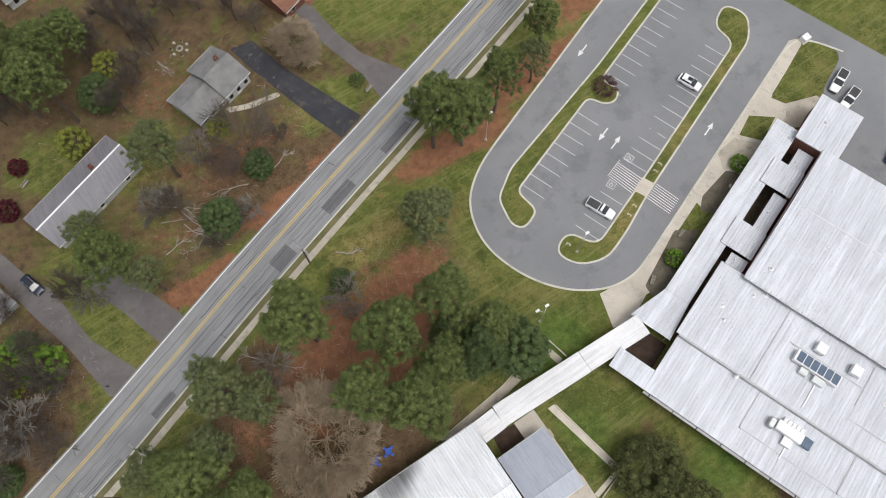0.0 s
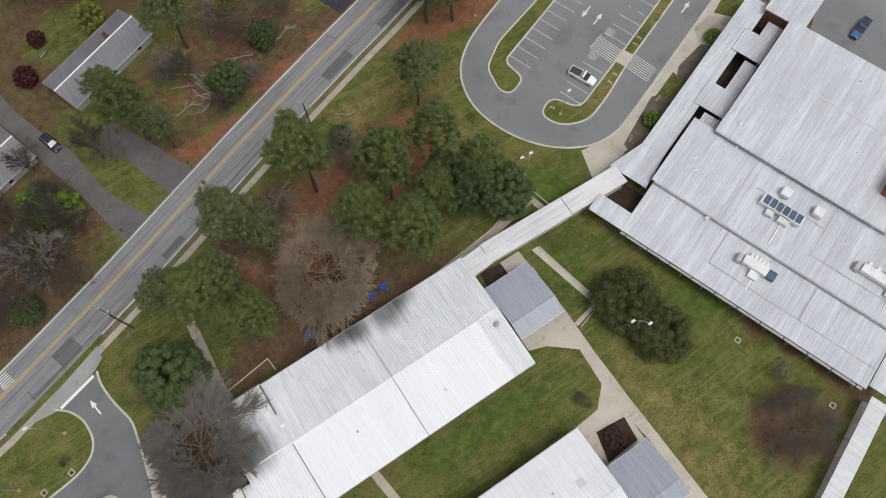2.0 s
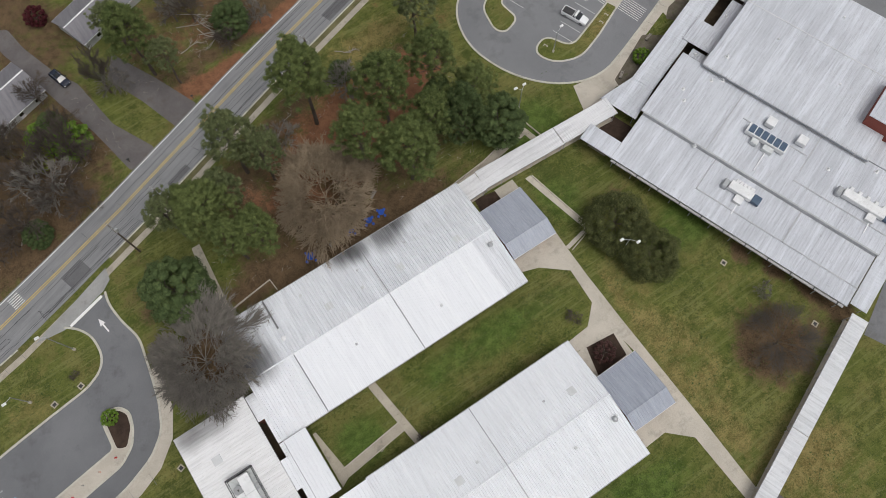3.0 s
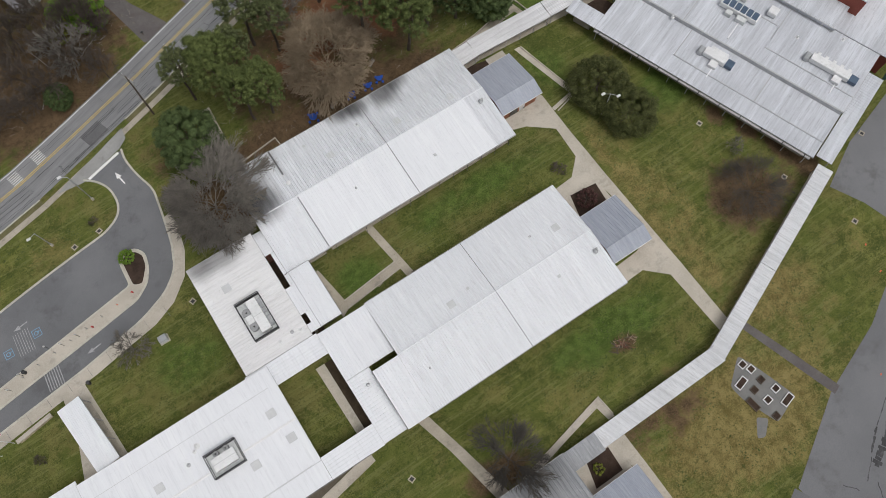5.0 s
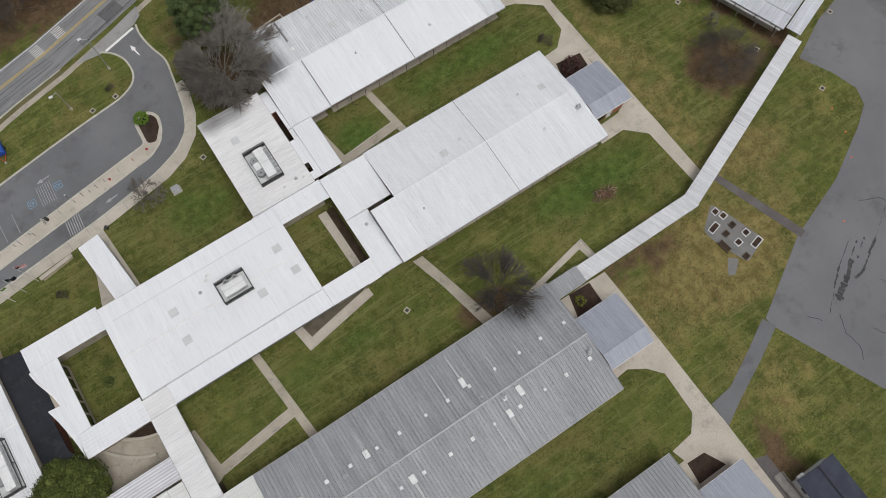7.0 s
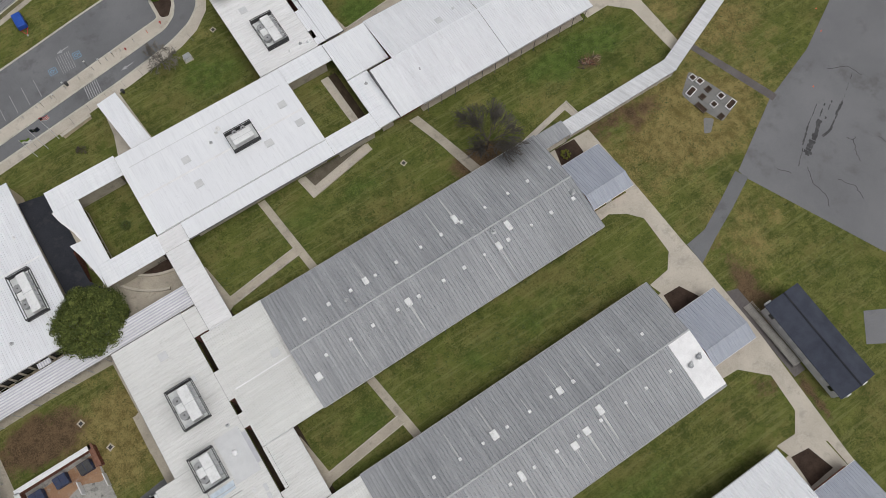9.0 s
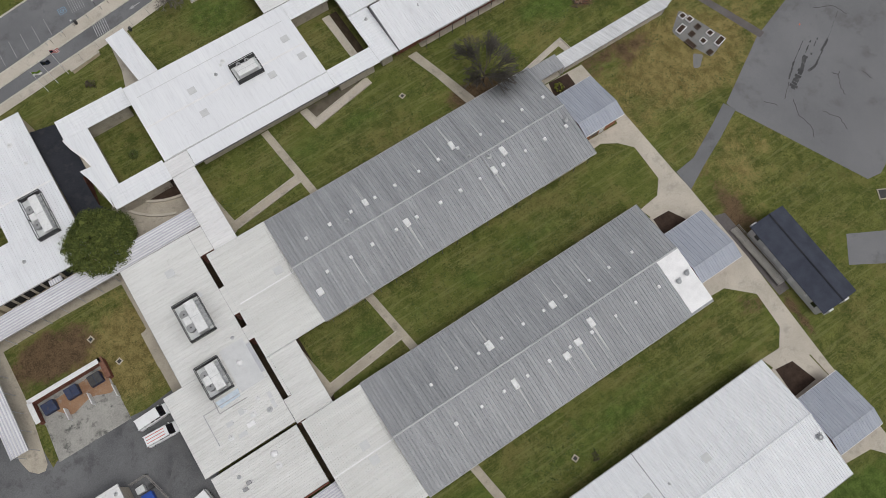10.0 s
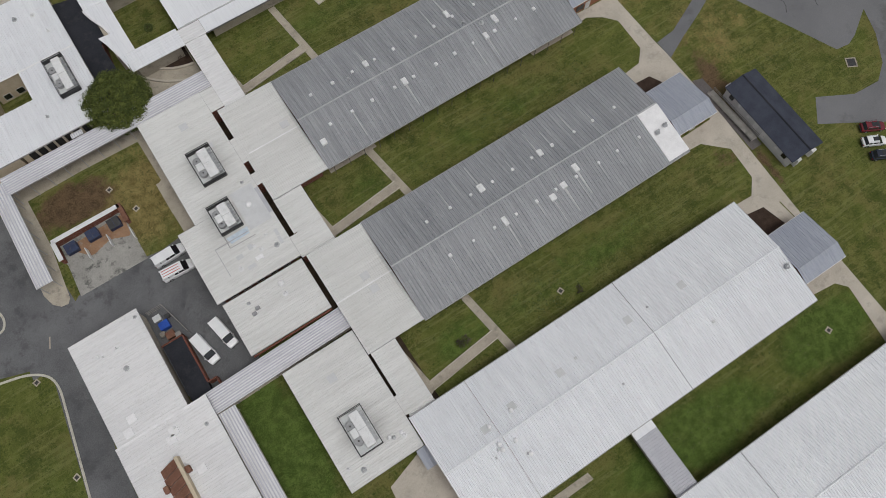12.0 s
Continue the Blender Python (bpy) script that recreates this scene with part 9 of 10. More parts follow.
# things along the drop-off
g = land(-87.2, 14.0)
ct = thing("covered_trailer", "small trailer under a bright blue cover on the lawn", "trailer", at=(-87.2, 14.0, g))
part("tarp", Solid().soft(-88.15, -86.25, 12.5, 16.1, g + 0.5, g + 1.7, 0.16), blue_plastic, ct, "bright blue cover")
part("frame", Solid().box(-88.1, -86.3, 12.55, 16.0, g + 0.36, g + 0.5), cargo_red, ct)
for x in (-87.9, -86.5):
    part("drawbar", Solid().tube((x, 12.6, g + 0.42), (-87.2, 10.9, g + 0.42), 0.06, 0.06, 6), cargo_red, ct)
for x in (-88.2, -86.2):
    part("wheel", Solid().tube((x - 0.09, 14.0, g + 0.33), (x + 0.09, 14.0, g + 0.33), 0.33, 0.33, 14), tyre_m, ct)
part("coupler", Solid().soft(-87.35, -87.05, 10.6, 11.1, g + 0.3, g + 0.5, 0.05), galvanised, ct)
g = land(-76.6, -12.5)
lb = thing("litter_bin", "black litter bin beside the entrance canopy", "litter bin", at=(-76.6, -12.5, g))
part("bin_body", Solid().tube((-76.6, -12.5, g + 0.1), (-76.6, -12.5, g + 0.95), 0.3, 0.34, 12), dark_metal, lb)
part("bin_lid", Solid().dome((-76.6, -12.5, g + 0.95), 0.36, 0.2, 12), dark_metal, lb)
for x, y in ((-72.0, -3.8), (-63.4, -2.0)):
    g = land(x, y) + 0.13
    hy = thing("fire_hydrant", "red fire hydrant on the concrete median", "hydrant", "hydrants", at=(x, y, g))
    part("barrel", Solid().tube((x, y, g), (x, y, g + 0.6), 0.13, 0.12, 10).dome((x, y, g + 0.6), 0.14, 0.14, 10), cargo_red, hy)
    part("outlet", Solid().tube((x - 0.24, y, g + 0.42), (x + 0.24, y, g + 0.42), 0.07, 0.07, 8), cargo_red, hy)
for x, y in ((-80.1, -2.9), (-74.7, -4.0), (-77.6, -4.0), (-85.7, -4.9), (-88.3, -6.3), (-91.1, -6.5)):
    g = land(x, y) + 0.13
    sp = thing("sign_post", "slim steel post with a small traffic sign", "sign", "signs on the median", at=(x, y, g))
    part("post", Solid().tube((x, y, g), (x, y, g + 2.1), 0.035, 0.035, 6), dark_metal, sp)
    part("sign_plate", Solid().box(x - 0.17, x + 0.17, y - 0.03, y - 0.01, g + 1.55, g + 2.05), white_metal, sp)


# ---- trees ----
def ball(sides=7, rings=4):
    """Unit ball for the shaded heart of a clump of leaves."""
    v = [(0.0, 0.0, 1.0)] + [(math.cos(math.tau * (i + 0.5 * (j % 2)) / sides) * math.sin(math.pi * j / rings), math.sin(math.tau * (i + 0.5 * (j % 2)) / sides) * math.sin(math.pi * j / rings), math.cos(math.pi * j / rings)) for j in range(1, rings) for i in range(sides)] + [(0.0, 0.0, -1.0)]
    f = [(0, 1 + i, 1 + (i + 1) % sides) for i in range(sides)]
    for j in range(rings - 2):
        a = 1 + j * sides
        f += [q for i in range(sides) for q in ((a + i, a + sides + i, a + (i + 1) % sides), (a + (i + 1) % sides, a + sides + i, a + sides + (i + 1) % sides))]
    a = 1 + (rings - 2) * sides
    return np.array(v), f + [(a + (i + 1) % sides, a + i, len(v) - 1) for i in range(sides)]


def leafy(clumps, leaves, size, rng, flat=0.5, core=0.0):
    """Small leaf blades scattered on the shells of clumps (x, y, z, radius); core: size of the dense heart within each clump."""
    n = len(clumps)
    c = np.repeat(np.array([q[:3] for q in clumps]), leaves, 0)
    r = np.repeat(np.array([q[3] for q in clumps]), leaves)
    d = rng.normal(size=(n * leaves, 3))
    d[:, 2] = d[:, 2] * 0.8 + 0.25
    d /= np.linalg.norm(d, axis=1)[:, None]
    p = c + d * (r * rng.uniform(0.62 if core else 0.55, 1.08, n * leaves))[:, None] * np.array([1, 1, 0.75])
    nrm = d * flat + rng.normal(size=d.shape) * (0.3 if core else 0.45)
    nrm[:, 2] += 0.3
    nrm /= np.linalg.norm(nrm, axis=1)[:, None]
    a = np.cross(nrm, rng.normal(size=d.shape))
    a /= np.linalg.norm(a, axis=1)[:, None]
    b = np.cross(nrm, a)
    s = size * rng.uniform(0.6, 1.35, n * leaves)[:, None]
    v = np.stack([p - a * s, p + b * s * 0.42, p + a * s, p - b * s * 0.42], 1).reshape(-1, 3)
    f = np.arange(len(v)).reshape(-1, 4).tolist()
    if core:
        bv, bf = ball()
        extra, k = [v], len(v)
        for q in clumps:
            extra.append(np.array(q[:3]) + bv * (1 + rng.normal(size=(len(bv), 1)) * 0.14) * q[3] * core * np.array([1, 1, 0.75]))
            f += [tuple(i + k for i in t) for t in bf]
            k += len(bv)
        v = np.concatenate(extra)
    return v, f


def crown_mesh(name, v, f, material):
    me = bpy.data.meshes.new(name)
    me.from_pydata(v.tolist(), [], f if isinstance(f, list) else f.tolist())
    me.materials.append(material)
    return me


def limb_path(s, a, b, r0, r1, rng, bend=0.12, n=3, sides=5):
    a, b = Vector(a), Vector(b)
    L = (b - a).length
    pts = [a] + [a.lerp(b, i / n) + Vector(rng.normal(size=3)) * L * bend / n for i in range(1, n)] + [b]
    for i in range(n):
        s.tube(pts[i], pts[i + 1], r0 + (r1 - r0) * i / n, r0 + (r1 - r0) * (i + 1) / n, sides, False)
    return pts


def pine(seed, hgt, radius, material, name="pine_tree", label="", depth=0.40, count=380, leaves=76, size=0.145, clump=0.122):
    """A bare straight trunk under a domed crown of boughs, each a cluster of needle tufts."""
    rng = np.random.default_rng(seed)
    host = thing(name, label, "tree", "trees")
    s = Solid()
    top = Vector((rng.normal() * 0.4, rng.normal() * 0.4, hgt * 0.95))
    limb_path(s, (0, 0, -0.4), top, 0.2 + hgt * 0.009, 0.06, rng, 0.04, 6, 8)
    clumps = []
    lean = rng.uniform(0, math.tau)
    for i in range(count):
        k = (i + 0.5) / count
        z = hgt * (1 - depth) + hgt * depth * (1 - (1 - k) ** 1.5)
        prof = math.sin(min(1.0, (1.05 - k) * 1.35) * math.pi / 2) ** 0.75
        a = i * 2.39996 + rng.normal() * 0.35
        lobe = 1 + 0.17 * math.cos(3 * a + lean) + 0.12 * math.cos(a - lean) + 0.1 * math.cos(5 * a + 2 * lean)
        rr = radius * 0.86 * prof * lobe * rng.uniform(0.2, 1.0) ** 0.45
        q = Vector((math.cos(a) * rr, math.sin(a) * rr, z + rng.normal() * 0.45 - 0.06 * rr))
        clumps.append((q.x, q.y, q.z, radius * clump * rng.uniform(0.55, 1.3)))
        if i % 5 == 0:
            limb_path(s, (top.x * k, top.y * k, q.z - rr * 0.35 - 0.3), q, 0.09, 0.025, rng, 0.15, 2, 4)
    part("trunk", s, bark_m, host)
    part("crown", crown_mesh("crown", *leafy(clumps, leaves, size, rng, 0.7, 0.5), material), material, host)
    return host


def broadleaf(seed, hgt, radius, material, name, label, leaves=90, size=0.3, count=90, squash=1.0, core=0.62):
    rng = np.random.default_rng(seed)
    host = thing(name, label, "tree", "trees")
    s = Solid()
    limb_path(s, (0, 0, -0.3), (0, 0, hgt * 0.6), 0.12 + hgt * 0.014, 0.1, rng, 0.05, 4, 8)
    clumps = []
    ch = hgt * 0.52 * squash
    for i in range(count):
        z = 1 - 1.75 * (i + 0.5) / count
        a = i * 2.39996
        rr = math.sqrt(max(0, 1 - z * z)) * rng.uniform(0.78, 1.04)
        q = (radius * rr * math.cos(a), radius * rr * math.sin(a), hgt - ch + ch * z * rng.uniform(0.85, 1.05), radius * rng.uniform(0.13, 0.25))
        clumps.append(q)
        if i % 6 == 0:
            limb_path(s, (0, 0, hgt * 0.4), q[:3], 0.08, 0.03, rng, 0.15, 2, 4)
    part("trunk", s, bark_m, host)
    part("crown", crown_mesh("crown", *leafy(clumps, leaves, size, rng, 0.8, core), material), material, host)
    return host


def bare(seed, hgt, radius, material, label, levels=5, spread=0.55, twig=0.028, name="bare_tree", start=0.22, kids=(5, 4, 4, 3, 3), radial=0.0):
    rng = np.random.default_rng(seed)
    host = thing(name, label, "tree", "trees")
    trunk, twigs, segs = Solid(), Solid(), []

    def grow(p, d, L, r, k):
        tgt = trunk if k < 2 else twigs
        e = p + d * L
        m = p.lerp(e, 0.5) + Vector(rng.normal(size=3)) * L * 0.06
        sides = 6 if k < 2 else 3
        r1 = max(twig * 0.6, r * 0.58)
        segs.append((tgt, p, m, e, r, r1, sides))
        if k >= levels:
            return
        n = kids[min(k, len(kids) - 1)]
        for i in range(n):
            a = rng.uniform(0, math.tau) if k else i * math.tau / n + rng.normal() * 0.3
            out = Vector((math.cos(a), math.sin(a), 0))
            side = d.cross(out)
            if side.length < 0.05:
                side = Vector((1, 0, 0))
            side.normalize()
            w = spread * rng.uniform(0.6, 1.35)
            dd = (d + side * w + out * w * (0.7 if k < 2 else 0.3) + Vector((0, 0, 0.10))).normalized()
            q = m.lerp(e, rng.uniform(0.1, 1.0)) if i < n - 1 else e
            if radial and k:
                away = Vector((q.x, q.y, 0))
                away = away.normalized() if away.length > 0.05 else out
                dd = (d + away * radial + Vector(rng.normal(size=3)) * w * 0.62 + Vector((0, 0, 0.16))).normalized()
            grow(q, dd, L * rng.uniform(0.62, 0.86), max(twig, r1 * rng.uniform(0.5, 0.9)), k + 1)

    grow(Vector((0, 0, -0.2)), Vector((0, 0, 1)), hgt * start, 0.06 + hgt * 0.014, 0)
    ends = np.array([tuple(g[3]) for g in segs])
    fx, fz = radius / max(0.1, np.percentile(np.hypot(ends[:, 0], ends[:, 1]), 97)), hgt / max(0.1, ends[:, 2].max())
    fit = lambda q: Vector((q.x * fx, q.y * fx, q.z * fz if q.z > 0 else q.z))
    for tgt, p, m, e, r, r1, sides in segs:
        p, m, e = fit(p), fit(m), fit(e)
        tgt.tube(p, m, r, (r + r1) / 2, sides, False)
        tgt.tube(m, e, (r + r1) / 2, r1, sides, False)
    part("trunk", trunk, material if material in (twig_grey, twig_tan) else bark_m, host)
    part("branchwork", twigs, material, host)
    return host


def plant(proto, places, labels=None):
    """Stand copies of a tree at (x, y, scale, turn)."""
    for i, (x, y, s, t) in enumerate(places):
        m = pose(x, y, land(x, y), 0, 0, t) @ Matrix.Diagonal((s, s, s, 1))
        ob = proto if i == 0 else copy_thing(proto, m)
        if i == 0:
            proto.matrix_basis = m


plant(pine(1, 24.0, 5.6, pine_leaf, label="tall loblolly pine with a broad dark crown"), [(-4.2, 33.5, 1.0, 0), (6.7, 24.4, 0.98, 80), (33.6, 53.6, 0.92, 200), (-25.4, 61.0, 0.85, 140), (-21.0, 97.0, 0.9, 20), (-26.5, 102.0, 0.95, 250), (63, 60, 0.62, 60)])
plant(pine(2, 23.0, 5.0, pine_leaf, label="tall loblolly pine with an open crown", count=270), [(16.6, 24.5, 1.0, 0), (-1.9, 18.5, 1.0, 120), (47.6, 53.6, 0.84, 30), (11.2, 16.0, 0.85, 240), (-28.4, 16.6, 0.72, 310), (66.5, 65, 0.6, 90), (20.6, 17.2, 0.8, 77)])
plant(pine(3, 20.0, 6.0, pine_leaf, label="spreading loblolly pine in the school wood", count=420), [(4.8, 13.4, 0.98, 0), (-30.4, 23.2, 0.95, 75), (38.4, 51.0, 0.98, 190), (-24.8, 15.9, 0.78, 20), (-18.6, 106.0, 0.85, 260), (-13.2, 108.5, 0.72, 10), (-26, 112, 0.8, 100)])
plant(pine(4, 18.5, 5.0, pine_leaf_olive, label="olive-green loblolly pine with thin foliage", count=230, leaves=50), [(21.8, 38.5, 1.0, 0), (-20.3, 31.7, 1.05, 90), (-9.8, 75.4, 0.95, 180), (-16.8, 27.6, 0.85, 40), (57.5, 55.2, 0.72, 250), (-22.0, 56.6, 0.7, 150), (-27.0, 69.4, 0.72, 150), (-36, 27, 0.8, 60), (-25.6, 25.0, 0.85, 200)])
plant(broadleaf(5, 11.0, 4.6, magnolia_leaf, "magnolia_tree", "dark glossy evergreen magnolia", 230, 0.2), [(23.4, 12.4, 1.0, 0), (-41.0, 15.6, 1.18, 60)])
plant(pine(29, 18.5, 4.4, cedar_leaf, "cedar_tree", "tall dense dark green evergreen beside the magnolia", depth=0.72, count=420, leaves=60, size=0.15, clump=0.13), [(17.0, 14.6, 1.0, 0), (15.4, 20.6, 0.8, 90)])
plant(broadleaf(6, 7.4, 5.9, round_leaf, "round_tree", "round olive-green evergreen in the courtyard", 150, 0.21, 260, core=0.5), [(-100.4, -53.2, 1.0, 0)])
plant(broadleaf(7, 6.5, 3.4, magnolia_leaf, "holly_tree", "dense dark green evergreen among bare trees", 200, 0.15), [(-7.2, 61.6, 1.05, 0), (-14.8, 98.0, 1.0, 40), (-46.8, 60.4, 0.7, 90), (3.8, 67.8, 0.75, 20), (-58, 41, 0.7, 30), (36, 60, 0.0001 + 0.5, 10), (5.0, 39.8, 0.6, 60)])
plant(broadleaf(8, 2.4, 1.7, bright_leaf, "green_shrub", "fresh green rounded shrub", 60, 0.16, 40), [(*B(57.4, -10.0), 1.0, 0), (*B(81.4, -10.4), 1.0, 50), (-61.4, 4.4, 0.8, 20), (-45.4, 55.1, 2.2, 10), (-49.8, 60.0, 1.6, 70)])
plant(broadleaf(9, 4.0, 2.2, red_leaf, "red_shrub", "dark red-leaved small tree", 70, 0.2, 50), [(-39.6, 86.0, 0.95, 30), (-34.4, 93.4, 0.8, 80)])
plant(broadleaf(10, 2.3, 1.8, brown_leaf, "purple_shrub", "purple-brown leafy shrub in a planted bed", 44, 0.15, 30, core=0.25), [(14.0, -32.8, 1.05, 0), (68.9, 45.6, 1.2, 40)])
plant(broadleaf(14, 1.3, 0.9, yellow_leaf, "pale_shrub", "pale green spiky shrub in a mulched bed", 26, 0.2, 16), [(-12.9, -71.7, 1.0, 0)])
plant(broadleaf(11, 2.0, 1.5, pine_leaf, "round_shrub", "clipped round green shrub by the road", 70, 0.14, 45), [(29.0, 74.2, 1.0, 0), (-88.2, -38.6, 0.6, 30)])
plant(broadleaf(12, 4.2, 3.2, yellow_leaf, "yellow_shrub", "yellow-green leafy shrub in a garden", 50, 0.2, 45), [(-23.4, 92.0, 1.0, 0), (-10.6, 104.2, 0.9, 60), (-52.0, 55.6, 0.9, 120), (1.0, 79.5, 0.7, 10)])
# sparse dark tree in the courtyard
plant(broadleaf(13, 7.6, 6.4, dim_leaf, "thin_tree", "thin dark green tree on the courtyard lawn", 300, 0.19, 78, core=0.3), [(29.6, -15.4, 0.86, 0), (31.0, -23.2, 0.92, 130)])
plant(bare(21, 12.0, 10.4, twig_tan, "large bare tan-brown oak in the school wood", 6, 0.74, 0.052, kids=(9, 5, 5, 5, 4, 3), radial=0.2), [(-11.0, 17.6, 1.0, 0), (22.4, 87.0, 0.55, 40)])
plant(bare(31, 11.0, 9.6, twig_m, "open bare oak on brown leaves by the house", 5, 0.85, 0.05, kids=(7, 4, 4, 3, 3), radial=0.22), [(3.8, 71.6, 1.0, 0)])
plant(bare(22, 9.4, 9.2, twig_grey, "large bare grey oak beside the entrance drive", 6, 0.66, 0.042, kids=(10, 5, 5, 4, 4, 3), radial=0.25), [(-42.9, 3.6, 1.14, 0)])
plant(bare(23, 9.0, 5.6, twig_dark, "bare tree on the lawn between wings", 5, 0.66, 0.032, kids=(9, 5, 4, 4, 3), radial=0.3), [(-24.4, -62.4, 1.25, 0)])
plant(bare(28, 6.0, 7.0, twig_dark, "low spreading bare tree in brown leaves", 6, 0.7, 0.010, kids=(8, 5, 4, 4, 3, 3), radial=0.34), [(40.2, -47.8, 1.0, 60)])
# bare wood west of the road: an uneven scatter over a loose grid
rng_ = np.random.default_rng(9)
wood_places = [(x, y) for x, y in ((-100 + 9.0 * i + rng_.uniform(-3, 3), 36 + 8.6 * j + rng_.uniform(-3, 3)) for i in range(7) for j in range(5)) if 63.5 + 0.36 * x < y < 72] + [(-33 + 11 * i, 104 + 3 * (i % 3)) for i in range(5)]
plant(bare(24, 11.0, 5.8, twig_m, "bare deciduous tree beside the road", 5, 0.6, 0.05), [(-13.0, 67.6, 0.8, 70), (-9.8, 57.8, 0.7, 140), (-58.6, 43.0, 1.0, 200), (-66, 41, 0.9, 100), (-44, 51, 0.7, 10), (-74, 38, 0.9, 40), (-48, 41, 0.9, 111), (10, 71, 0.6, 5), (-6, 100, 0.9, 250), (-9, 96, 0.9, 70), (18, 96, 0.8, 20)] + [(x, y, 0.8 + 0.03 * (i % 9), i * 47) for i, (x, y) in enumerate(wood_places)] + [(-22 + 5.5 * i, 112 + 4 * math.sin(i * 2.3), 0.9, 61 * i) for i in range(7)] + [(-56, 52, 0.9, 15), (-62, 48, 1.0, 95), (-70, 45, 0.9, 185), (-49, 47, 0.8, 275), (-78, 42, 1.0, 30), (-88, 40, 0.9, 130), (-57, 60, 0.9, 210)])
plant(bare(27, 17.0, 4.2, twig_m, "tall slim bare tree in the roadside wood", 5, 0.5, 0.05, start=0.42), [(-60 + 8.5 * i + 3 * math.sin(i * 2.1), 52 + 2.8 * i + 5 * math.cos(i * 1.7), 0.85 + 0.04 * (i % 5), i * 71) for i in range(4)] + [(-12.0, 93.0, 0.9, 30), (-29.0, 104.0, 1.0, 120), (-4.0, 108.0, 1.0, 200), (-1.5, 103.5, 0.9, 260), (16.0, 100.5, 0.9, 80), (-70.0, 50.0, 0.9, 10), (-82.0, 44.0, 1.0, 77), (-94.0, 40.0, 0.9, 140), (-66.0, 60.0, 1.0, 220)])
plant(bare(25, 8.0, 4.0, twig_grey, "small bare grey tree", 5, 0.7, 0.045), [(-11.6, 32.6, 1.0, 0), (4.2, 36.4, 1.1, 40), (-67.2, -12.0, 0.95, 100), (44.4, -39.4, 0.5, 20), (-4.0, 77.0, 1.0, 30), (-16, 70, 1.1, 220), (-33, 62, 1.0, 90), (-2, 60, 0.8, 310), (-84, 36, 1.0, 60), (-51.8, 47.4, 1.5, 15)])
plant(bare(26, 1.8, 1.7, twig_m, "leafless low shrub on the lawn", 5, 0.8, 0.018, "bare_shrub", 0.15), [(13.6, -25.0, 1.0, 0), (-19.0, -27.4, 0.8, 40), (-63.6, 14.6, 0.6, 80), (-88.6, -19.6, 0.7, 20), (-85.6, -47.8, 0.8, 70), (-42.8, -116.8, 0.6, 10), (-49.0, -130.5, 0.5, 130), (-97.6, -71.6, 0.5, 30), (-71, -127, 0.8, 60)])
def fallen_limb(x, y, turn, length, seed):
    """A dead pale limb lying on the leaves, forked and half propped on its twigs."""
    rng = np.random.default_rng(seed)
    host = thing("fallen_limb", "pale dead limb lying on brown leaves", "branch", "fallen limbs", at=(x, y, land(x, y)))
    s = Solid()

    def fork(p, a, L, r, k):
        q = (p[0] + math.cos(a) * L, p[1] + math.sin(a) * L, 0)
        q = (q[0], q[1], land(q[0], q[1]) + 0.1 + rng.uniform(0, 0.5))
        limb_path(s, p, q, r, r * 0.55, rng, 0.1, 3, 5)
        if k < 3:
            for j in range(3 if k < 2 else 2):
                t = rng.uniform(0.35, 1.0)
                m = tuple(p[i] + (q[i] - p[i]) * t for i in range(3))
                fork(m, a + rng.choice((-1, 1)) * rng.uniform(0.3, 0.9), L * rng.uniform(0.35, 0.6), max(0.025, r * 0.5), k + 1)
    fork((x, y, land(x, y) + 0.15), radians(turn), length, 0.12, 0)
    part("wood", s, dead_wood, host)


dead_wood = surface("pale_dead_wood", (0.20, 0.175, 0.15), (0.36, 0.33, 0.295), 0.8, 6.0, 0.95)
for i, (x, y, a, n) in enumerate(((-17.0, 68.6, -22, 6.5), (-13.5, 66.0, -62, 6.0), (-12.0, 63.8, -15, 4.5), (-19.0, 62.5, 8, 4.0), (-12.5, 34.6, 40, 4.6), (-13.6, 35.4, 130, 4.2), (-11.8, 33.6, -50, 3.6), (0.2, 66.5, 160, 5.0), (6.0, 66.8, 20, 3.5), (-3.0, 104.0, -70, 7.0), (-57.0, 50.0, 110, 6.0), (-62.0, 42.0, 60, 5.0), (-50.5, 49.0, 30, 5.0), (7.0, 45.6, -40, 3.4), (-15.5, 71.5, -38, 7.5), (-12.6, 68.0, -75, 7.0), (-9.4, 63.6, -140, 5.5), (-13.8, 64.4, -35, 5.0))):
    fallen_limb(x, y, a, n, 300 + i)
def inside(x, y, poly):
    hit = False
    for (ax, ay), (bx, by) in zip(poly, poly[1:] + poly[:1]):
        if (ay > y) != (by > y) and x < (bx - ax) * (y - ay) / (by - ay) + ax:
            hit = not hit
    return hit


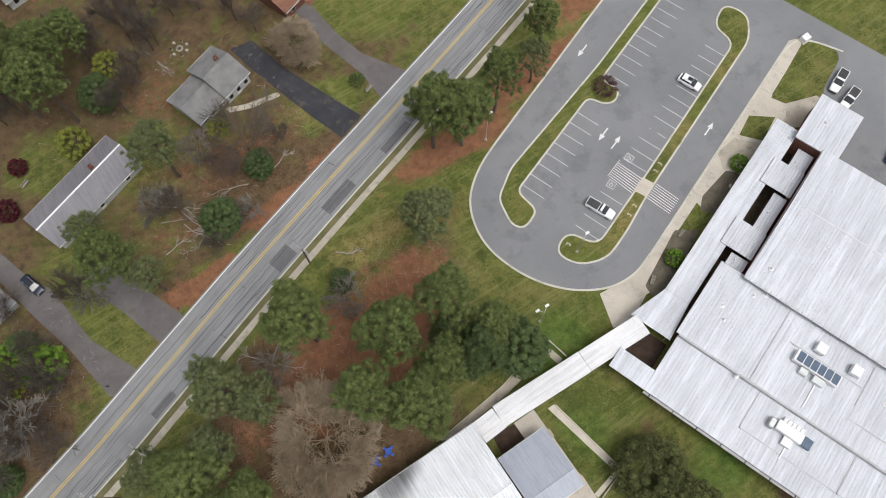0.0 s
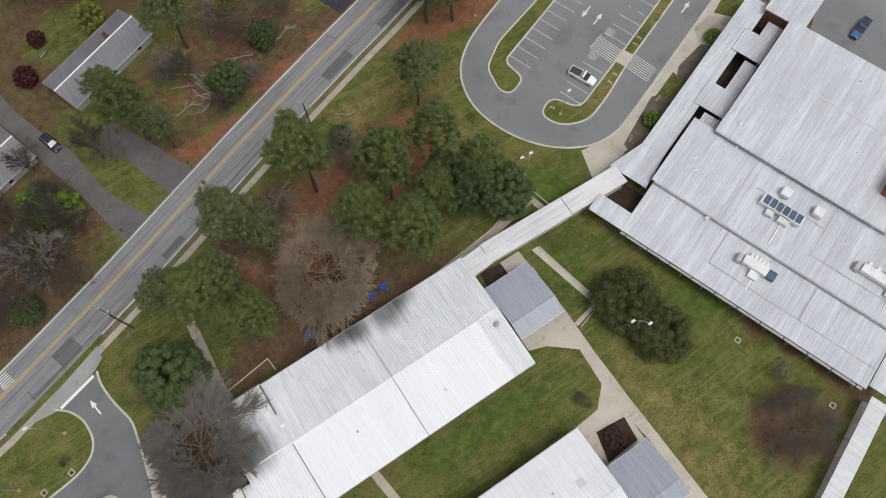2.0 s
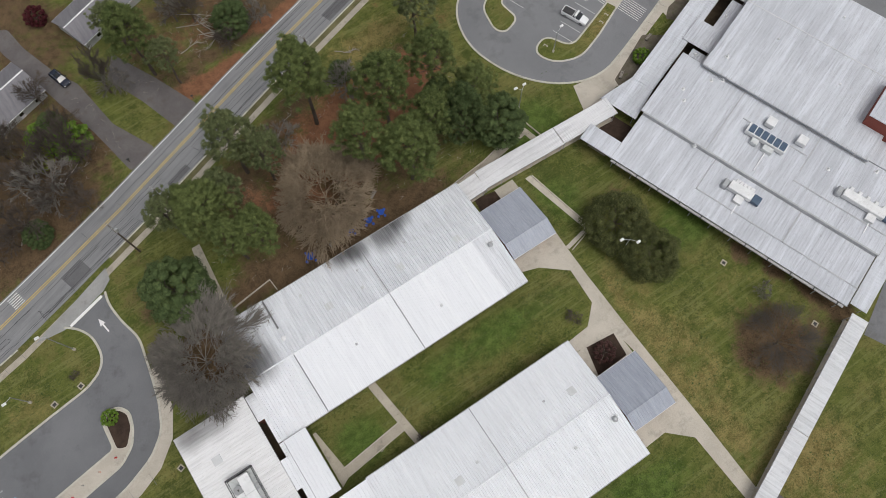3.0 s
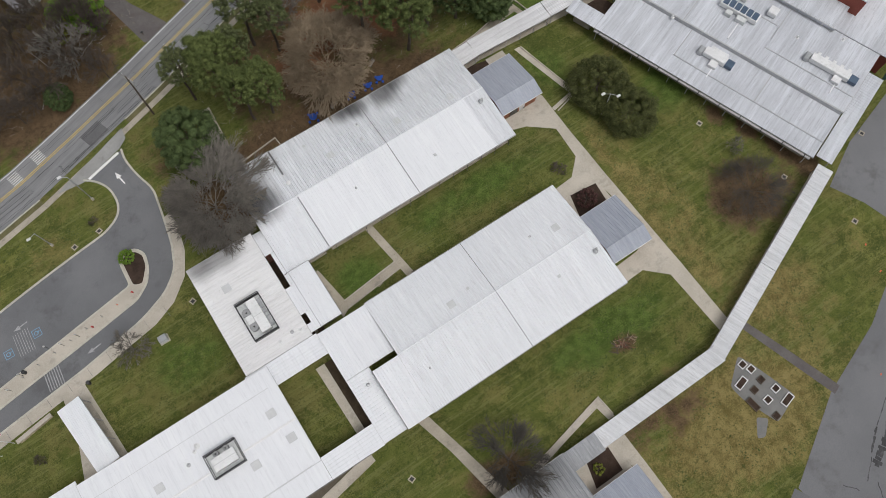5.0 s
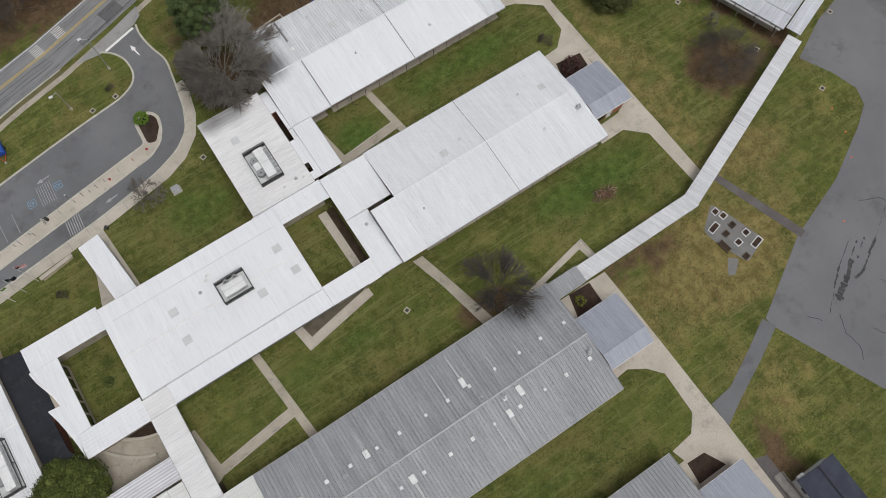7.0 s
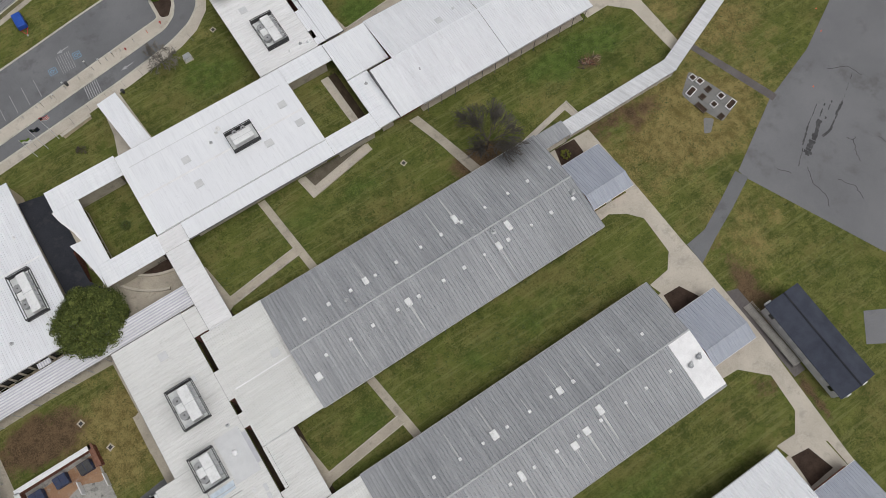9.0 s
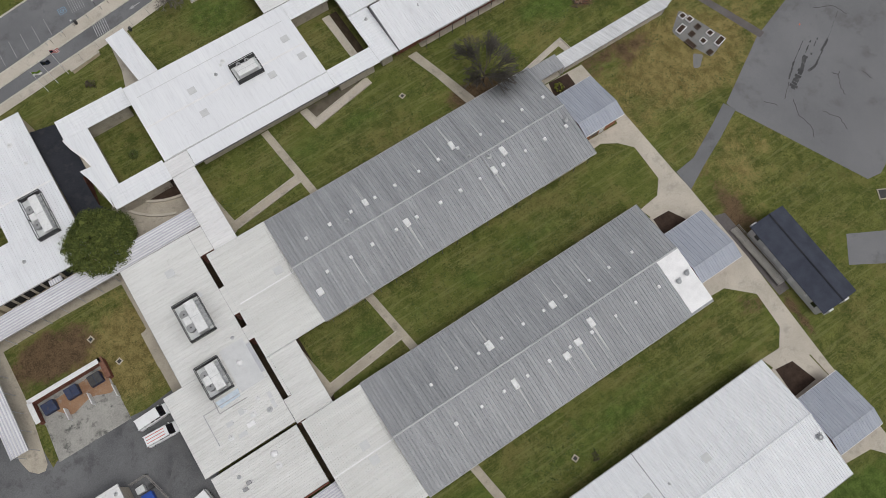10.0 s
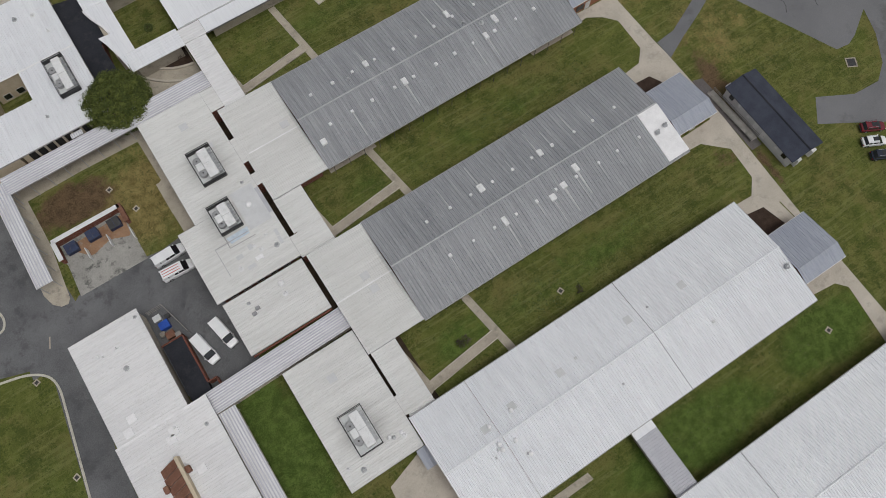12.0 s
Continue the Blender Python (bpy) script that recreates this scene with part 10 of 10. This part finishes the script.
# weed tufts in the lawns, in loose drifts
rng_ = np.random.default_rng(41)
tufts = []
for x0, x1, y0, y1, drifts in ((-21, 15, -27, -16.8, 22), (-19, 17, -64, -50.6, 26), (22, 50, -50, -18, 40), (-62, -20, -99.4, -88.6, 34), (-60, -20, -132.4, -121.6, 34), (7, 29, -92, -83, 10), (-4, 12, -86, -70, 14), (6, 22, -118, -98, 18), (-58, -34, -64, -53, 14), (-52, -20, -166, -155.6, 16), (24, 48, -80, -62, 20), (-80, -66, -64, -51, 8), (-64, -44, -24, -10, 12), (28, 40, 2, 20, 8), (-86, -64, 12, 18, 8), (36, 60, -12, -2, 8)):
    for i in range(drifts):
        cx, cy, sp = rng_.uniform(x0, x1), rng_.uniform(y0, y1), rng_.uniform(0.8, 2.6)
        for j in range(rng_.integers(5, 20)):
            x, y = cx + rng_.normal() * sp * 1.5, cy + rng_.normal() * sp
            if x0 < x < x1 and y0 < y < y1 and not inside(x, y, PLAY) and not (13.4 < x < 24 and -83 < y < -70):
                tufts.append((x, y, land(x, y) + 0.02, rng_.uniform(0.08, 0.24)))
tv, tf = leafy(tufts, 5, 0.15, rng_)
tagged(new("weed_tufts", crown_mesh("weed_tufts", tv, tf, weed_leaf)), "dark weed tufts scattered in drifts over the lawns", "weeds", kind="stuff")
twigs_ = Solid()
for x0, x1, y0, y1, k in ((-36, 24, 10, 42, 500), (-30, 16, 58, 100, 600), (-75, -38, 40, 66, 400)):
    for i in range(k):
        x, y, a, ln = rng_.uniform(x0, x1), rng_.uniform(y0, y1), rng_.uniform(0, math.tau), rng_.uniform(0.3, 1.1)
        if abs((y - 54.2) - 0.345 * x) > 9.5 and not (-39 < x < -15 and 72 < y < 92) and not (-5 < x < 12 and 80 < y < 98):
            twigs_.tube((x, y, land(x, y) + 0.02), (x + math.cos(a) * ln, y + math.sin(a) * ln, land(x, y) + 0.1), 0.035, 0.02, 3, False)
tagged(part("fallen_twigs", twigs_, dead_wood), "pale twigs scattered over the leaf litter", "twigs", kind="stuff")
# far woods on the horizon side
rng_ = np.random.default_rng(77)
far = []
for i in range(150):
    x, y = rng_.uniform(-150, 120), rng_.uniform(0, 60)
    y = max(118, 84 + 0.36 * x + 34) + y * 1.2
    far.append((x, y, rng_.uniform(6, 13), rng_.uniform(2.6, 4.2)))
fv, ff = leafy([(x, y, land(x, y) + z, r * 1.2) for x, y, z, r in far], 160, 0.55, rng_)
wood = tagged(new("far_wood", crown_mesh("far_wood", fv, ff, pine_leaf)), "mixed pine wood beyond the houses", "wood", kind="stuff")
